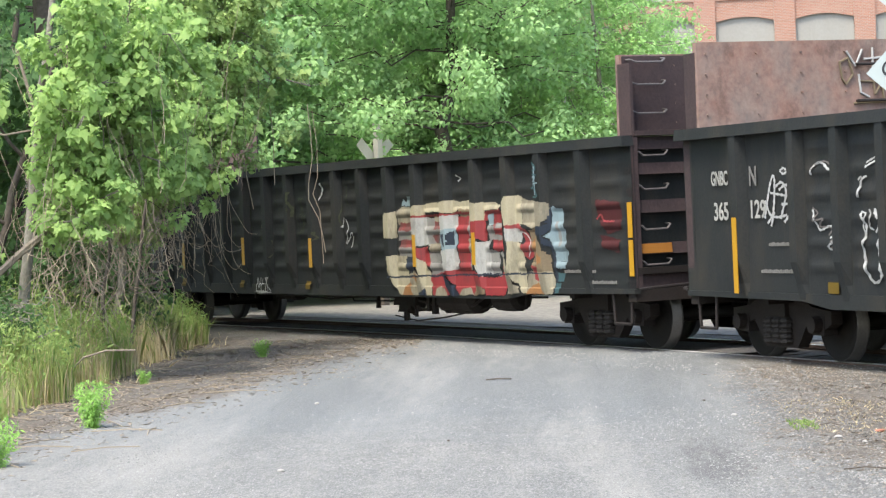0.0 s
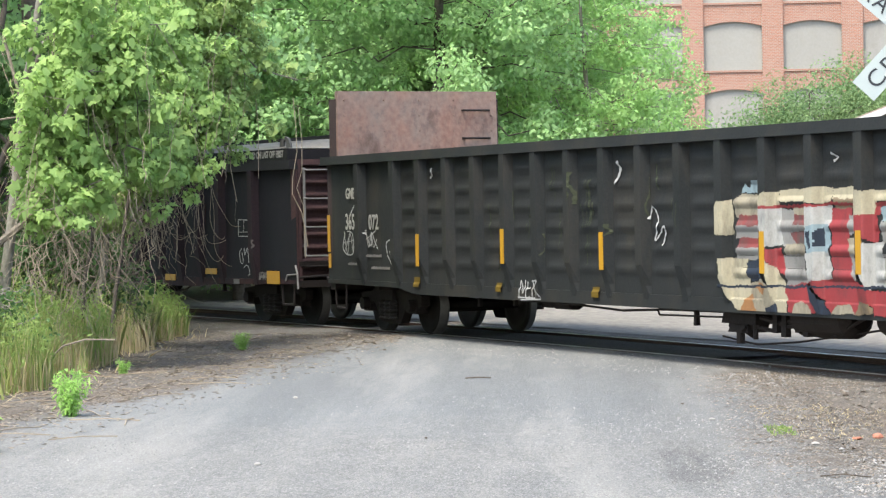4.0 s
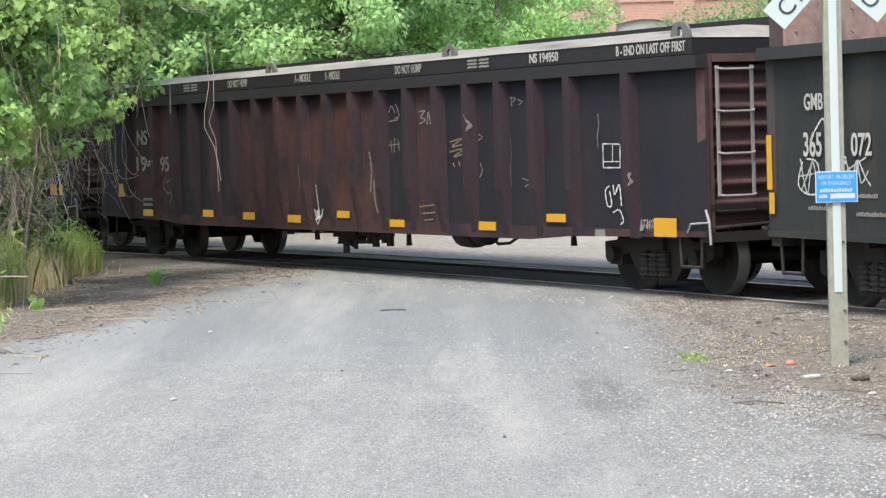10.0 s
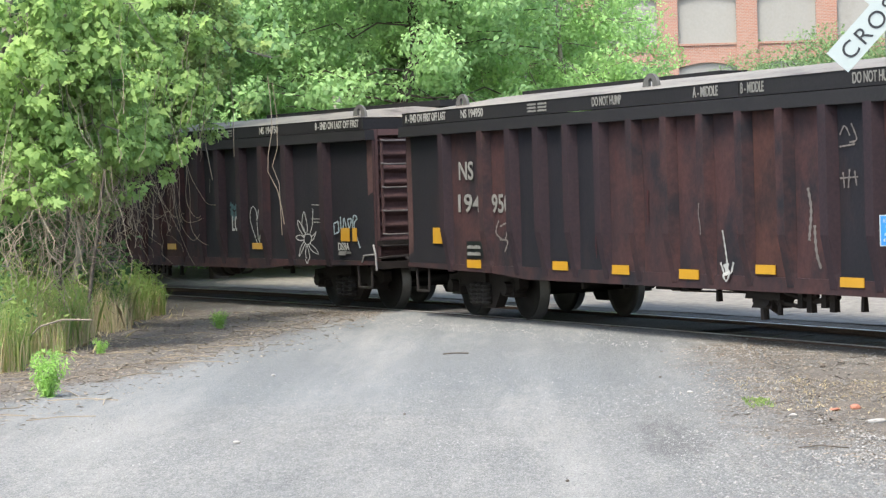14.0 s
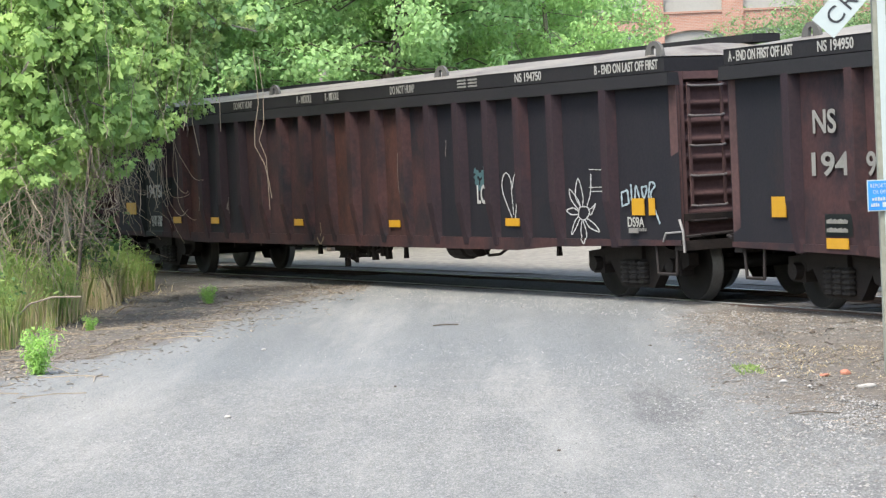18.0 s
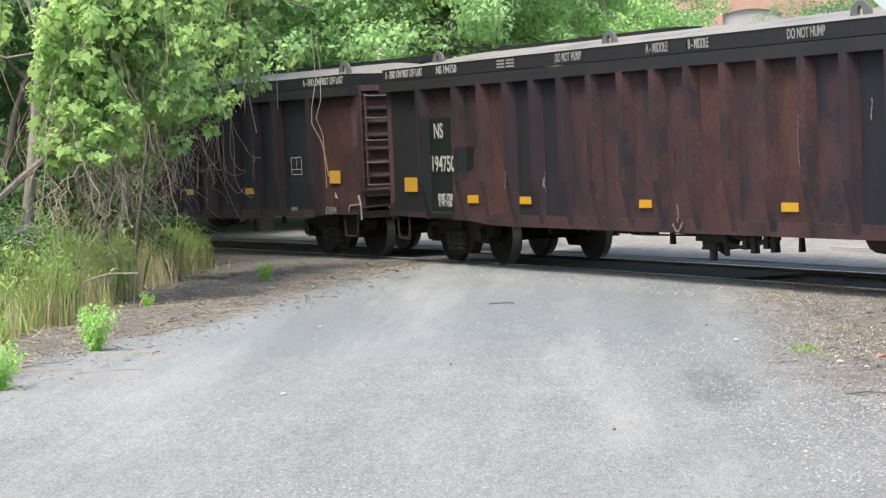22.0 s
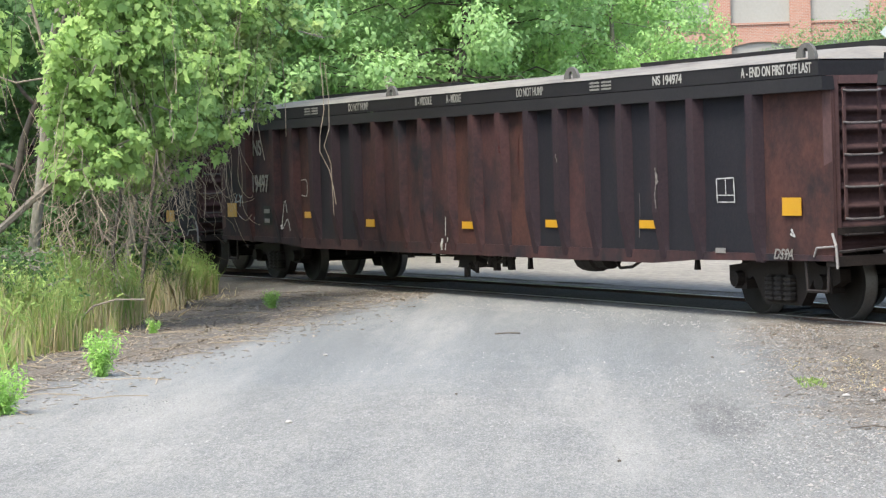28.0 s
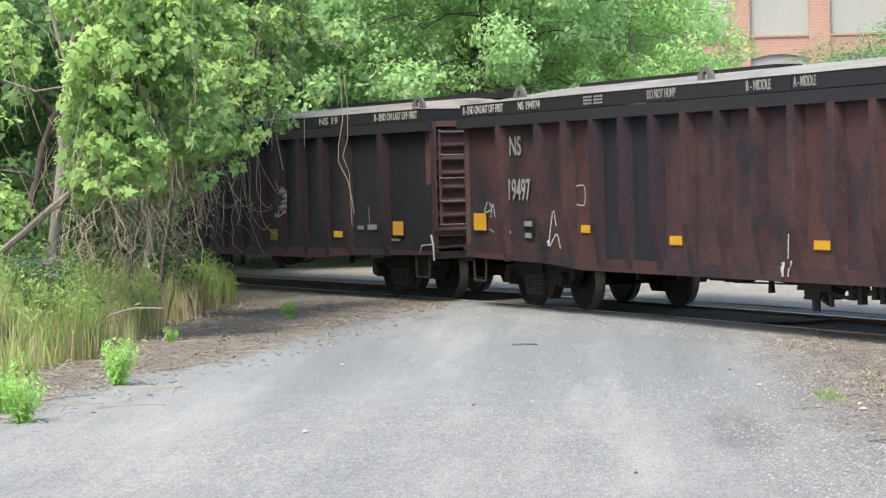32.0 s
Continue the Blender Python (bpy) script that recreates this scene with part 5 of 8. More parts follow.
# undergrowth leaves also carry shade in their colour
UNDER = tree_meshes(61, 1.5, 0.75, 0.35, 1500, 0.075, OVAL, LEAF_SHADED, BARK, 0.018, 0.22)
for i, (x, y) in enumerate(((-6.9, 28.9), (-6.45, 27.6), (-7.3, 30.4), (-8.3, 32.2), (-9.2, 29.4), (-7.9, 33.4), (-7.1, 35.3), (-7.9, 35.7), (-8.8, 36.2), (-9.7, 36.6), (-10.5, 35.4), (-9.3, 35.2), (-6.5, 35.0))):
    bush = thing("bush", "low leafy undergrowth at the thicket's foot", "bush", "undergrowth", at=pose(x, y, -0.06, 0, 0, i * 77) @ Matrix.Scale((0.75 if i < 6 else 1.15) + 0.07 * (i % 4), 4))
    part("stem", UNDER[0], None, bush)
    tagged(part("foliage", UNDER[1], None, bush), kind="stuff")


def strands(seed, count, area, top, length, name, label, radius=0.008, curl=1.0, tangle=False):
    """Bare hanging vine stems, each a wandering string."""
    rng = np.random.default_rng(seed)
    mass = Geo()
    for _ in range(count):
        g = mass if tangle else Geo()
        x, y = rng.uniform(area[0], area[1]), rng.uniform(area[2], area[3])
        z, end = rng.uniform(*top), 0.0
        n = 9
        drop = rng.uniform(*length)
        p, pts = np.array([x, y, z]), []
        drift = rng.normal(size=2) * 0.25
        for i in range(n + 1):
            pts.append(p.copy())
            p = p + np.array([drift[0] * drop / n + rng.normal() * 0.035 * curl, drift[1] * drop / n + rng.normal() * 0.02 * curl, -drop / n * rng.uniform(0.2, 1.4) if curl > 1 else -drop / n])
        g.tube(pts, radius, 5)
        if not tangle:
            thing(name, label, "vine", "hanging vines", geo=g, material=VINE_STEM)
    if tangle:
        thing(name, label, "vine", kind="stuff", geo=mass, material=TANGLE_STEM)


strands(5, 34, (-5.85, -5.0, 34.2, 34.9), (1.9, 2.9), (0.5, 1.6), "hanging_vine", "thin bleached vine dangling from the branches", 0.0024)
strands(3, 26, (-6.6, -5.2, 33.6, 34.8), (2.2, 3.0), (0.6, 1.5), "hanging_vine", "thin bare vine hanging before the train", 0.0035)
strands(4, 100, (-7.4, -5.3, 30.6, 34.0), (0.9, 2.0), (0.4, 1.2), "hanging_vine", "tangle of dry vine stems in the thicket", 0.0026, 2.2, True)


strands(6, 60, (-7.4, -4.9, 29.0, 33.6), (2.2, 4.6), (0.8, 2.2), "hanging_vine", "thin bare vine hanging among the leaves", 0.0035)


strands(9, 55, (-6.5, -5.5, 29.0, 30.6), (1.3, 2.3), (0.5, 1.5), "hanging_vine", "bleached dry vine trailing into the grass", 0.0042, 1.6)
strands(10, 34, (-6.3, -5.3, 32.0, 34.2), (1.5, 2.4), (0.4, 1.2), "hanging_vine", "bleached dry vine trailing into the grass", 0.004, 1.6)


def drooping(seed, count, area, top):
    """Bare vines that hang in slack arcs, their ends curling up again."""
    rng = np.random.default_rng(seed)
    for _ in range(count):
        x, y, z = rng.uniform(area[0], area[1]), rng.uniform(area[2], area[3]), rng.uniform(*top)
        drop, reach, curl = rng.uniform(0.5, 1.3), rng.uniform(-0.15, 0.45), rng.uniform(0.0, 0.3)
        pts = []
        for i in range(13):
            k = i / 12
            fall = drop * (1 - (1 - k) ** 2) - curl * max(0.0, k - 0.7) * 3
            pts.append((x + reach * k * k + 0.03 * math.sin(k * 9 + x * 40), y, z - fall))
        g = Geo()
        g.tube(pts, 0.0034, 5)
        thing("hanging_vine", "thin bare vine hanging in a slack arc before the train", "vine", "hanging vines", geo=g, material=VINE_STEM)


def bare_twigs(seed, count, area, low, length):
    """Thin leafless shoots standing up through the foliage."""
    rng = np.random.default_rng(seed)
    for _ in range(count):
        x, y, z = rng.uniform(area[0], area[1]), rng.uniform(area[2], area[3]), rng.uniform(*low)
        tall, lean = rng.uniform(*length), rng.normal() * 0.22
        g = Geo()
        g.cord([(x + lean * tall * k / 8 + rng.normal() * 0.02, y, z + tall * k / 8) for k in range(9)], 0.0055, 0.002)
        thing("bare_twig", "thin brown leafless shoot among the leaves", "twig", "bare shoots", geo=g, material=DARK_BARK if rng.uniform() < 0.6 else VINE_STEM)


bare_twigs(14, 16, (-6.2, -4.7, 29.2, 29.9), (1.6, 3.2), (0.7, 1.6))
bare_twigs(15, 22, (-5.8, -4.4, 33.4, 34.2), (2.0, 3.6), (0.7, 1.5))
bare_twigs(16, 10, (-7.6, -6.4, 28.9, 29.6), (1.2, 3.2), (0.8, 1.6))
drooping(12, 26, (-5.75, -4.75, 34.3, 35.0), (2.1, 2.9))


def single_strand(pts, radius=0.006):
    g = Geo()
    g.tube(pts, radius, 5)
    thing("hanging_vine", "long bleached vine dangling before the train", "vine", "hanging vines", geo=g, material=VINE_STEM)


single_strand([(-3.66, 35.0, 3.5), (-3.63, 35.0, 3.1), (-3.62, 35.0, 2.72), (-3.69, 35.0, 2.35), (-3.70, 35.0, 2.12), (-3.57, 35.0, 1.85), (-3.52, 35.0, 1.60), (-3.49, 35.0, 1.36)])
single_strand([(-3.60, 35.05, 3.4), (-3.55, 35.05, 2.9), (-3.56, 35.05, 2.45), (-3.64, 35.05, 2.2), (-3.55, 35.05, 1.95), (-3.53, 35.05, 1.2)], 0.005)
single_strand([(-4.62, 35.0, 3.5), (-4.58, 35.0, 3.0), (-4.58, 35.0, 2.5), (-4.50, 35.0, 2.02)])
single_strand([(-4.20, 35.0, 3.5), (-4.17, 35.0, 3.1), (-4.18, 35.0, 2.35)], 0.005)


# grass, weeds and litter
def blades(name, label, spots, heights, material, rng, lean=0.25, wide=0.012):
    n = len(spots)
    w = rng.uniform(0, 2 * np.pi, n)
    side = np.stack([np.cos(w), np.sin(w), np.zeros(n)], -1) * wide * rng.uniform(0.6, 1.4, (n, 1))
    bend = np.stack([rng.normal(size=n), rng.normal(size=n), np.zeros(n)], -1) * lean * heights[:, None]
    up = np.array([0, 0, 1.0])
    base = np.array(spots)
    mid = base + up * heights[:, None] * 0.55 + bend * 0.3
    tip = base + up * heights[:, None] + bend
    v = np.stack([base - side, base + side, mid + side * 0.8, tip, mid - side * 0.8], 1)
    me = bpy.data.meshes.new(name)
    me.vertices.add(n * 5)
    me.vertices.foreach_set("co", v.reshape(-1))
    me.loops.add(n * 5)
    me.loops.foreach_set("vertex_index", np.arange(n * 5))
    me.polygons.add(n)
    me.polygons.foreach_set("loop_start", np.arange(n) * 5)
    me.polygons.foreach_set("loop_total", np.full(n, 5))
    me.update(calc_edges=True)
    me.materials.append(material)
    return tagged(new(name, me), label, "grass", kind="stuff")


def patch(rng, n, x0, x1, y0, y1, keep=lambda x, y: True):
    pts = []
    while len(pts) < n:
        x, y = rng.uniform(x0, x1), rng.uniform(y0, y1)
        if keep(x, y):
            pts.append((x, y, top_height(x, y) - 0.01))
    return np.array(pts)


gr = np.random.default_rng(8)
edge_at = lambda y: -5.82 + 0.14 * math.sin(y * 1.7) + 0.12 * math.sin(y * 4.3) - 0.05 * max(0.0, y - 36)
grass_zone = lambda x, y: x < edge_at(y) and track_offset(x, y) < -2.3
tall_at = lambda x, y: max(0.70, min(1.22, 1.22 - 0.04 * max(0.0, y - 28))) * (0.90 + 0.55 * wave(x, y, 1.4)) * min(1.0, 0.62 + 0.6 * (edge_at(y) - x))
tufted = lambda x, y: grass_zone(x, y) and 0.45 + 1.3 * wave(x + 7, y, 1.9) + 0.5 * wave(x, y, 6.0) > gr.uniform()


def grass_spots(count, deep, keep):
    spots = patch(gr, count, -10.0, -5.5, 25.0, 41.0, lambda x, y: keep(x, y) and x > edge_at(y) - deep)
    return spots, np.array([tall_at(x, y) for x, y in spots[:, :2]])


# upright stems with narrow leaves, in tufts
pts, tall = grass_spots(11000, 2.4, tufted)
blades("grass", "tall upright grass at the thicket's foot", pts, tall * gr.uniform(0.5, 1.1, len(pts)), GRASS, gr, 0.15, 0.0055)
pts, tall = grass_spots(6000, 3.0, tufted)
blades("grass", "fresh green grass blades at the thicket's foot", pts, tall * gr.uniform(0.4, 1.05, len(pts)), GRASS_GREEN, gr, 0.24, 0.0055)
pts, tall = grass_spots(16000, 2.4, tufted)
pts[:, 2] += tall * gr.uniform(0.3, 1.05, len(pts)) ** 0.7
tagged(new("grass", leaf_mesh("grass", pts, gr.normal(size=pts.shape) * 0.7 + np.array([0, -0.5, 0.4]), gr.uniform(0.05, 0.12, len(pts)), LANCE, GRASS_GREEN, gr, 0.1)), "leafy yellow-green weeds among the grass", "grass", kind="stuff")
pts, tall = grass_spots(5200, 1.0, grass_zone)
blades("dry_grass", "straw-coloured dry stalks along the grass", pts, tall * gr.uniform(0.3, 0.85, len(pts)), STRAW, gr, 0.14, 0.0055)
pts = patch(gr, 1500, -8.0, -5.2, 24.5, 40.0, lambda x, y: x < edge_at(y) + 0.45 * gr.uniform() and track_offset(x, y) < -2.2)
blades("dry_grass", "bent dead stalks matted along the thicket's foot", pts, gr.uniform(0.05, 0.16, len(pts)), STRAW, gr, 1.3, 0.006)
pts = patch(gr, 500, -7.5, -5.7, 23.0, 26.5, lambda x, y: x < -5.6 - 0.05 * (y - 23))
blades("grass", "sparse grass under the young trees", pts, gr.uniform(0.15, 0.5, len(pts)), GRASS, gr)
pts = patch(gr, 150, 1.74, 1.95, 19.7, 20.5)
blades("grass", "small green tuft at the road's edge", pts, gr.uniform(0.02, 0.055, len(pts)), GRASS_GREEN, gr, 0.7, 0.005)
pts = patch(gr, 650, 1.80, 3.3, 19.4, 22.6)
blades("dry_grass", "dry straw at the road's edge", pts, gr.uniform(0.012, 0.035, len(pts)), STRAW, gr, 1.0, 0.005)


def weed(x, y, height, seed, stems=9):
    """A bushy weed: thin stems with feathery leaf sprays."""
    rng = np.random.default_rng(seed)
    t = thing("weed_plant", "pale green feathery weed growing through the litter", "weed", "roadside weeds", at=pose(x, y, top_height(x, y) - 0.01))
    g, spots = Geo(), []
    for i in range(stems):
        w = 2 * math.pi * i / stems + rng.uniform(-0.4, 0.4)
        end = np.array([math.cos(w) * height * rng.uniform(0.15, 0.5), math.sin(w) * height * rng.uniform(0.15, 0.5), height * rng.uniform(0.6, 1.05)])
        for p in branching(g, rng, (0, 0, 0), end, 0.006, 0.002, 0.15, 6)[1:]:
            spots += [p + rng.normal(size=3) * height * 0.075 for _ in range(16)]
    part("stem", g, WEED, t)
    spots = np.array(spots)
    tagged(part("foliage", leaf_mesh("foliage", spots, rng.normal(size=spots.shape) * 0.6 + np.array([0, -0.3, 0.7]), height * 0.15 * rng.uniform(0.6, 1.2, len(spots)), LANCE, WEED, rng), None, t), kind="stuff")


for i, (x, y, hgt) in enumerate(((-4.52, 22.65, 0.44), (-4.63, 19.25, 0.40), (-4.97, 20.0, 0.40), (-4.32, 33.9, 0.26), (-5.2, 29.3, 0.22), (-5.9, 24.4, 0.26))):
    weed(x, y, hgt, 90 + i, 9 if hgt > 0.25 else 6)


def litter(name, label, spots, size, outline, material, seed, lift=0.004, kind_word="leaf litter"):
    rng = np.random.default_rng(seed)
    spots = np.array(spots)
    spots[:, 2] += lift
    facing = rng.normal(size=spots.shape) * 0.06 + np.array([0, 0, 1.0])
    me = leaf_mesh(name, spots, facing, size * rng.uniform(0.4, 1.4, len(spots)), outline, material, rng, 0.1)
    return tagged(new(name, me), label, kind_word, kind="stuff")


lr = np.random.default_rng(21)
def fill(n, x0, x1, y0, y1, keep=lambda x, y: True):
    p = patch(lr, n, x0, x1, y0, y1, keep)
    p[:, 2] += 0.010
    return p


left_verge = lambda x, y: x < road_edge_left(y) - 0.10 + 1.1 * lr.uniform() ** 3 and track_offset(x, y) < -1.2
right_verge = lambda x, y: x > road_edge_right(y) - 0.5 * lr.uniform() ** 2 and track_offset(x, y) < -1.3
litter("leaf_litter", "brown dead leaves strewn beside the lane", fill(1500, -7, -2.2, 18, 38, left_verge), 0.06, OVAL, DEAD, 51)
litter("leaf_litter", "fine dead stalks and bark beside the lane", fill(10000, -7.0, -2.2, 18, 38, left_verge), 0.085, LANCE, DEAD, 55)
litter("leaf_litter", "dead leaves and bark strewn beside the lane", fill(1400, 1.2, 6.5, 15.5, 27, right_verge), 0.04, OVAL, DEAD, 52)
litter("leaf_litter", "fine dry stalks on the verge", fill(4200, 1.2, 6.5, 15.5, 27, right_verge), 0.06, LANCE, DEAD, 56)
litter("wood_chips", "pale stone and wood chips on dark soil", fill(4500, 1.0, 6.5, 12.5, 26, right_verge), 0.028, OVAL, CHIP, 53, 0.006, "chips")


def pebbles(name, label, spots, radius, material, seed):
    """Loose little stones: squashed, uneven octahedra in one mesh."""
    rng = np.random.default_rng(seed)
    n = len(spots)
    unit = np.array([(1, 0, 0), (0, 1, 0), (-1, 0, 0), (0, -1, 0), (0, 0, 1), (0, 0, -1)], float)
    size = radius * (0.4 + 1.2 * rng.beta(1.3, 3.5, n))[:, None, None]
    v = unit[None] * np.array([1.25, 1.0, 0.75]) * rng.uniform(0.7, 1.3, (n, 6, 1)) * size
    w = rng.uniform(0, 2 * np.pi, n)
    c, s = np.cos(w)[:, None], np.sin(w)[:, None]
    v = np.stack([v[..., 0] * c - v[..., 1] * s, v[..., 0] * s + v[..., 1] * c, v[..., 2]], -1) + spots[:, None, :]
    tri = np.array([(0, 1, 4), (1, 2, 4), (2, 3, 4), (3, 0, 4), (1, 0, 5), (2, 1, 5), (3, 2, 5), (0, 3, 5)])
    me = bpy.data.meshes.new(name)
    me.from_pydata(v.reshape(-1, 3).tolist(), [], (tri[None] + 6 * np.arange(n)[:, None, None]).reshape(-1, 3).tolist())
    me.materials.append(material)
    return tagged(new(name, me), label, "gravel", kind="stuff")


GRIT = leaf_mat("mixed_grey_grit", (0.085, 0.085, 0.085), (0.28, 0.275, 0.265), 0.0)
thick = lambda x, y: 0.5 + 0.9 * wave(x, y * 0.35, 1.1) + 0.35 * max(-1.0, min(1.0, (x + 0.6) / 2)) > lr.uniform()
pebbles("gravel", "fine loose grit on the asphalt", fill(12000, -5.0, 2.6, 10.5, 31, lambda x, y: thick(x, y) and lr.uniform() < (24.5 - y) / 5 + 0.08 and track_offset(x, y) < -0.9), 0.0085, GRIT, 54)
pebbles("gravel", "small stones strewn over the dirt verge", fill(15000, 0.7, 7.0, 10.5, 27, lambda x, y: right_verge(x, y) or (y < 17 and x > 0.7 + lr.uniform())), 0.0115, CHIP, 57)
pebbles("gravel", "patches of coarse pale gravel at the lane's edge", fill(4500, 0.6, 6.0, 10.5, 18.0, lambda x, y: x > 0.9 + 0.7 * lr.uniform() and 0.10 + 1.2 * wave(x * 1.2, y * 0.5, 1.3) > lr.uniform()), 0.0095, PALE_CHIP, 60)
pebbles("gravel", "small stones along the shaded verge", fill(2600, -8.0, -3.0, 17, 35, left_verge), 0.011, CHIP, 58)
pebbles("gravel", "ballast stones scattered by the rails", fill(3000, -6.0, 9.0, 22, 42, lambda x, y: -2.6 < track_offset(x, y) < -0.82), 0.012, GRIT, 59)



def twigs(name, label, count, area, keep, seed, length, material):
    rng = np.random.default_rng(seed)
    g = Geo()
    made = 0
    while made < count:
        x, y = rng.uniform(area[0], area[1]), rng.uniform(area[2], area[3])
        if not keep(x, y):
            continue
        w, l = rng.uniform(0, math.pi), rng.uniform(*length)
        dx, dy = math.cos(w) * l / 2, math.sin(w) * l / 2
        g.tube([(x - dx, y - dy, top_height(x, y) + 0.004), (x + rng.normal() * 0.03, y, top_height(x, y) + 0.02), (x + dx, y + dy, top_height(x, y) + 0.006)], 0.006, 4)
        made += 1
    return thing(name, label, "twigs", kind="stuff", geo=g, material=material)


twigs("twigs", "dry twigs scattered in the leaf litter", 130, (-9, -3.3, 18, 34), left_verge, 61, (0.2, 0.8), VINE_STEM)
twigs("twigs", "dark twigs scattered on the verge", 45, (1.6, 6, 14, 25), right_verge, 62, (0.1, 0.35), DARK_BARK)
for pts_, r in (([(-6.0, 28.5, 0.02), (-5.88, 28.5, 0.22), (-5.75, 28.5, 0.34), (-5.48, 28.5, 0.41), (-5.13, 28.5, 0.40)], 0.011), ([(-6.52, 26.3, 0.86), (-6.5, 26.3, 0.76), (-6.36, 26.3, 0.52), (-6.19, 26.3, 0.30), (-6.0, 26.3, 0.04)], 0.022),
                ([(-7.6, 29.8, 0.90), (-7.1, 29.8, 1.28), (-6.73, 29.8, 1.59), (-6.26, 29.8, 1.94)], 0.045), ([(-6.69, 29.9, 4.1), (-6.5, 29.9, 3.33), (-6.4, 29.9, 2.77), (-6.26, 29.9, 2.52)], 0.022), ([(-7.5, 28.6, 0.62), (-7.1, 28.6, 0.72), (-6.8, 28.7, 0.80)], 0.02),
                ([(-7.3, 29.9, 3.2), (-6.9, 29.9, 3.05), (-6.5, 29.9, 3.1)], 0.012), ([(-6.6, 32.4, 0.0), (-6.3, 32.2, 0.7), (-5.9, 32.2, 1.1)], 0.01), ([(-7.0, 27.2, 0.0), (-6.6, 27.1, 0.28), (-6.2, 27.0, 0.10), (-5.9, 27.0, 0.0)], 0.012)):
    g = Geo()
    g.tube(pts_, r, 6)
    thing("fallen_branch", "bare dry branch caught in the undergrowth", "branch", "fallen branches", geo=g, material=DEADWOOD)


# ---- brick building, shed, crossing signs, rubble ----
def brick_material():
    m, nd, lk, bsdf = nodes_of("weathered_red_brick")
    tc = nd.new("ShaderNodeTexCoord").outputs["Object"]
    mp = nd.new("ShaderNodeMapping")
    mp.inputs["Rotation"].default_value = (math.pi / 2, 0, 0)
    lk.new(tc, mp.inputs["Vector"])
    br = nd.new("ShaderNodeTexBrick")
    br.inputs["Scale"].default_value = 1.0
    br.inputs["Brick Width"].default_value, br.inputs["Row Height"].default_value, br.inputs["Mortar Size"].default_value = 0.21, 0.075, 0.008
    br.inputs["Color1"].default_value, br.inputs["Color2"].default_value, br.inputs["Mortar"].default_value = (0.33, 0.155, 0.11, 1), (0.27, 0.128, 0.092, 1), (0.31, 0.27, 0.23, 1)
    lk.new(mp.outputs["Vector"], br.inputs["Vector"])
    wear = noise_at(nd, lk, tc, 0.5, 6, 0.7)
    col = mixed(nd, lk, ramp(nd, lk, wear, [(0.45, (0, 0, 0)), (0.75, (0.5, 0.5, 0.5))]), br.outputs["Color"], (0.35, 0.24, 0.19))
    lk.new(col, bsdf.inputs["Base Color"])
    bsdf.inputs["Roughness"].default_value = 0.9
    return m


# brick and infill colours are lightened to hold some distance haze
BRICK = brick_material()
PANEL = surface("white_painted_infill", ((0.2411, 0.2333, 0.2135), (0.2830, 0.2752, 0.2542)), ((0.2306, 0.2202, 0.2034), (0.2936, 0.2857, 0.2643)), 0.8, 0, 0.5, 8, 0.4, 0.05, (1, 1, 0.3), (0.1991, 0.1860, 0.1678), (0.55, 0.8))
TAN_WALL = surface("tan_metal_siding", ((0.4524, 0.3588, 0.2652), (0.39, 0.3042, 0.2184)), ((0.3744, 0.2886, 0.2106), (0.4836, 0.39, 0.2964)), 0.7, 0, 0.8, 9, 0.4, 0.05, (6, 6, 0.3))
WHITE_TRIM = plain("white_trim", (0.585, 0.5772, 0.5616), 0.6)
ROOF_METAL = surface("brown_sheet_roof", ((0.234, 0.156, 0.117), (0.1716, 0.117, 0.0936)), ((0.156, 0.1092, 0.0858), (0.2652, 0.1872, 0.1404)), 0.7, 0, 0.8, 12, 0.4, 0.1)
SIGN_WHITE = plain("white_reflective_sheeting", (0.33, 0.375, 0.375), 0.35, 0, 0.06)
SIGN_BLACK = plain("black_lettering", (0.0351, 0.0374, 0.0429), 0.5)
SIGN_BLUE = plain("blue_reflective_sheeting", (0.010, 0.175, 0.50), 0.35, 0, 0.08)
POST_WOOD = surface("grey_green_treated_post", ((0.2028, 0.209, 0.1677), (0.1521, 0.156, 0.1209)), ((0.117, 0.117, 0.0936), (0.2418, 0.2418, 0.2028)), 0.85, 0, 1.2, 14, 0.45, 0.3, (5, 5, 0.5))
OLD_POST = plain("whitewashed_post", (0.46, 0.43, 0.39), 0.8, 0, 0.2)
BOLT = plain("galvanised_bolt", (0.273, 0.273, 0.2808), 0.4, 0.7)


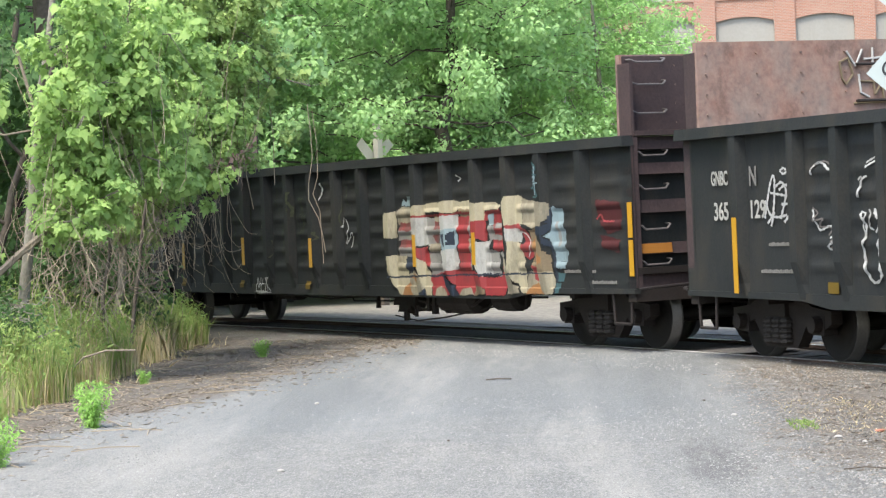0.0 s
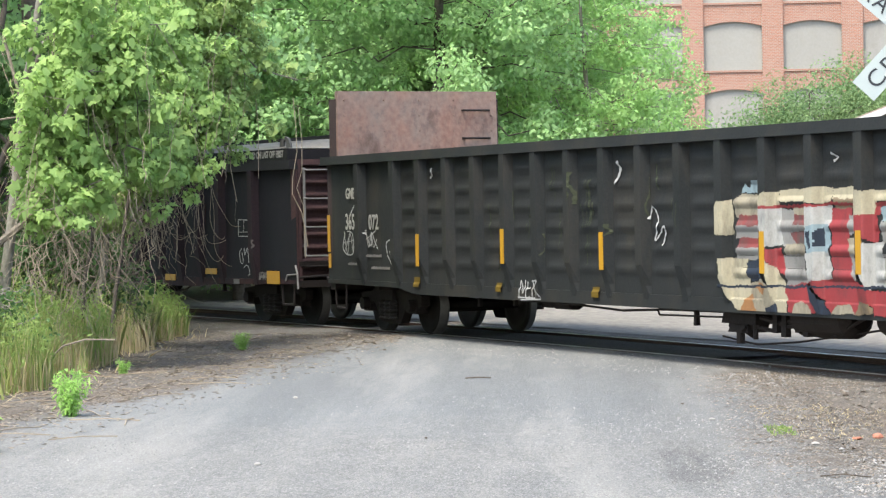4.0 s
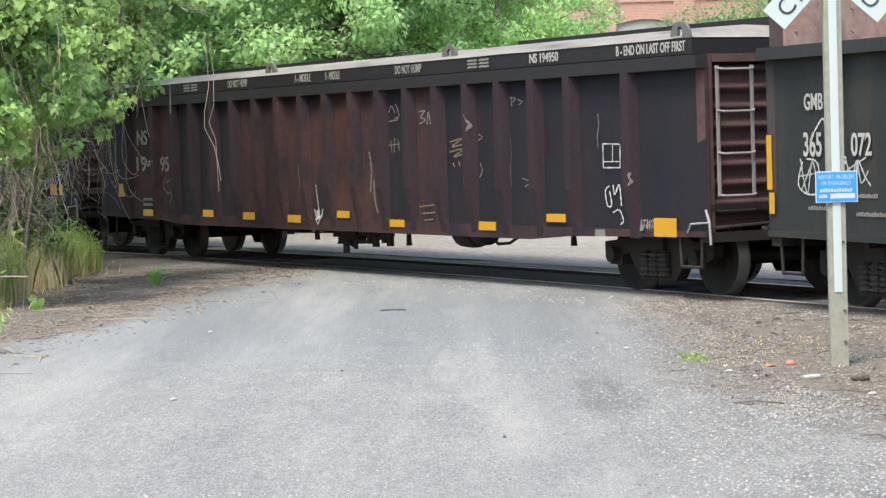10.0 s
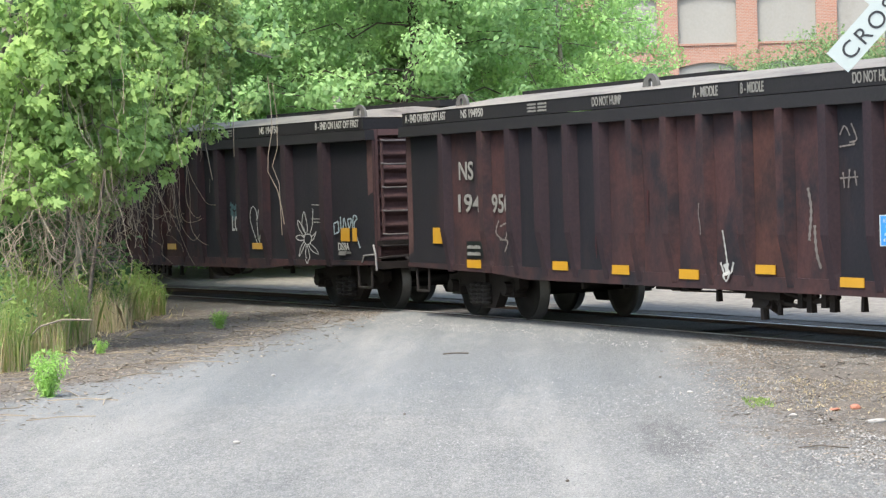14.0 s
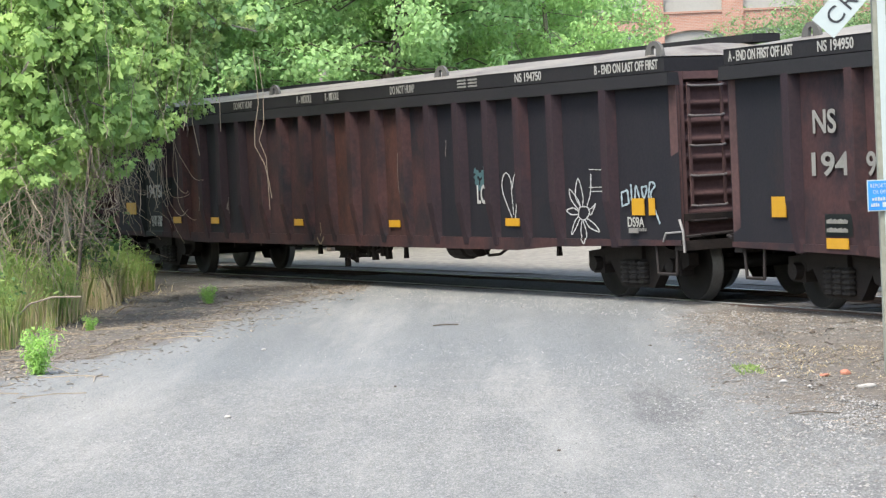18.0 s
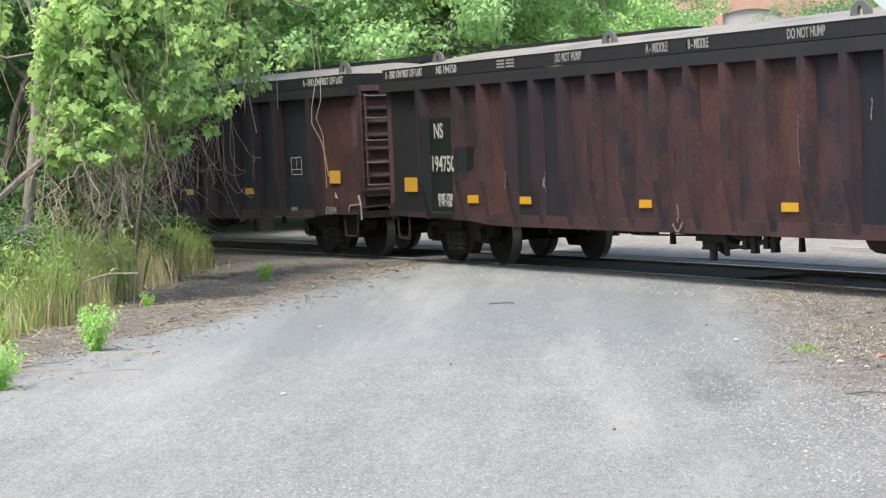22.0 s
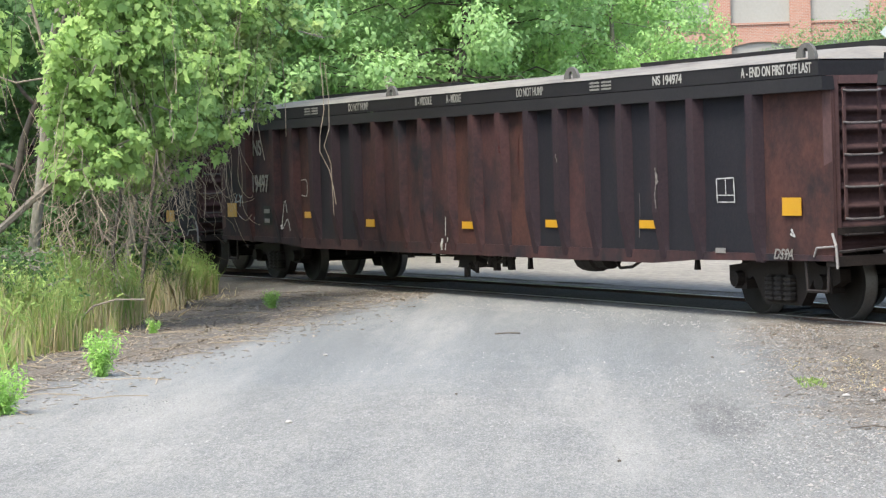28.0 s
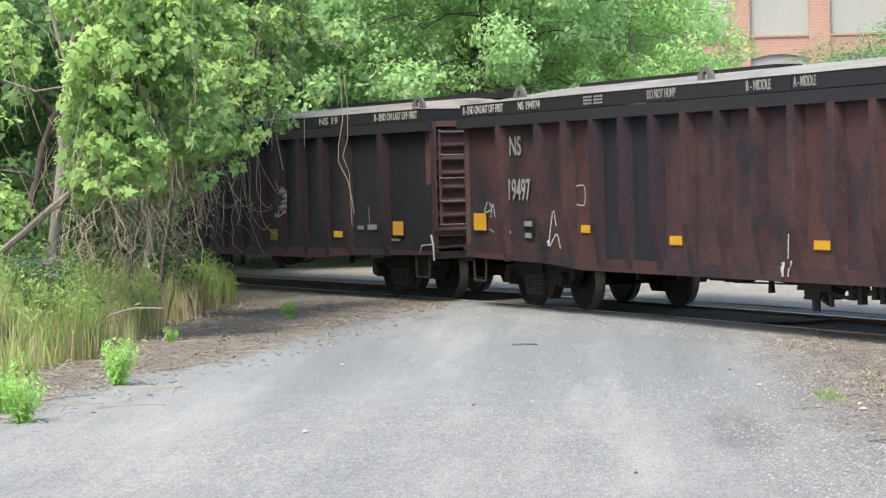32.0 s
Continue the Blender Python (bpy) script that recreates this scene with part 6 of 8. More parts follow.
def mill(y, x_first, bays, floors):
    """Brick mill wall: pilasters, arched bays closed with white panels, spandrels between storeys."""
    pier, bay, storey, sill0 = 1.02, 2.85, 3.3, 1.76
    pitch = pier + bay
    b = thing("brick_building", "red brick mill with arched bays closed in white", "building", at=pose(x_first, y, 0))
    width, top = bays * pitch + pier, sill0 + floors * storey + 0.8
    w = Geo()
    w.box(0, width, 0.35, 14, -0.1, top)
    part("wall", w, BRICK, b)
    r = Geo()
    r.box(-0.3, width + 0.3, -0.3, 14.3, top, top + 0.35)
    part("roof", r, ROOF_METAL, b)
    pm = Geo()
    pm.box(0, pier, 0, 0.36, -0.1, top)
    pm = pm.mesh("pilaster", BRICK)
    for i in range(bays + 1):
        part("pilaster", pm, None, b, "", pose(i * pitch, 0, 0))
    n = 8
    arch = [(bay * k / n, 2.37 - 0.22 * (1 - math.sin(math.pi * k / n))) for k in range(n + 1)]
    sp = Geo()
    sp.slab([(0, storey), (0, 2.15)] + arch[1:-1] + [(bay, 2.15), (bay, storey)], 0.10, 0.36)
    sp = sp.mesh("spandrel", BRICK)
    pn = Geo()
    pn.box(0.0, bay, 0.24, 0.34, 0.0, 2.40)
    pn = pn.mesh("window_panel", PANEL)
    sl = Geo()
    sl.box(0, bay, 0.04, 0.36, -0.10, 0.0)
    sl = sl.mesh("sill", BRICK)
    for i in range(bays):
        for f in range(floors):
            m = pose(pier + i * pitch, 0, sill0 + f * storey)
            part("spandrel", sp, None, b, "", m)
            win = part("window_panel", pn, None, b, "white painted infill panel", m)
            part("sill", sl, None, b, "", m)
        lo = Geo()
        lo.box(0, bay, 0.10, 0.36, -0.1, sill0 - 0.1)
        part("plinth", lo, BRICK, b, "", pose(pier + i * pitch, 0, 0))
    return b


mill(120.0, 7.61 - 1.02 - 3 * 3.87, 9, 4)


def gable_shed():
    s = thing("shed", "tan-sided shed with white-trimmed gable roof", "shed", at=pose(7.3, 68.0, -0.27))
    half, eave, rise = 9.0, 3.75, 3.3
    w = Geo()
    w.slab([(0, 0.1), (2 * half, 0.1), (2 * half, eave), (half, eave + rise), (0, eave)], 0, 12)
    part("wall", w, TAN_WALL, s)
    for sd in (0, 1):
        r = Geo()
        xa, xb = (-0.4, half) if sd == 0 else (2 * half + 0.4, half)
        za, zb = eave - 0.15 + 0.1, eave + rise + 0.06
        r.slab([(xa, za), (xb, zb), (xb, zb + 0.10), (xa, za + 0.10)], -0.35, 12.35)
        rf = part("roof", r, ROOF_METAL, s)
        t = Geo()
        t.slab([(xa, za - 0.04), (xb, zb - 0.04), (xb, zb + 0.14), (xa, za + 0.14)], -0.42, -0.352)
        part("trim", t, WHITE_TRIM, rf, "white barge board")
    return s


gable_shed()


def crossbuck(name, label, x, y, turn, height, centre, full):
    """Square wooden post with two crossed blades; full: with lettering and the small blue sign."""
    s = thing(name, label, "crossing sign", "railroad crossing signs", at=pose(x, y, -0.06, 0, 0, turn))
    p = Geo()
    p.box(-0.07, 0.07, -0.07, 0.07, -0.3 if full else 1.3, height, 0.0)
    if not full:
        foot = Geo()
        foot.box(-0.071, 0.071, -0.071, 0.071, -0.3, 1.298)
        part("post_foot", foot, DARK_BARK, s, "dark weathered lower post")
    post = part("post", p, POST_WOOD if full else OLD_POST, s, "weathered square wooden post")
    if full:
        st = Geo()
        st.box(-0.032, 0.032, -0.078, -0.0705, 0.60, height - 0.05)
        part("reflective_strip", st, SIGN_WHITE, post, "white reflective strip")
    slope, tilt = (44.5, 2.5) if full else (45, 0)
    for k, (ang, words) in enumerate(((tilt - slope, "RAIL ROAD"), (tilt + slope, "CROSSING"))):
        b = Geo()
        b.box(-0.63, 0.63, -0.002, 0.002, -0.1145, 0.1145)
        m = pose(-0.037 if full else 0, -0.088 - 0.008 * k, centre) @ pose(0, 0, 0, 0, -ang, 0)
        blade = part("blade", b, SIGN_WHITE if full else OLD_POST, s, "white crossbuck blade", m)
        if full:
            t = lettering("lettering", words, 0.138, SIGN_BLACK, blade, None, 1.0, 0.001, 0.0, 1.25)
            xs = [v.co.x for v in t.data.vertices]
            wide = max(xs) - min(xs)
            t.data.transform(Matrix.Translation((-0.545 if k else -0.53, -0.0045, -0.07)) @ Matrix.Diagonal(((1.09 if k else 1.06) / wide, 1, 1, 1)) @ Matrix.Translation((-min(xs), 0, 0)))
    bolt = Geo()
    bolt.rod((-0.03, -0.115, centre - 0.1), (-0.03, -0.07, centre - 0.1), 0.016, 8)
    part("bolt", bolt, BOLT, s)
    return s


front = crossbuck("crossing_sign", "white crossbuck sign on a weathered square post", 2.972, 19.68, -3, 3.22, 3.25, True)
plate = Geo()
plate.box(-0.168, 0.168, -0.003, 0.003, -0.125, 0.125)
blue = part("notice", plate, SIGN_WHITE, front, "small blue emergency notice", pose(0.0, -0.092, 1.445))
face = Geo()
face.box(-0.160, 0.160, -0.0055, -0.0035, -0.117, 0.117)
part("notice_face", face, SIGN_BLUE, blue)
for words, z, w in (("REPORT PROBLEM", 0.062, 0.28), ("OR EMERGENCY", 0.012, 0.24)):
    t = lettering("lettering", words, 0.034, SIGN_WHITE, blue, None, 1.0, 0.0008, 0.0, 1.1)
    xs = [v.co.x for v in t.data.vertices]
    t.data.transform(Matrix.Translation((-w / 2, -0.0065, z)) @ Matrix.Diagonal((w / (max(xs) - min(xs)), 1, 1, 1)) @ Matrix.Translation((-min(xs), 0, 0)))
for z, x, w, n in ((-0.042, -0.13, 0.26, 12), (-0.088, -0.14, 0.07, 4)):
    g = Geo()
    bars(g, x, z, w, 0.030, n, -0.0065, 0.3)
    tagged(part("notice_bars", g, SIGN_WHITE, blue), kind="stuff")
g = Geo()
g.box(-0.05, 0.145, -0.0065, -0.0058, -0.094, -0.054)
part("notice_label", g, SIGN_WHITE, blue, "white strip with a worn number")
for z in (0.45, 0.20, 1.0):
    g = Geo()
    g.rod((0.045, -0.085, z), (0.045, -0.06, z), 0.013, 8)
    part("bolt", g, DARK_BARK, front)
crossbuck("crossing_sign", "back of a white crossbuck sign across the track", -3.89, 51.0, 228, 3.88, 3.02, False)


def lump(name, label, x, y, size, material, seed, category):
    rng = np.random.default_rng(seed)
    bm = bmesh.new()
    bmesh.ops.create_icosphere(bm, subdivisions=2, radius=1.0)
    for v in bm.verts:
        k = 1 + 0.22 * noise.noise(v.co * 1.7 + Vector((seed, 0, 0)))
        v.co = Vector((v.co.x * size[0] * k, v.co.y * size[1] * k, v.co.z * size[2] * k))
    me = bpy.data.meshes.new(name)
    bm.to_mesh(me)
    bm.free()
    me.materials.append(material)
    ob = new(name, me)
    ob.matrix_basis = pose(x, y, top_height(x, y) + size[2] * 0.6, 0, 0, float(rng.uniform(0, 180)))
    return tagged(ob, label, category, "rubble at the verge")


TERRACOTTA = plain("broken_brick_red", (0.3276, 0.1326, 0.0858), 0.9)
PALE_STONE = plain("pale_rubble", (0.3217, 0.31, 0.2925), 0.9, 0, 0.3)
DARK_STONE = plain("dark_rubble", (0.0858, 0.0702, 0.0585), 0.9, 0, 0.4)
lump("brick_fragment", "broken red brick in the litter", 2.61, 19.9, (0.06, 0.045, 0.03), TERRACOTTA, 1, "brick")
lump("brick_fragment", "pale red brick shard in the litter", 2.42, 19.75, (0.07, 0.03, 0.015), TERRACOTTA, 2, "brick")
lump("stone", "long white stone on the verge", 2.62, 18.75, (0.085, 0.03, 0.02), PALE_STONE, 3, "stone")
lump("stone", "dark clod beside the post", 2.95, 18.5, (0.07, 0.05, 0.035), DARK_STONE, 4, "stone")
lump("stone", "dark clod on the verge", 3.35, 18.4, (0.07, 0.05, 0.035), DARK_STONE, 5, "stone")
rr = random.Random(9)
for i in range(22):
    x, y = rr.uniform(1.9, 6.5), rr.uniform(14.5, 25)
    if track_offset(x, y) < -1.9 and math.hypot(x - 2.99, y - 19.7) > 0.3:
        k = rr.uniform(0.012, 0.028)
        lump("stone", "loose stone on the littered verge", x, y, (k * 1.3, k, k * 0.6), PALE_STONE if i % 3 else DARK_STONE, 20 + i, "stone")
for i, (x, y) in enumerate(((1.36, 21.2), (-1.05, 19.9), (-2.2, 18.0), (0.2, 15.2), (-2.6, 24.5), (1.2, 23.0))):
    lump("stone", "small stone lying on the asphalt", x, y, (0.030, 0.022, 0.014) if i % 2 == 0 else (0.016, 0.012, 0.008), PALE_STONE if i % 2 == 0 else DARK_STONE, 80 + i, "stone")
g = Geo()
g.tube([(-0.97, 26.8, 0.002), (-0.83, 26.82, 0.008), (-0.69, 26.8, 0.002)], 0.008, 5)
thing("stick", "dark stick lying on the asphalt", "stick", geo=g, material=DARK_BARK)
g = Geo()
g.box(-0.6, 0.6, -0.025, 0.025, 0.0, 0.025)
thing("board", "pale weathered board on the gravel", "board", geo=g, material=PALE_STONE, at=pose(4.0, 35.2, 0.0, 0, 0, -62))


# ---- paint and lettering on the cars ----
def skin(posts, knee, rows, x, z):
    """How far the side stands out of its plates' plane at x, z."""
    d = 0.0
    edges = sorted([-HALF] + posts + [HALF])
    for p in posts:
        wide = 0.125
        if abs(x - p) < wide:
            k = min(1.0, (wide - abs(x - p)) / 0.05)
            d = max(d, 0.12 * k * (1.0 if z > knee else max(0.2, 1 - 0.65 * (knee - z) / 0.36)))
    if rows:
        for a, b in zip(edges, edges[1:]):
            if a < x < b and b - a < 1.2 and 0.10 < (z - 0.76) / 1.82 < 0.93:
                bay = math.sin(math.pi * min(1, max(0, ((x - a) / (b - a) - 0.12) / 0.76)))
                d = max(d, 0.030 * max(0.0, math.sin((z - 0.76) / 1.82 * rows * 2 * math.pi)) ** 1.2 * min(1.0, 1.6 * bay))
    return d


def drape(car, x, z, lift=0.008):
    gon = car.name.startswith("gondola")
    # the side sill stands a little proud of the plates
    sill = 0.024 if z < (0.805 if gon else 0.765) else 0.0
    return (x, -FACE - lift - max(sill, skin(GON_POSTS if gon else TUB_POSTS, 1.05 if gon else 1.12, ROWS_PRESSED if gon else 0, x, z)), z)


def draped_grid(car, x0, x1, z0, z1, nx, nz, lift):
    g = Geo()
    g.v = [drape(car, x0 + (x1 - x0) * i / nx, z0 + (z1 - z0) * j / nz, lift) for j in range(nz + 1) for i in range(nx + 1)]
    n = nx + 1
    g.f = [(j * n + i, j * n + i + 1, (j + 1) * n + i + 1, (j + 1) * n + i) for j in range(nz) for i in range(nx)]
    return g


def decal(car, name, material, x0, x1, z0, z1):
    """A reflector plate or paint block laid on the side."""
    if name == "paint_patch":
        lift = 0.006
    else:
        lift = 0.030
    if car.name.startswith("gondola") and z1 - z0 > 0.3:
        # tall reflectors sit flat on the face of a side post
        x = min(GON_POSTS + [-HALF + 0.06, HALF - 0.06], key=lambda p: abs(p - (x0 + x1) / 2))
        g = Geo()
        deep = 0.12 if x in GON_POSTS else 0.012
        g.box(x - 0.05, x + 0.05, -FACE - deep - 0.008, -FACE - deep, z0, z1)
        part(name, g, material, car, "yellow reflective plate")
        return
    if name != "paint_patch" and not car.name.startswith("gondola"):
        # small plates are fixed between the posts
        for q in TUB_POSTS:
            if x0 < q + 0.13 and x1 > q - 0.13:
                slide = q + 0.135 - x0 if (x0 + x1) / 2 > q else q - 0.135 - x1
                x0, x1 = x0 + slide, x1 + slide
                break
        g = Geo()
        g.box(x0, x1, -FACE - 0.034, -FACE - 0.022, z0, z1, 0.002)
        part(name, g, material, car, "yellow reflective plate" if material is YELLOW else "")
        return
    g = draped_grid(car, x0, x1, z0, z1, max(2, int((x1 - x0) / 0.012)), max(2, int((z1 - z0) / 0.03)), lift)
    part(name, g, material, car, "yellow reflective plate" if material is YELLOW else "")


def stencil(car, words, material, x0, x1, z0, z1, y=None):
    """Stencilled letters fitted between x0..x1 and z0..z1 on the side plates."""
    ob = tagged(lettering("stencil", words, 1.0, material, car, None, 1.0, 0.002, 0.025), kind="stuff")
    me = ob.data
    xs, zs = [v.co.x for v in me.vertices], [v.co.z for v in me.vertices]
    sx, sz = (x1 - x0) / (max(xs) - min(xs)), (z1 - z0) / (max(zs) - min(zs))
    me.transform(Matrix.Translation((x0, -FACE - 0.016 if y is None else y, z0)) @ Matrix.Diagonal((sx, 1, sz, 1)) @ Matrix.Translation((-min(xs), 0, -min(zs))))
    if y is None:
        # cut the letters finely, so that they follow posts and plates
        bm = bmesh.new()
        bm.from_mesh(me)
        bmesh.ops.triangulate(bm, faces=bm.faces)
        for _ in range(3):
            bmesh.ops.subdivide_edges(bm, edges=[e for e in bm.edges if abs(e.verts[0].co.x - e.verts[1].co.x) > 0.035], cuts=1)
            bmesh.ops.triangulate(bm, faces=bm.faces)
        bm.to_mesh(me)
        bm.free()
        for v in me.vertices:
            v.co.y += 0.016 - 0.022 + drape(car, v.co.x, v.co.z, 0.0)[1] + FACE


def scrawl(car, material, width, pts):
    """A sprayed line: a narrow band that follows the side's relief."""
    g, fine = Geo(), []
    n = len(pts)
    for i in range(n - 1):
        p0, p1, p2, p3 = (np.array(pts[max(0, min(n - 1, k))], float) for k in (i - 1, i, i + 1, i + 2))
        steps = max(2, int(np.linalg.norm(p2 - p1) / 0.02))
        for k in range(steps):
            t = k / steps
            fine.append(0.5 * (2 * p1 + (p2 - p0) * t + (2 * p0 - 5 * p1 + 4 * p2 - p3) * t * t + (3 * p1 - p0 - 3 * p2 + p3) * t ** 3))
    if n == 5 and pts[0] == pts[4]:
        fine = [np.array(pts[i], float) + (np.array(pts[i + 1], float) - np.array(pts[i], float)) * k / 6 for i in range(4) for k in range(6)]
    fine.append(np.array(pts[-1], float))
    for i, p in enumerate(fine):
        d = fine[min(i + 1, len(fine) - 1)] - fine[max(i - 1, 0)]
        d = d / max(1e-6, np.linalg.norm(d))
        # lines are seen foreshortened, so upright strokes are the wider ones
        w = width * (0.75 + 0.25 * math.sin(i * 1.7)) / 2
        nx, nz = -d[1] * w * 1.5, d[0] * w
        g.v += [drape(car, p[0] + nx, p[1] + nz, 0.020), drape(car, p[0] - nx, p[1] - nz, 0.020)]
    g.f = [(2 * i, 2 * i + 1, 2 * i + 3, 2 * i + 2) for i in range(len(fine) - 1)]
    part("spray_line", g, material, car)


# gondola A
stencil(CARS["A"], "GNBC", WHITE_MARK, -8.60, -8.20, 2.02, 2.19)
stencil(CARS["A"], "N", DULL_MARK, -7.68, -7.52, 2.00, 2.22)
stencil(CARS["A"], "365", WHITE_MARK, -8.56, -8.21, 1.62, 1.83)
stencil(CARS["A"], "129", WHITE_MARK, -7.67, -7.33, 1.63, 1.84)
decal(CARS["A"], "reflector", YELLOW, -8.11, -7.84, 0.79, 1.65)
scrawl(CARS["A"], WHITE_SPRAY, 0.030, [(-6.98, 2.15), (-6.90, 2.18), (-6.81, 2.14), (-6.91, 2.11), (-6.98, 2.15)])
scrawl(CARS["A"], WHITE_SPRAY, 0.030, [(-6.28, 2.08), (-6.24, 2.17), (-6.09, 2.21), (-5.87, 2.12)])
scrawl(CARS["A"], WHITE_SPRAY, 0.030, [(-6.30, 1.71), (-6.22, 1.58), (-6.15, 1.49), (-5.94, 1.53), (-5.80, 1.48), (-5.95, 1.40)])
scrawl(CARS["A"], WHITE_SPRAY, 0.030, [(-5.98, 1.30), (-5.86, 1.36), (-5.82, 1.28), (-5.98, 1.29)])
scrawl(CARS["A"], WHITE_SPRAY, 0.035, [(-5.30, 1.66), (-5.21, 1.52), (-5.27, 1.29), (-5.23, 1.06), (-5.10, 0.94), (-4.96, 1.00), (-4.98, 1.29), (-4.92, 1.52), (-5.04, 1.70)])
scrawl(CARS["A"], WHITE_SPRAY, 0.030, [(-5.34, 1.82), (-5.28, 1.99), (-5.17, 2.04)])
scrawl(CARS["A"], WHITE_SPRAY, 0.030, [(-5.15, 2.13), (-4.98, 2.19), (-4.84, 2.23)])
decal(CARS["A"], "reflector", DULL_YELLOW, -6.02, -5.80, 0.81, 0.93)
# gondola B
stencil(CARS["B"], "GMB", WHITE_MARK, -8.53, -8.17, 2.04, 2.21)
stencil(CARS["B"], "365", WHITE_MARK, -8.56, -8.21, 1.57, 1.82)
stencil(CARS["B"], "072", WHITE_MARK, -7.66, -7.29, 1.57, 1.80)
decal(CARS["B"], "reflector", YELLOW, -5.66, -5.48, 1.05, 1.51)
decal(CARS["B"], "reflector", YELLOW, -3.00, -2.81, 1.12, 1.58)
decal(CARS["B"], "reflector", YELLOW, -0.23, -0.05, 1.08, 1.54)
decal(CARS["B"], "reflector", DULL_YELLOW, -6.00, -5.80, 0.75, 0.89)
decal(CARS["B"], "reflector", DULL_YELLOW, -3.29, -3.13, 0.74, 0.86)
decal(CARS["B"], "reflector", DULL_YELLOW, -0.58, -0.40, 0.73, 0.86)
scrawl(CARS["B"], WHITE_SPRAY, 0.022, [(-8.59, 1.52), (-8.68, 1.29), (-8.50, 1.19), (-8.28, 1.23), (-8.30, 1.50), (-8.51, 1.55)])
scrawl(CARS["B"], WHITE_SPRAY, 0.022, [(-8.38, 1.79), (-8.19, 1.95), (-8.13, 1.85)])
scrawl(CARS["B"], WHITE_SPRAY, 0.022, [(-7.79, 1.53), (-7.59, 1.33), (-7.55, 1.53), (-7.42, 1.37), (-7.32, 1.28)])
scrawl(CARS["B"], WHITE_SPRAY, 0.024, [(-6.98, 1.22), (-7.01, 1.37), (-6.84, 1.41), (-6.88, 1.22), (-6.76, 1.02), (-6.98, 1.20)])
scrawl(CARS["B"], WHITE_SPRAY, 0.025, [(-2.64, 0.68), (-2.13, 0.68)])
scrawl(CARS["B"], WHITE_SPRAY, 0.035, [(-5.35, 2.44), (-5.30, 2.36), (-5.40, 2.30)])
scrawl(CARS["B"], WHITE_SPRAY, 0.045, [(0.12, 2.40), (0.16, 2.29), (0.04, 2.13)])
scrawl(CARS["B"], WHITE_SPRAY, 0.025, [(0.86, 1.69), (0.95, 1.84), (1.07, 1.66), (0.98, 1.44), (1.24, 1.61), (1.17, 1.38)])
decal(CARS["B"], "reflector", YELLOW, -9.26, -9.15, 0.98, 1.20)
decal(CARS["B"], "reflector", YELLOW, -9.26, -9.15, 1.23, 1.80)
decal(CARS["B"], "reflector", YELLOW, 9.15, 9.26, 0.96, 1.41)
decal(CARS["B"], "reflector", YELLOW, 9.15, 9.26, 1.44, 1.88)
decal(CARS["B"], "reflector", YELLOW, 3.41, 3.55, 1.09, 1.55)
decal(CARS["B"], "reflector", YELLOW, 5.30, 5.42, 1.11, 1.56)
scrawl(CARS["B"], WHITE_SPRAY, 0.030, [(4.72, 2.37), (4.82, 2.32), (4.74, 2.28)])
scrawl(CARS["B"], RED, 0.030, [(8.47, 1.68), (8.58, 1.74), (8.66, 1.66), (8.92, 1.65)])
scrawl(CARS["A"], WHITE_SPRAY, 0.035, [(-7.36, 1.63), (-7.20, 2.03), (-7.11, 2.07), (-7.16, 1.71), (-7.30, 1.57)])
scrawl(CARS["A"], WHITE_SPRAY, 0.035, [(-7.08, 1.98), (-6.95, 2.02), (-6.86, 1.90), (-7.00, 1.62)])
scrawl(CARS["A"], WHITE_SPRAY, 0.035, [(-7.02, 1.94), (-6.83, 1.98), (-6.80, 1.70), (-6.92, 1.58)])
scrawl(CARS["A"], WHITE_SPRAY, 0.035, [(-7.21, 1.91), (-6.76, 1.86)])
scrawl(CARS["A"], WHITE_SPRAY, 0.035, [(-6.97, 1.78), (-6.73, 1.76), (-6.79, 1.56)])
scrawl(CARS["A"], WHITE_SPRAY, 0.035, [(-7.14, 1.70), (-7.22, 1.54)])
scrawl(CARS["A"], WHITE_SPRAY, 0.035, [(-7.34, 1.83), (-7.23, 1.67), (-7.06, 1.64), (-6.86, 1.66)])
scrawl(CARS["A"], PALE_SPRAY, 0.025, [(-5.30, 1.67), (-5.19, 1.64), (-5.27, 1.52), (-5.21, 1.41), (-5.27, 1.30), (-5.17, 1.00), (-5.04, 0.94), (-4.92, 1.04), (-4.94, 1.22), (-4.86, 1.33)])
scrawl(CARS["A"], PALE_SPRAY, 0.025, [(-5.15, 1.69), (-5.09, 1.63), (-5.15, 1.52), (-5.06, 1.48)])
scrawl(CARS["A"], PALE_SPRAY, 0.025, [(-5.05, 1.67), (-4.95, 1.58), (-5.03, 1.45)])
scrawl(CARS["A"], PALE_SPRAY, 0.025, [(-5.34, 2.00), (-5.27, 2.03), (-5.32, 1.83)])
scrawl(CARS["A"], PALE_SPRAY, 0.025, [(-5.15, 2.18), (-4.97, 2.23), (-4.86, 2.24)])
scrawl(CARS["A"], DULL_SPRAY, 0.025, [(-6.30, 1.73), (-6.19, 1.67), (-6.27, 1.59), (-6.04, 1.61), (-6.16, 1.53), (-5.90, 1.51), (-5.98, 1.43)])
scrawl(CARS["A"], DULL_SPRAY, 0.025, [(-5.97, 1.53), (-5.79, 1.45), (-5.91, 1.36), (-5.75, 1.30), (-5.96, 1.29)])
scrawl(CARS["A"], DULL_SPRAY, 0.025, [(-6.27, 2.14), (-6.15, 2.21), (-5.96, 2.21), (-5.81, 2.12)])
scrawl(CARS["B"], PALE_SPRAY, 0.020, [(-8.63, 1.55), (-8.51, 1.20), (-8.40, 1.52), (-8.28, 1.21)])
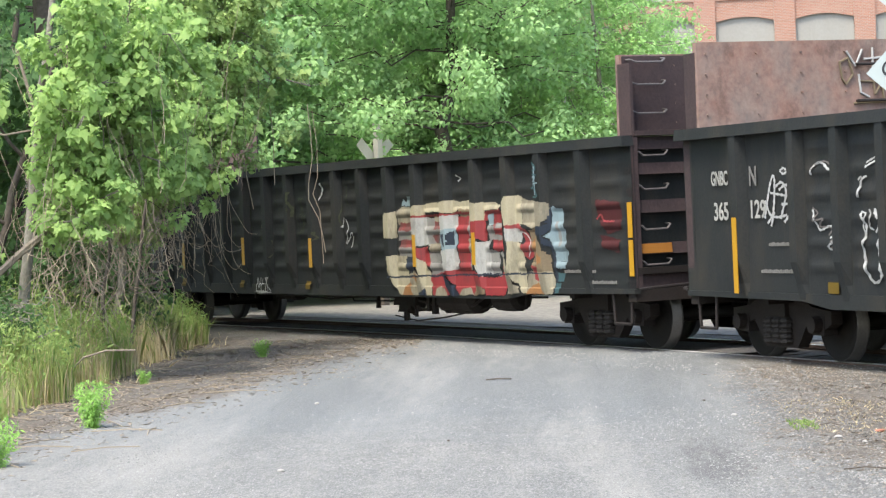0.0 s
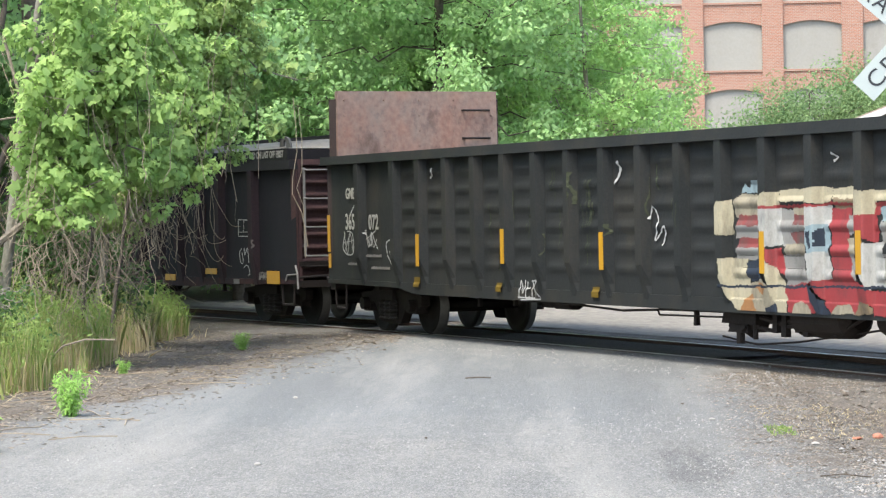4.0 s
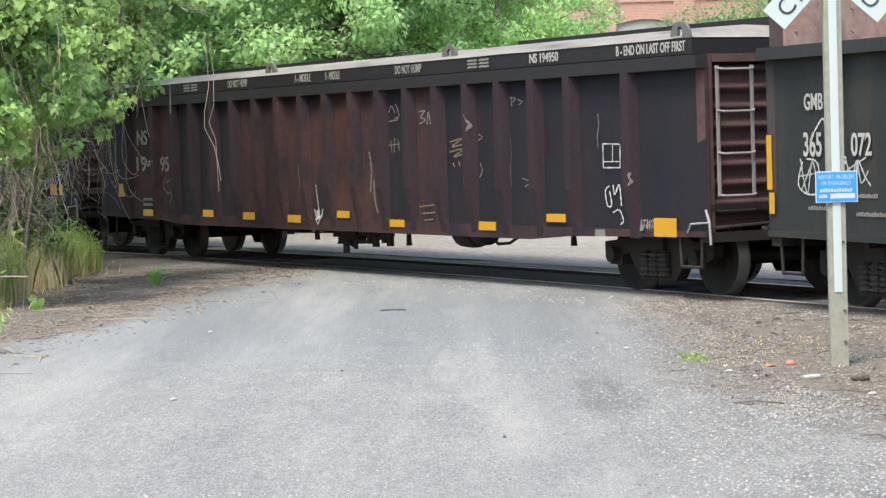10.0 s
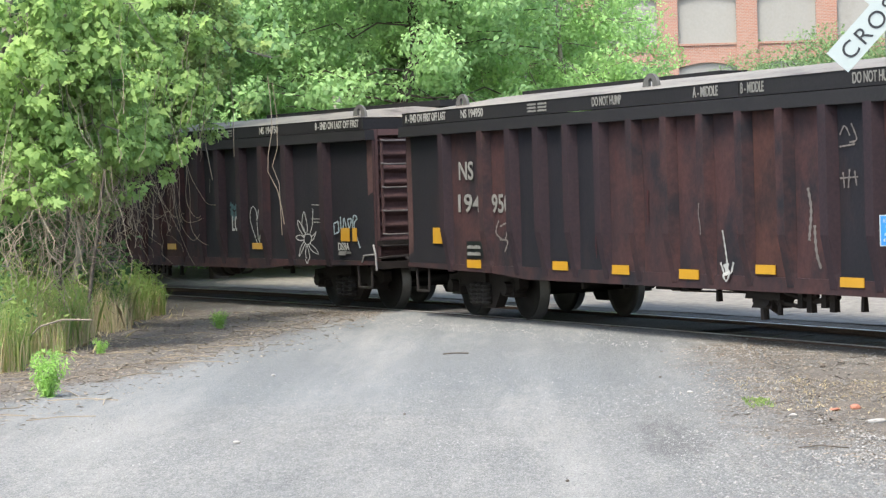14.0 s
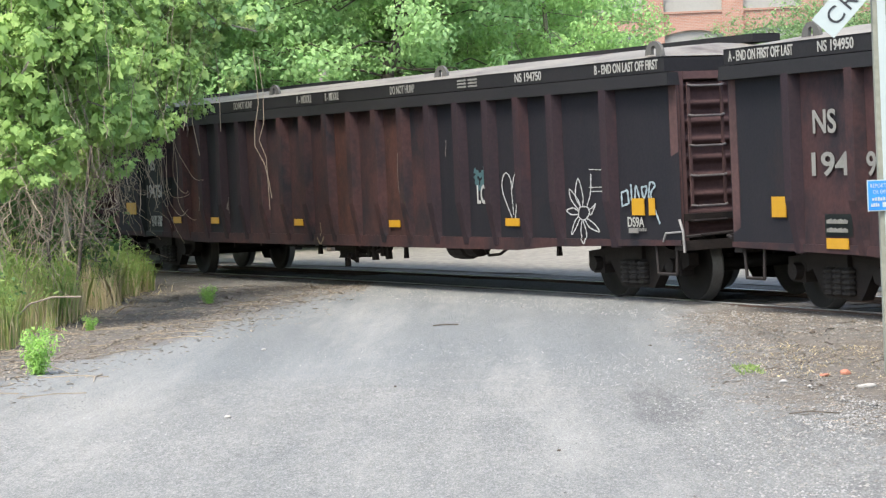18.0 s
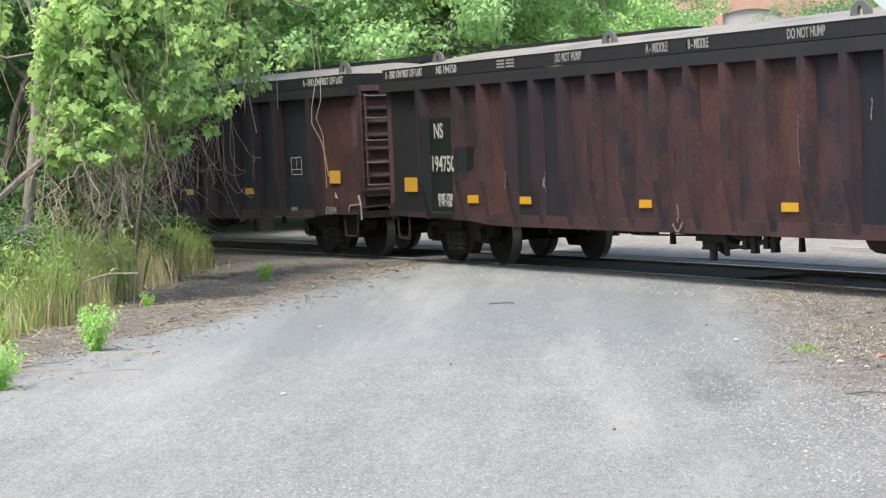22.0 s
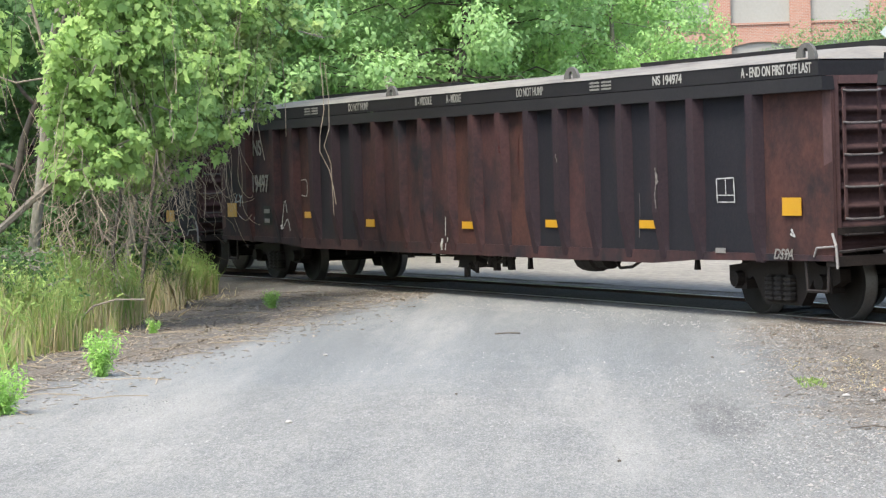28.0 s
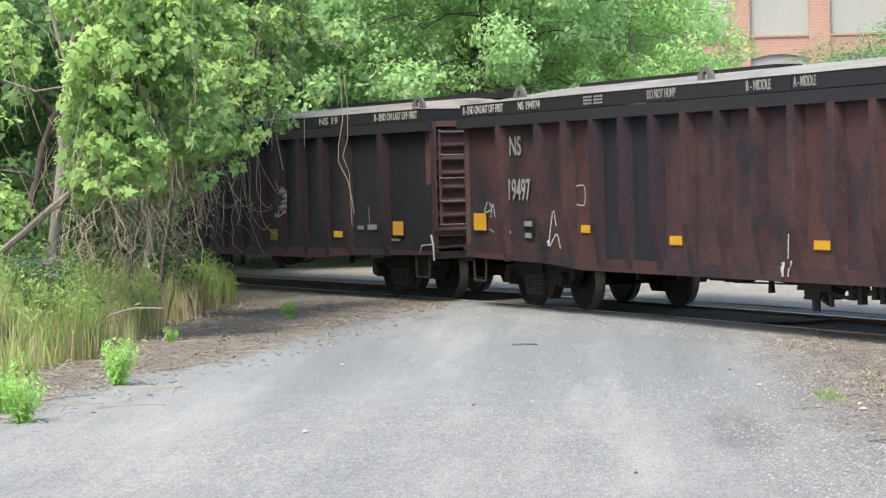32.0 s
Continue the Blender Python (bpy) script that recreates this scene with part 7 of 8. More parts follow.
scrawl(CARS["B"], PALE_SPRAY, 0.020, [(-8.67, 1.37), (-8.24, 1.41)])
scrawl(CARS["B"], PALE_SPRAY, 0.020, [(-8.62, 1.23), (-8.37, 1.55)])
scrawl(CARS["B"], PALE_SPRAY, 0.020, [(-7.77, 1.57), (-7.67, 1.31), (-7.57, 1.52), (-7.49, 1.31), (-7.36, 1.43)])
scrawl(CARS["B"], PALE_SPRAY, 0.020, [(-7.76, 1.43), (-7.39, 1.56)])
scrawl(CARS["B"], WHITE_SPRAY, 0.022, [(-2.61, 0.67), (-2.58, 0.90), (-2.49, 0.74), (-2.45, 0.91)])
scrawl(CARS["B"], WHITE_SPRAY, 0.022, [(-2.38, 0.89), (-2.41, 0.68), (-2.30, 0.70)])
scrawl(CARS["B"], WHITE_SPRAY, 0.022, [(-2.39, 0.80), (-2.29, 0.81)])
scrawl(CARS["B"], WHITE_SPRAY, 0.022, [(-2.23, 0.91), (-2.22, 0.67)])
scrawl(CARS["B"], WHITE_SPRAY, 0.022, [(-2.27, 0.90), (-2.14, 0.91)])
scrawl(CARS["B"], WHITE_SPRAY, 0.022, [(-2.10, 0.69), (-2.08, 0.91)])
scrawl(CARS["B"], WHITE_SPRAY, 0.022, [(-1.97, 0.91), (-2.08, 0.80), (-1.95, 0.69)])
scrawl(CARS["B"], WHITE_SPRAY, 0.022, [(-2.56, 0.65), (-1.95, 0.67)])
# covered gondola C
decal(CARS["C"], "reflector", YELLOW, -1.51, -1.07, 0.70, 0.81)
decal(CARS["C"], "reflector", YELLOW, 0.15, 0.55, 0.79, 0.89)
decal(CARS["C"], "reflector", YELLOW, 1.75, 2.18, 0.69, 0.79)
decal(CARS["C"], "reflector", YELLOW, 4.26, 4.69, 0.69, 0.80)
decal(CARS["C"], "reflector", YELLOW, 5.94, 6.38, 0.82, 0.92)
decal(CARS["C"], "reflector_plate", YELLOW, 8.29, 8.74, 0.69, 0.90)
decal(CARS["C"], "reflector", YELLOW, -4.71, -4.30, 0.74, 0.85)
decal(CARS["C"], "reflector", YELLOW, -3.13, -2.71, 0.72, 0.83)
decal(CARS["C"], "reflector", YELLOW, -7.28, -6.85, 0.72, 0.83)
decal(CARS["C"], "reflector_plate", YELLOW, -8.39, -8.09, 1.04, 1.26)
stencil(CARS["C"], "NS", FADED_MARK, -7.48, -7.02, 1.91, 2.16)
stencil(CARS["C"], "194", FADED_MARK, -7.53, -6.78, 1.47, 1.72)
stencil(CARS["C"], "950", FADED_MARK, -6.46, -5.90, 1.46, 1.71)
decal(CARS["C"], "paint_patch", BLACK_PATCH, -7.34, -6.80, 0.85, 1.08)
for z in (0.98, 0.89):
    g = Geo()
    bars(g, -7.28, z, 0.42, 0.05, 11, -FACE - 0.02)
    tagged(part("stencil_line", g, FADED_MARK, CARS["C"]), kind="stuff")
scrawl(CARS["C"], DULL_SPRAY, 0.030, [(-6.27, 1.36), (-6.36, 1.20), (-6.10, 1.11), (-6.01, 1.32), (-6.24, 1.28)])
scrawl(CARS["C"], DULL_SPRAY, 0.030, [(-6.25, 1.11), (-6.02, 1.09), (-6.11, 0.95)])
scrawl(CARS["C"], PALE_SPRAY, 0.025, [(-0.54, 1.26), (-0.48, 1.01), (-0.46, 0.89)])
scrawl(CARS["C"], PALE_SPRAY, 0.090, [(-0.49, 0.89), (-0.45, 0.76)])
scrawl(CARS["C"], PALE_SPRAY, 0.030, [(-0.60, 0.90), (-0.45, 0.70), (-0.32, 0.91)])
scrawl(CARS["C"], WHITE_SPRAY, 0.020, [(7.24, 1.75), (7.61, 1.74), (7.60, 1.47), (7.24, 1.47), (7.24, 1.75)])
scrawl(CARS["C"], WHITE_SPRAY, 0.015, [(7.26, 1.54), (7.60, 1.54)])
scrawl(CARS["C"], WHITE_SPRAY, 0.015, [(7.45, 1.73), (7.44, 1.54)])
scrawl(CARS["C"], WHITE_SPRAY, 0.022, [(7.36, 1.26), (7.27, 1.20), (7.31, 1.03), (7.40, 1.04), (7.36, 1.20)])
scrawl(CARS["C"], WHITE_SPRAY, 0.022, [(7.44, 1.27), (7.47, 1.16), (7.57, 1.27), (7.61, 1.03)])
scrawl(CARS["C"], WHITE_SPRAY, 0.020, [(7.42, 0.95), (7.56, 0.98), (7.64, 0.86), (7.57, 0.81)])
decal(CARS["C"], "stencil_block", DULL_MARK, 7.04, 7.25, 0.67, 0.75)
scrawl(CARS["C"], DULL_SPRAY, 0.022, [(1.83, 2.24), (1.92, 2.33), (2.01, 2.23)])
scrawl(CARS["C"], DULL_SPRAY, 0.022, [(1.82, 2.12), (2.10, 2.14)])
scrawl(CARS["C"], DULL_SPRAY, 0.022, [(2.04, 2.35), (2.13, 2.19), (2.00, 2.16)])
scrawl(CARS["C"], DULL_SPRAY, 0.022, [(1.87, 1.86), (1.89, 1.70)])
scrawl(CARS["C"], DULL_SPRAY, 0.022, [(1.99, 1.89), (1.96, 1.70)])
scrawl(CARS["C"], DULL_SPRAY, 0.022, [(2.08, 1.87), (2.11, 1.72)])
scrawl(CARS["C"], DULL_SPRAY, 0.022, [(1.81, 1.80), (2.14, 1.81)])
scrawl(CARS["C"], FADED_MARK, 0.020, [(2.71, 2.23), (2.87, 2.24), (2.75, 2.16), (2.88, 2.12), (2.71, 2.07)])
scrawl(CARS["C"], FADED_MARK, 0.020, [(2.92, 2.06), (2.97, 2.22), (3.02, 2.06)])
scrawl(CARS["C"], TAN_SPRAY, 0.024, [(3.54, 1.82), (3.87, 1.86), (3.59, 1.76), (3.91, 1.79)])
scrawl(CARS["C"], TAN_SPRAY, 0.024, [(3.52, 1.69), (3.91, 1.73), (3.63, 1.63), (3.88, 1.66)])
scrawl(CARS["C"], TAN_SPRAY, 0.024, [(3.60, 1.55), (3.65, 1.49)])
scrawl(CARS["C"], TAN_SPRAY, 0.024, [(3.76, 1.57), (3.79, 1.50)])
scrawl(CARS["C"], TAN_SPRAY, 0.024, [(2.64, 0.97), (3.05, 1.00)])
scrawl(CARS["C"], TAN_SPRAY, 0.024, [(2.70, 0.88), (3.07, 0.90)])
scrawl(CARS["C"], TAN_SPRAY, 0.024, [(2.75, 0.79), (3.01, 0.81)])
scrawl(CARS["C"], DULL_SPRAY, 0.020, [(4.13, 2.17), (4.21, 2.04), (4.18, 1.95)])
scrawl(CARS["C"], DULL_SPRAY, 0.020, [(4.28, 1.91), (4.39, 1.87), (4.28, 1.83)])
scrawl(CARS["C"], DULL_SPRAY, 0.020, [(4.32, 1.54), (4.37, 1.44), (4.29, 1.36)])
scrawl(CARS["C"], DULL_SPRAY, 0.020, [(5.14, 2.36), (5.16, 2.24)])
scrawl(CARS["C"], DULL_SPRAY, 0.020, [(5.14, 2.35), (5.26, 2.33), (5.16, 2.29)])
scrawl(CARS["C"], DULL_SPRAY, 0.020, [(5.31, 2.32), (5.41, 2.29), (5.33, 2.25)])
scrawl(CARS["C"], DULL_SPRAY, 0.020, [(5.36, 1.35), (5.57, 1.30), (5.43, 1.25)])
scrawl(CARS["C"], DULL_SPRAY, 0.040, [(1.21, 1.71), (1.26, 1.48), (1.21, 1.16)])
scrawl(CARS["C"], DULL_SPRAY, 0.040, [(1.32, 1.32), (1.34, 1.05), (1.42, 0.87)])
stencil(CARS["C"], "LT WT", DULL_MARK, 8.02, 8.29, 0.75, 0.88)
# covered gondola D
decal(CARS["D"], "reflector", YELLOW, -6.44, -6.08, 0.91, 1.02)
decal(CARS["D"], "reflector", YELLOW, -4.75, -4.41, 0.91, 1.01)
decal(CARS["D"], "reflector", YELLOW, -1.40, -1.09, 0.89, 0.99)
decal(CARS["D"], "reflector", YELLOW, 1.85, 2.20, 0.88, 0.98)
decal(CARS["D"], "reflector", YELLOW, 5.23, 5.60, 0.91, 1.01)
decal(CARS["D"], "reflector_plate", YELLOW, 8.31, 8.58, 1.05, 1.25)
decal(CARS["D"], "reflector_plate", YELLOW, 8.68, 8.81, 1.05, 1.25)
decal(CARS["D"], "reflector_plate", YELLOW, -8.68, -8.21, 1.06, 1.27)
decal(CARS["D"], "paint_patch", BLACK_PATCH, -7.85, -7.00, 0.69, 2.13)
decal(CARS["D"], "paint_patch", BLACK_PATCH, -6.63, -6.05, 1.37, 1.70)
stencil(CARS["D"], "NS", WHITE_MARK, -7.54, -7.22, 1.83, 2.05)
stencil(CARS["D"], "194750", WHITE_MARK, -7.64, -6.85, 1.35, 1.58)
stencil(CARS["D"], "LD LMT 171500", WHITE_MARK, -7.48, -6.97, 0.94, 1.04)
stencil(CARS["D"], "LT WT 91500", WHITE_MARK, -7.46, -7.00, 0.85, 0.94)
scrawl(CARS["D"], TAN_SPRAY, 0.022, [(-0.49, 0.94), (-0.45, 0.73)])
scrawl(CARS["D"], TAN_SPRAY, 0.035, [(-0.57, 0.71), (-0.46, 0.62), (-0.33, 0.73)])
scrawl(CARS["D"], TEAL, 0.090, [(4.42, 1.65), (4.60, 1.58), (4.75, 1.69)])
scrawl(CARS["D"], TEAL, 0.090, [(4.45, 1.58), (4.55, 1.40), (4.71, 1.59)])
stencil(CARS["D"], "LOI", PALE_SPRAY, 4.48, 4.79, 1.20, 1.45)
scrawl(CARS["D"], WHITE_SPRAY, 0.022, [(5.41, 0.99), (5.18, 1.34), (5.18, 1.52), (5.28, 1.60), (5.39, 1.52), (5.42, 1.39), (5.48, 1.54), (5.56, 1.60), (5.59, 1.48), (5.47, 0.99)])
scrawl(CARS["D"], WHITE_SPRAY, 0.018, [(5.40, 1.40), (5.44, 1.05)])
scrawl(CARS["D"], WHITE_SPRAY, 0.020, [(7.12, 1.15), (7.00, 1.29), (7.08, 1.50), (7.18, 1.29), (7.16, 1.17)])
scrawl(CARS["D"], WHITE_SPRAY, 0.020, [(7.06, 1.12), (6.89, 1.25), (6.87, 1.37), (7.05, 1.25), (7.12, 1.15)])
scrawl(CARS["D"], WHITE_SPRAY, 0.020, [(7.27, 1.17), (7.36, 1.32), (7.39, 1.55)])
scrawl(CARS["D"], WHITE_SPRAY, 0.020, [(7.29, 1.11), (7.40, 1.15), (7.47, 1.19), (7.36, 1.06), (7.29, 1.07)])
scrawl(CARS["D"], WHITE_SPRAY, 0.020, [(7.26, 1.01), (7.43, 0.94), (7.53, 0.85), (7.31, 0.90), (7.21, 0.99)])
scrawl(CARS["D"], WHITE_SPRAY, 0.020, [(7.16, 0.98), (7.23, 0.83), (7.19, 0.70), (7.10, 0.83), (7.13, 0.98)])
scrawl(CARS["D"], WHITE_SPRAY, 0.020, [(7.08, 1.00), (6.97, 0.88), (6.87, 0.81), (6.95, 0.96), (7.06, 1.04)])
scrawl(CARS["D"], WHITE_SPRAY, 0.020, [(7.04, 1.06), (6.88, 1.06), (6.78, 1.11), (6.94, 1.14), (7.05, 1.10)])
scrawl(CARS["D"], WHITE_SPRAY, 0.020, [(7.09, 1.15), (7.27, 1.15), (7.32, 1.07), (7.18, 0.99), (7.06, 1.04), (7.09, 1.15)])
scrawl(CARS["D"], PALE_SPRAY, 0.015, [(7.35, 1.61), (7.67, 1.60)])
scrawl(CARS["D"], PALE_SPRAY, 0.015, [(7.33, 1.39), (7.66, 1.39)])
scrawl(CARS["D"], PALE_SPRAY, 0.015, [(7.36, 1.34), (7.67, 1.34)])
scrawl(CARS["D"], PALE_SPRAY, 0.015, [(7.67, 1.59), (7.66, 1.51)])
scrawl(CARS["D"], BLUE_WHITE, 0.030, [(8.21, 1.35), (8.07, 1.32), (8.08, 1.16), (8.23, 1.19), (8.21, 1.35)])
scrawl(CARS["D"], BLUE_WHITE, 0.030, [(8.29, 1.42), (8.30, 1.22)])
scrawl(CARS["D"], BLUE_WHITE, 0.030, [(8.37, 1.25), (8.40, 1.40), (8.47, 1.25)])
scrawl(CARS["D"], BLUE_WHITE, 0.030, [(8.52, 1.38), (8.64, 1.38), (8.56, 1.25), (8.52, 1.38)])
scrawl(CARS["D"], BLUE_WHITE, 0.030, [(8.67, 1.25), (8.71, 1.43), (8.82, 1.40), (8.72, 1.28), (8.89, 0.95)])
stencil(CARS["D"], "DS9A", WHITE_MARK, 8.19, 8.55, 0.91, 1.03)
decal(CARS["D"], "stencil_block", DULL_MARK, 8.22, 8.43, 0.84, 0.90)
# covered gondola E
decal(CARS["E"], "reflector", YELLOW, -5.46, -5.20, 1.09, 1.19)
decal(CARS["E"], "reflector", YELLOW, -3.02, -2.71, 0.97, 1.08)
decal(CARS["E"], "reflector", YELLOW, 0.30, 0.63, 0.97, 1.07)
decal(CARS["E"], "reflector", YELLOW, 2.79, 3.14, 1.01, 1.11)
decal(CARS["E"], "reflector", YELLOW, 5.25, 5.65, 1.02, 1.12)
decal(CARS["E"], "reflector_plate", YELLOW, 8.37, 8.74, 1.19, 1.39)
decal(CARS["E"], "reflector_plate", YELLOW, -8.96, -8.53, 1.09, 1.33)
stencil(CARS["E"], "NS", FADED_MARK, -7.68, -7.30, 2.13, 2.40)
stencil(CARS["E"], "19497", FADED_MARK, -7.74, -7.02, 1.51, 1.81)
decal(CARS["E"], "paint_patch", BLACK_PATCH, -7.32, -6.93, 0.96, 1.28)
decal(CARS["E"], "stencil_block", DULL_MARK, -7.23, -6.99, 1.16, 1.23)
decal(CARS["E"], "stencil_block", DULL_MARK, -7.22, -7.00, 1.00, 1.07)
scrawl(CARS["E"], PALE_SPRAY, 0.030, [(-6.34, 1.36), (-6.47, 0.91), (-6.23, 1.06), (-6.12, 0.87)])
scrawl(CARS["E"], PALE_SPRAY, 0.025, [(-6.30, 1.38), (-6.24, 1.17)])
scrawl(CARS["E"], BLUE_WHITE, 0.025, [(-8.50, 1.49), (-8.59, 1.35), (-8.35, 1.39), (-8.42, 1.49)])
scrawl(CARS["E"], BLUE_WHITE, 0.025, [(-8.39, 1.27), (-8.30, 1.46), (-8.24, 1.28)])
scrawl(CARS["E"], BLUE_WHITE, 0.020, [(-8.44, 1.11), (-8.29, 1.06)])
scrawl(CARS["E"], PALE_SPRAY, 0.020, [(-5.59, 1.70), (-5.36, 1.69), (-5.37, 1.46), (-5.60, 1.46)])
scrawl(CARS["E"], PALE_SPRAY, 0.022, [(-0.25, 1.13), (-0.27, 0.86)])
scrawl(CARS["E"], PALE_SPRAY, 0.050, [(-0.38, 0.82), (-0.35, 0.66)])
scrawl(CARS["E"], PALE_SPRAY, 0.030, [(-0.20, 0.84), (-0.24, 0.66)])
scrawl(CARS["E"], WHITE_SPRAY, 0.018, [(7.00, 1.61), (7.37, 1.62), (7.38, 1.34), (7.01, 1.34), (7.00, 1.61)])
scrawl(CARS["E"], WHITE_SPRAY, 0.014, [(7.19, 1.61), (7.20, 1.43)])
scrawl(CARS["E"], WHITE_SPRAY, 0.014, [(7.01, 1.42), (7.37, 1.42)])
decal(CARS["E"], "stencil_block", DULL_MARK, 6.96, 7.17, 0.75, 0.81)
stencil(CARS["E"], "DS9A", DULL_MARK, 8.20, 8.59, 0.70, 0.82)
scrawl(CARS["E"], WHITE_SPRAY, 0.030, [(8.52, 1.04), (8.58, 0.96), (8.50, 0.99)])
# covered gondola F
decal(CARS["F"], "reflector_plate", YELLOW, 8.10, 8.43, 0.99, 1.20)
decal(CARS["F"], "reflector", YELLOW, 6.04, 6.35, 0.94, 1.04)
decal(CARS["F"], "reflector", DULL_YELLOW, 3.61, 3.89, 0.87, 1.06)
scrawl(CARS["F"], DULL_SPRAY, 0.060, [(4.08, 1.87), (4.25, 1.63), (4.18, 1.30), (4.00, 1.32)])
scrawl(CARS["F"], DULL_SPRAY, 0.030, [(7.27, 1.44), (7.30, 1.17)])
decal(CARS["F"], "stencil_block", DULL_MARK, 7.25, 7.55, 1.07, 1.15)
decal(CARS["F"], "stencil_block", DULL_MARK, 6.90, 7.10, 1.07, 1.13)

MURAL = []


def brush(material, *outline):
    """One sprayed field of the mural, laid over the fields before it: corners (x, z) on the side."""
    MURAL.append((material, list(outline)))


brush(CREAM, (2.54, 1.89), (2.72, 1.90), (2.72, 1.52), (2.45, 1.51), (2.45, 1.81))
brush(DIRTY_CREAM, (2.73, 1.89), (2.89, 1.96), (3.31, 1.96), (3.33, 1.69), (2.77, 1.69))
brush(PALE_BLUE, (2.87, 1.97), (2.96, 2.07), (3.07, 2.03), (3.13, 2.11), (3.25, 2.10), (3.33, 1.98))
brush(DIRTY_RED, (2.84, 1.72), (3.33, 1.72), (3.33, 1.61), (2.81, 1.61))
brush(SILVER, (2.79, 1.61), (3.33, 1.61), (3.34, 1.48), (2.76, 1.48))
brush(DIRTY_RED, (2.85, 1.48), (3.34, 1.48), (3.33, 1.37), (2.81, 1.36))
brush(SILVER, (2.78, 1.36), (3.33, 1.37), (3.33, 1.23), (2.75, 1.22))
brush(CREAM, (2.56, 1.25), (3.01, 1.24), (3.06, 0.98), (3.17, 0.85), (3.11, 0.66), (2.85, 0.66), (2.65, 0.81), (2.54, 1.02))
brush(INK, (2.98, 1.20), (3.36, 1.26), (3.44, 1.05), (3.12, 0.99), (3.01, 1.05))
brush(DIRTY_CREAM, (3.06, 0.98), (3.44, 1.03), (3.65, 0.86), (3.59, 0.66), (3.08, 0.66))
brush(RUST_ORANGE, (2.88, 0.66), (2.97, 0.81), (3.09, 0.85), (3.15, 0.75), (3.21, 0.66))
brush(RUST_ORANGE, (3.15, 0.93), (3.29, 1.02), (3.46, 0.98), (3.43, 0.86), (3.27, 0.85))
brush(INK, (3.41, 0.72), (3.59, 0.77), (3.76, 0.66), (3.39, 0.66))
brush(CREAM, (3.37, 1.91), (3.53, 1.97), (3.68, 1.98), (3.69, 1.81), (3.38, 1.80))
brush(CREAM, (3.68, 1.99), (4.24, 2.01), (4.26, 1.88), (3.69, 1.86))
brush(PALE_SPRAY, (3.39, 1.79), (3.69, 1.80), (3.76, 1.41), (3.45, 1.37))
brush(SILVER, (3.69, 1.79), (4.02, 1.78), (3.98, 1.41), (3.73, 1.38))
brush(DIRTY_CREAM, (3.94, 1.82), (4.26, 1.82), (4.26, 1.71), (3.96, 1.71))
brush(DIRTY_RED, (3.96, 1.73), (4.27, 1.73), (4.28, 1.62), (3.96, 1.60))
brush(SILVER, (3.76, 1.62), (4.28, 1.62), (4.29, 1.52), (3.82, 1.52))
brush(DIRTY_RED, (3.87, 1.54), (4.28, 1.55), (4.29, 1.41), (4.00, 1.40))
brush(DIRTY_CREAM, (3.78, 1.41), (4.29, 1.43), (4.30, 1.28), (3.81, 1.26))
brush(SILVER, (3.75, 1.29), (4.27, 1.29), (4.23, 0.98), (3.80, 0.96))
brush(RED, (3.46, 1.35), (3.73, 1.37), (3.79, 1.07), (3.61, 1.15), (3.50, 1.26))
brush(CREAM, (3.50, 1.24), (3.66, 1.12), (3.80, 0.96), (3.81, 0.66), (3.65, 0.66), (3.54, 0.85))
brush(RED, (3.77, 0.97), (4.29, 1.00), (4.44, 0.87), (4.41, 0.69), (3.84, 0.68))
brush(DIRTY_CREAM, (3.90, 0.66), (3.95, 0.77), (4.09, 0.80), (4.23, 0.76), (4.28, 0.67))
brush(RED, (3.38, 1.82), (4.26, 1.84), (4.26, 1.81), (3.38, 1.79))
brush(CREAM, (4.27, 1.99), (4.46, 2.02), (4.69, 2.01), (4.71, 1.85), (4.28, 1.85))
brush(PALE_SPRAY, (4.30, 1.81), (4.71, 1.82), (4.68, 1.60), (4.31, 1.60))
brush(PALE_BLUE, (4.34, 1.61), (4.63, 1.62), (4.63, 1.33), (4.34, 1.33))
brush(INK, (4.37, 1.56), (4.44, 1.56), (4.43, 1.37), (4.38, 1.37))
brush(INK, (4.48, 1.58), (4.53, 1.58), (4.54, 1.39), (4.49, 1.39))
brush(PALE_SPRAY, (4.31, 1.33), (4.63, 1.33), (4.69, 1.05), (4.37, 1.02))
brush(CREAM, (4.69, 1.99), (5.06, 2.02), (5.18, 1.99), (5.19, 1.88), (4.72, 1.87))
brush(TAN_SPRAY, (4.74, 1.89), (5.21, 1.89), (5.20, 1.79), (4.76, 1.78))
brush(RED, (4.29, 1.84), (5.18, 1.85), (5.18, 1.82), (4.29, 1.81))
brush(RED, (4.69, 1.78), (5.05, 1.79), (4.99, 1.55), (5.03, 1.28), (5.15, 1.02), (4.71, 1.01), (4.65, 1.41))
brush(SILVER, (4.97, 1.71), (5.20, 1.72), (5.22, 1.55), (4.99, 1.52))
brush(DIRTY_CREAM, (4.96, 1.48), (5.22, 1.51), (5.24, 1.32), (5.01, 1.30))
brush(SILVER, (4.98, 1.30), (5.22, 1.31), (5.28, 1.05), (5.10, 1.03))
brush(RED, (4.37, 1.03), (4.71, 1.05), (5.15, 1.02), (5.38, 1.00), (5.45, 0.80), (5.17, 0.70), (4.65, 0.69), (4.50, 0.85))
brush(DIRTY_CREAM, (4.65, 0.68), (4.76, 0.77), (5.02, 0.80), (5.11, 0.69))
brush(TAN_SPRAY, (5.11, 0.69), (5.22, 0.84), (5.40, 0.80), (5.42, 0.70))
brush(INK, (4.32, 1.01), (4.44, 0.87), (4.65, 0.68), (4.41, 0.67), (4.31, 0.84))
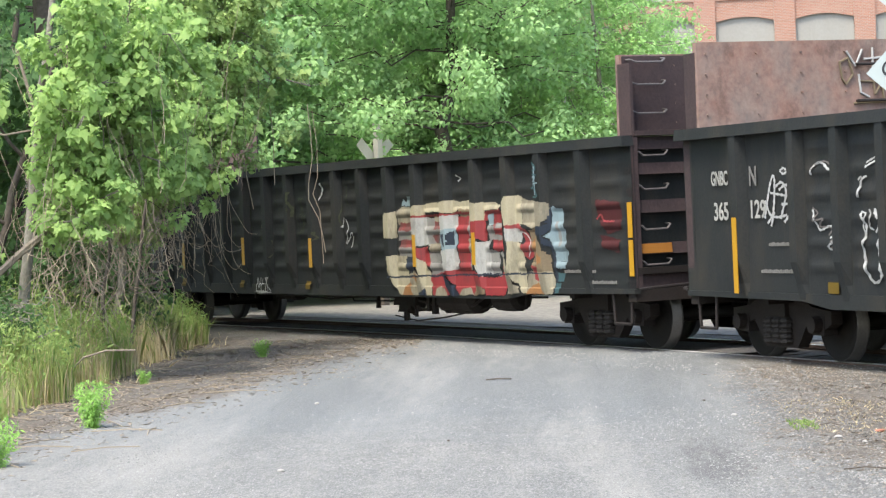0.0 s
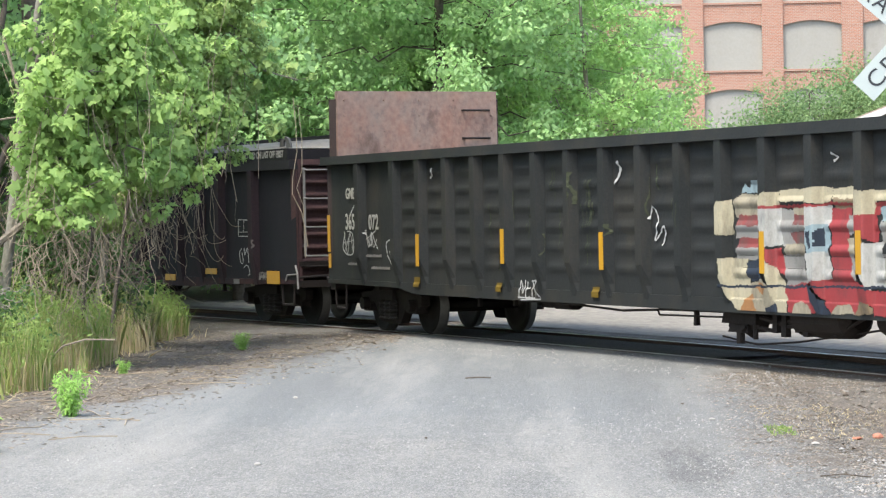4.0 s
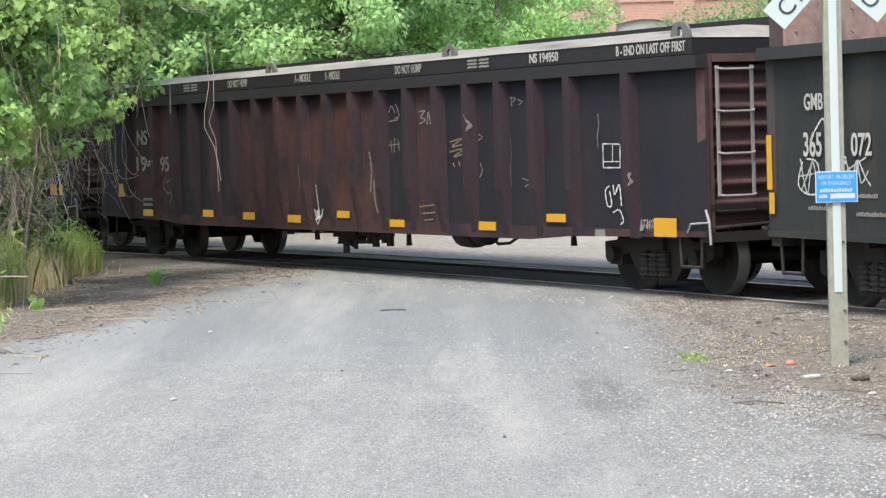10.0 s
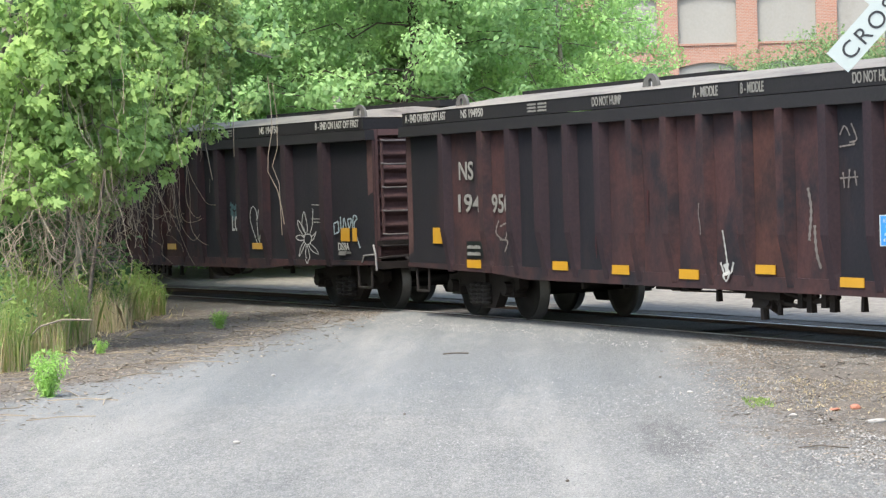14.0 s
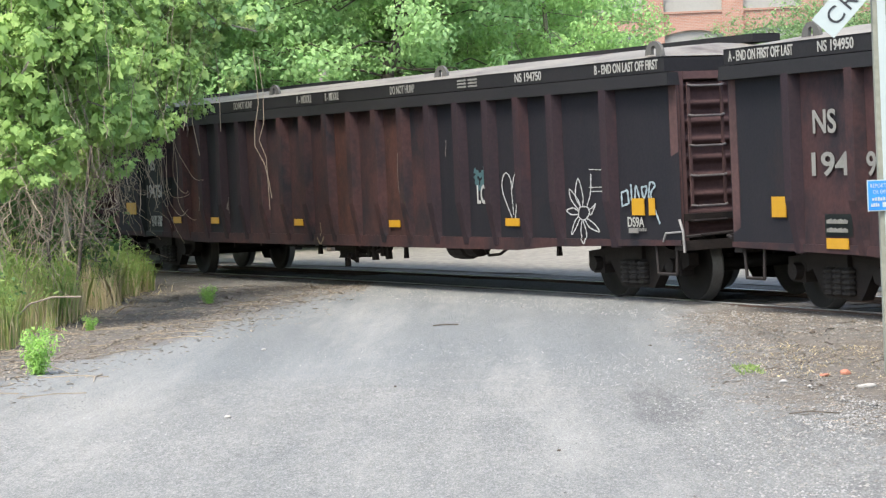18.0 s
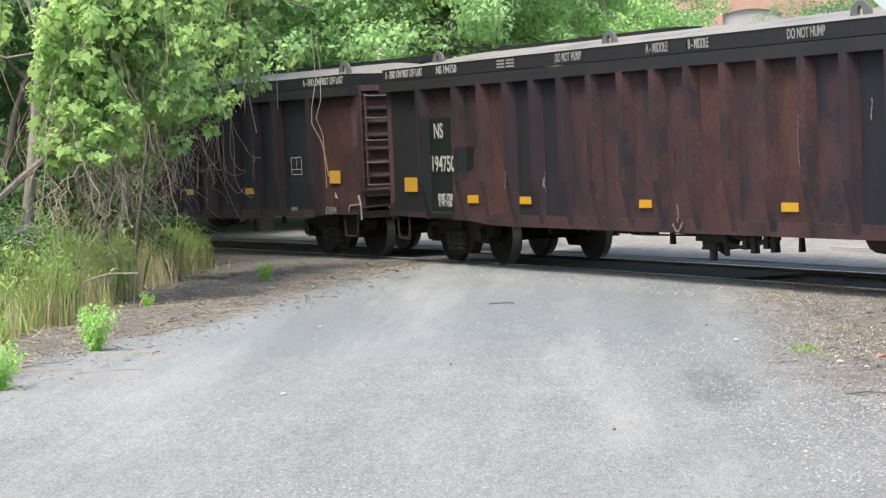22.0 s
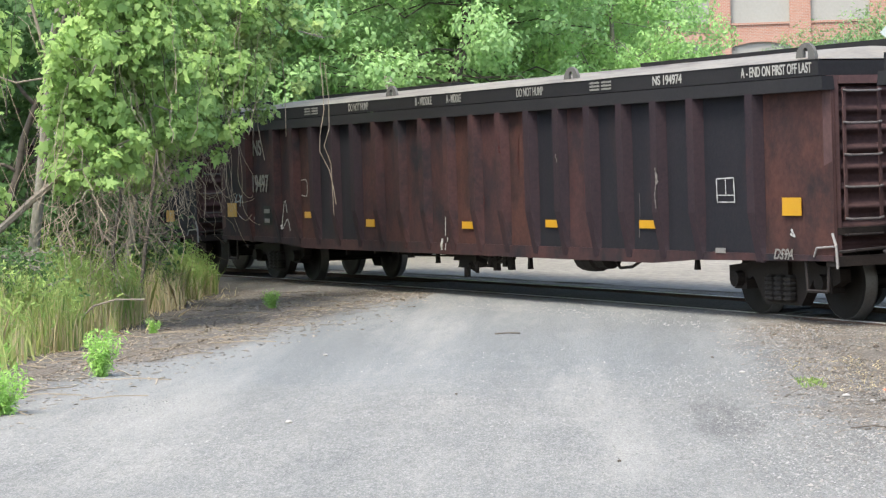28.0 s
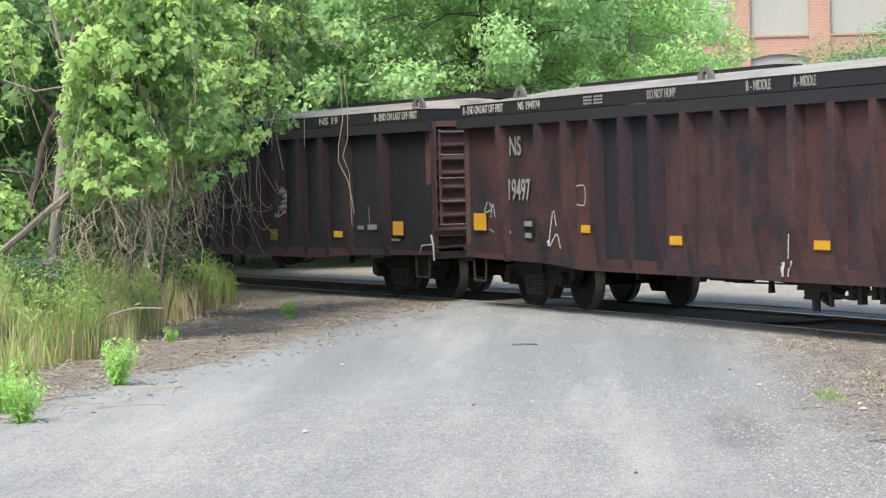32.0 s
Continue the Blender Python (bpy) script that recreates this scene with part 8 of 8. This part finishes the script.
brush(CREAM, (5.16, 1.91), (5.31, 1.97), (5.53, 1.97), (5.51, 1.73), (5.20, 1.70))
brush(RED, (5.20, 1.70), (5.48, 1.73), (5.55, 1.55), (5.47, 1.42), (5.24, 1.55))
brush(CREAM, (5.51, 1.97), (5.76, 1.97), (5.97, 1.92), (5.92, 1.87), (5.53, 1.86))
brush(RED, (5.48, 1.84), (5.95, 1.87), (5.95, 1.83), (5.58, 1.80), (5.53, 1.71), (5.45, 1.73))
brush(PALE_BLUE, (5.55, 1.79), (5.75, 1.81), (5.77, 1.67), (5.57, 1.65))
brush(RED, (5.73, 1.82), (6.12, 1.85), (6.17, 1.55), (6.17, 1.31), (5.73, 1.29), (5.67, 1.55))
brush(SILVER, (5.56, 1.65), (5.75, 1.65), (5.76, 1.47), (5.59, 1.42))
brush(SILVER, (5.77, 1.69), (6.13, 1.69), (6.14, 1.63), (5.79, 1.61))
brush(SILVER, (5.72, 1.52), (6.17, 1.52), (6.16, 1.46), (5.71, 1.45))
brush(PALE_SPRAY, (5.29, 1.42), (5.59, 1.45), (5.65, 0.99), (5.40, 0.96), (5.31, 1.11))
brush(SILVER, (5.59, 1.31), (5.86, 1.29), (5.89, 0.95), (5.65, 0.98))
brush(SILVER, (5.86, 1.28), (6.17, 1.29), (6.18, 1.19), (6.00, 1.16))
brush(RED, (5.30, 0.98), (5.53, 0.93), (5.89, 0.95), (6.02, 1.18), (6.11, 1.04), (6.08, 0.84), (6.01, 0.70), (5.44, 0.68), (5.40, 0.83))
brush(DIRTY_CREAM, (6.02, 1.15), (6.19, 1.19), (6.25, 0.97), (6.39, 0.72), (6.06, 0.70), (6.09, 0.91))
brush(CREAM, (6.13, 1.94), (6.24, 2.03), (6.41, 2.05), (6.52, 2.01), (6.52, 1.66), (6.18, 1.65))
brush(DIRTY_CREAM, (6.52, 2.01), (6.75, 1.96), (7.23, 1.92), (7.27, 1.77), (7.19, 1.62), (6.81, 1.59), (6.53, 1.66))
brush(PALE_SPRAY, (6.21, 1.65), (6.49, 1.65), (6.50, 1.42), (6.24, 1.41))
brush(RED, (6.18, 1.65), (6.42, 1.66), (6.63, 1.57), (6.74, 1.42), (6.80, 1.24), (6.70, 1.16), (6.54, 1.23), (6.46, 1.37), (6.60, 1.42), (6.46, 1.59), (6.23, 1.61))
brush(CREAM, (6.25, 1.42), (6.46, 1.40), (6.54, 1.21), (6.59, 1.04), (6.60, 0.73), (6.46, 0.73), (6.23, 0.99))
brush(TAN_SPRAY, (6.69, 1.57), (6.92, 1.59), (7.08, 1.49), (7.23, 1.24), (7.31, 1.02), (6.75, 1.01), (6.80, 1.24))
brush(RUST_ORANGE, (6.77, 1.41), (6.85, 1.46), (7.01, 1.44), (7.05, 1.35), (6.96, 1.29), (6.81, 1.32))
brush(RUST_ORANGE, (6.91, 1.24), (7.03, 1.29), (7.16, 1.21), (7.18, 1.14), (7.02, 1.11), (6.91, 1.16))
brush(INK, (6.95, 1.60), (7.22, 1.62), (7.24, 1.52), (7.10, 1.49), (6.97, 1.52))
brush(DIRTY_CREAM, (6.65, 1.01), (7.31, 1.02), (7.33, 0.87), (7.26, 0.72), (6.60, 0.71), (6.60, 0.92))
brush(RED, (6.77, 1.10), (6.91, 1.09), (7.02, 1.00), (6.95, 0.87), (6.79, 0.91))
brush(RUST_ORANGE, (6.57, 0.71), (6.69, 0.82), (6.86, 0.86), (7.04, 0.81), (7.10, 0.72))
brush(INK, (7.25, 1.91), (7.30, 1.88), (7.31, 1.65), (7.21, 1.48), (7.36, 1.24), (7.42, 1.00), (7.37, 0.74), (7.31, 0.73), (7.36, 0.98), (7.30, 1.22), (7.15, 1.49), (7.25, 1.66))
brush(PALE_BLUE, (7.31, 1.87), (7.42, 1.89), (7.49, 1.84), (7.62, 1.84), (7.65, 1.55), (7.69, 1.24), (7.66, 1.05), (7.42, 1.06), (7.36, 1.28), (7.23, 1.48), (7.33, 1.65))
brush(TEAL, (7.42, 1.00), (7.62, 1.00), (7.57, 0.89), (7.39, 0.88))
brush(TEAL, (7.33, 0.86), (7.52, 0.86), (7.45, 0.74), (7.34, 0.73))
brush(SILVER, (7.42, 1.67), (7.48, 1.68), (7.56, 1.37), (7.50, 1.35))
brush(INK, (2.44, 0.95), (7.38, 1.01), (7.37, 0.99), (2.44, 0.92))
brush(MAROON, (8.42, 1.93), (9.04, 1.90), (9.07, 1.55), (8.71, 1.49), (8.54, 1.67))
brush(MAROON, (8.51, 1.49), (9.01, 1.43), (8.97, 1.26), (8.61, 1.30))


def inside(poly, x, z):
    hit = False
    for (xa, za), (xb, zb) in zip(poly, poly[1:] + poly[:1]):
        if (za > z) != (zb > z) and x < (xb - xa) * (z - za) / (zb - za) + xa:
            hit = not hit
    return hit


def mural(car):
    """Big spray-painted letters over plates and posts: small patches of colour that follow the relief."""
    shades = [CREAM, PALE_SPRAY, RED, SILVER, INK, RUST_ORANGE, PALE_BLUE, TEAL, MAROON, DIRTY_CREAM, DIRTY_RED, TAN_SPRAY]
    boxes = [(shades.index(m), p, min(a for a, _ in p), max(a for a, _ in p), min(b for _, b in p), max(b for _, b in p)) for m, p in MURAL]
    x0, x1, z0, z1 = min(b[2] for b in boxes), max(b[3] for b in boxes), min(b[4] for b in boxes), max(b[5] for b in boxes)
    z0 = max(z0, 0.67)
    nx, nz = int((x1 - x0) / 0.012), int((z1 - z0) / 0.009)
    hue = {}
    for j in range(nz):
        for i in range(nx):
            x, z = x0 + (i + 0.5) * 0.012, z0 + (j + 0.5) * 0.009
            wx, wz = x + 0.035 * noise.noise((x * 5, z * 5, 0)) + 0.02 * noise.noise((x * 22, z * 22, 2)), z + 0.022 * noise.noise((x * 5, z * 5, 5)) + 0.014 * noise.noise((x * 22, z * 22, 8))
            for s, p, a, b, c, d in boxes:
                if a <= wx <= b and c <= wz <= d and inside(p, wx, wz):
                    hue[i, j] = s
    g, slots, at = Geo(), [], {}
    def corner(i, j):
        if (i, j) not in at:
            at[i, j] = len(g.v)
            g.v.append(drape(car, x0 + i * 0.012, z0 + j * 0.009, 0.006))
        return at[i, j]
    for (i, j), s in hue.items():
        g.f.append((corner(i, j), corner(i + 1, j), corner(i + 1, j + 1), corner(i, j + 1)))
        slots.append(s)
    me = bpy.data.meshes.new("mural")
    me.from_pydata(g.v, [], g.f)
    for m in shades:
        me.materials.append(m)
    me.polygons.foreach_set("material_index", slots)
    me.polygons.foreach_set("use_smooth", [True] * len(slots))
    part("mural", me, None, car, "cream and red spray-painted block letters with dark outlines")


mural(CARS["B"])
scrawl(CARS["B"], TEAL, 0.030, [(6.88, 2.43), (7.06, 2.45), (7.15, 2.37), (6.97, 2.33), (7.17, 2.29)])
scrawl(CARS["B"], PALE_BLUE, 0.025, [(6.91, 2.24), (7.13, 2.27), (7.00, 2.18), (7.19, 2.19)])
scrawl(CARS["B"], TEAL, 0.030, [(6.86, 2.12), (7.05, 2.14), (7.16, 2.01), (6.93, 2.02)])
scrawl(CARS["B"], PALE_BLUE, 0.020, [(6.99, 2.40), (6.93, 2.05)])
scrawl(CARS["B"], PALE_BLUE, 0.020, [(7.11, 2.41), (7.12, 2.03)])
scrawl(CARS["B"], WHITE_SPRAY, 0.020, [(6.46, 1.57), (6.67, 1.50), (6.76, 1.37), (6.68, 1.21)])

# writing on the covers' skirts
SKIRT = -FACE - 0.097
NUMBERS = {"C": "NS 194950", "D": "NS 194750", "E": "NS 194974", "F": "NS 19"}
for key, number in NUMBERS.items():
    first, last = ("A - END ON FIRST OFF LAST", "B - END ON LAST OFF FIRST") if key != "E" else ("B - END ON LAST OFF FIRST", "A - END ON FIRST OFF LAST")
    car = CARS[key]
    for words, x0, x1 in ((first, -9.1, -7.7), (number, -7.2, -6.5), ("DO NOT HUMP", -3.4, -2.66), ("A - MIDDLE" if key != "E" else "B - MIDDLE", -0.98, -0.43), ("B - MIDDLE" if key != "E" else "A - MIDDLE", 0.05, 0.52), ("DO NOT HUMP", 2.2, 2.95), (number, 5.75, 6.42), (last, 7.7, 9.1)):
        stencil(car, words, WHITE_MARK if "END" in words or words == number else FADED_MARK, x0, x1, 2.745, 2.86, SKIRT)
    for x in (-5.17, 4.2):
        for k in range(3):
            g = Geo()
            bars(g, x, 2.745 + 0.042 * k, 0.25, 0.028, 9, SKIRT)
            bars(g, x + 0.30, 2.745 + 0.042 * k, 0.25, 0.028, 8, SKIRT)
            tagged(part("stencil_line", g, FADED_MARK, car), kind="stuff")
# small writing on the sides, too small to read
for key, x, z, w in (("A", -7.5, 1.02, 0.9), ("A", -7.3, 1.32, 0.5), ("B", -7.8, 1.16, 0.6), ("B", -8.5, 1.03, 0.4), ("B", -7.6, 0.98, 0.7), ("B", 7.6, 1.0, 0.8), ("C", 8.0, 0.78, 0.3), ("D", 8.3, 0.86, 0.3), ("E", -8.1, 1.05, 0.4), ("F", 8.0, 0.9, 0.3), ("B", 8.2, 0.86, 0.7)):
    g = Geo()
    bars(g, x, z, w, 0.045, int(w * 22), -FACE - 0.014)
    tagged(part("stencil_line", g, DULL_MARK, CARS[key]), kind="stuff")
# spray marks on the rusty end plate of the first gondola
def end_scrawl(car, pts, material, width=0.03):
    x = -HALF + 0.30 + 0.068
    g = Geo()
    g.tube([(x, y, z) for y, z in pts], width / 2, 5)
    part("spray_line", g, material, car)


for pts in ([(0.62, 3.58), (0.74, 3.40), (0.84, 3.60)], [(0.98, 3.62), (0.98, 3.34)], [(0.86, 3.48), (1.10, 3.50)], [(0.55, 3.25), (0.52, 3.45), (0.64, 3.50), (0.70, 3.30), (0.60, 3.18), (0.55, 3.25)], [(0.78, 3.30), (0.80, 3.08), (0.92, 3.02)], [(0.98, 3.26), (1.0, 3.05), (1.1, 3.2), (1.12, 3.0)], [(0.80, 3.22), (1.15, 3.20)], [(0.70, 2.95), (1.2, 2.97)]):
    end_scrawl(CARS["A"], pts, TAN_SPRAY if pts[0][1] < 3.3 else WHITE_SPRAY)

# washed-out drips, and bulge highlights painted as green-grey streaks between the posts
dr = random.Random(17)
for key, x0, x1, n, shades in (("B", -3.6, 1.9, 30, (GREEN_HIGHLIGHT, GREEN_HIGHLIGHT, GREEN_HIGHLIGHT)), ("A", -4.5, 6.0, 20, (GREEN_HIGHLIGHT, DULL_SPRAY, GREEN_HIGHLIGHT)), ("C", -4.0, 8.0, 12, (DULL_SPRAY, MAROON, MAROON)), ("D", -5.0, 4.0, 10, (DULL_SPRAY, MAROON, MAROON)), ("E", -3.0, 8.0, 10, (DULL_SPRAY, MAROON, MAROON))):
    for i in range(n):
        x, z, l = dr.uniform(x0, x1), dr.uniform(1.3, 2.4), dr.uniform(0.1, 0.6)
        scrawl(CARS[key], shades[i % 3], dr.uniform(0.008, 0.022), [(x, z), (x + dr.uniform(-0.02, 0.02), z - l / 3), (x + dr.uniform(-0.03, 0.03), z - 2 * l / 3), (x + dr.uniform(-0.03, 0.03), max(0.9, z - l))])


# ---- movement ----
TRAIN = [(0, -23.27), (1, -20.82), (2, -18.40), (2.5, -17.19), (4.5, -12.21), (5.5, -9.73), (6.5, -7.27), (7.5, -4.90), (8.5, -2.58), (9.5, -0.31), (10.5, 1.95), (11.5, 4.20), (12.5, 6.52), (13.5, 8.95), (15.5, 13.57), (16.5, 15.78), (17.5, 17.96), (18.5, 20.13), (19.5, 22.32), (20.5, 24.53), (21.5, 26.78), (22.5, 29.05), (23.5, 31.31), (24.5, 33.52), (25.5, 35.67), (26.5, 37.78), (28.5, 41.86), (29.5, 44.04), (30.5, 46.20), (31.5, 48.42), (32, 49.53)]


def train_at(t):
    """Distance that the train has gone at t, smooth through the table."""
    ts, ss = [a for a, _ in TRAIN], [b for _, b in TRAIN]
    return float(np.interp(t, ts, ss))


def car_pose(s):
    xa, ya, _ = along(s - 7.8)
    xb, yb, _ = along(s + 7.8)
    return pose((xa + xb) / 2, (ya + yb) / 2, 0, 0, 0, math.degrees(math.atan2(yb - ya, xb - xa)))


def motions():
    stops = [t for t, _ in TRAIN]
    for key, car in CARS.items():
        walk(car, [(t, car_pose(train_at(t) + CENTRES[key])) for t in stops])
    ticks = [0.2 * i for i in range(161)]
    turns = [math.degrees(train_at(t) / WHEEL_R) for t in ticks]
    for ob, dx in SPINNERS:
        walk(ob, [(t, pose(dx, 0, WHEEL_R, 0, a, 0)) for t, a in zip(ticks, turns)])


motions()
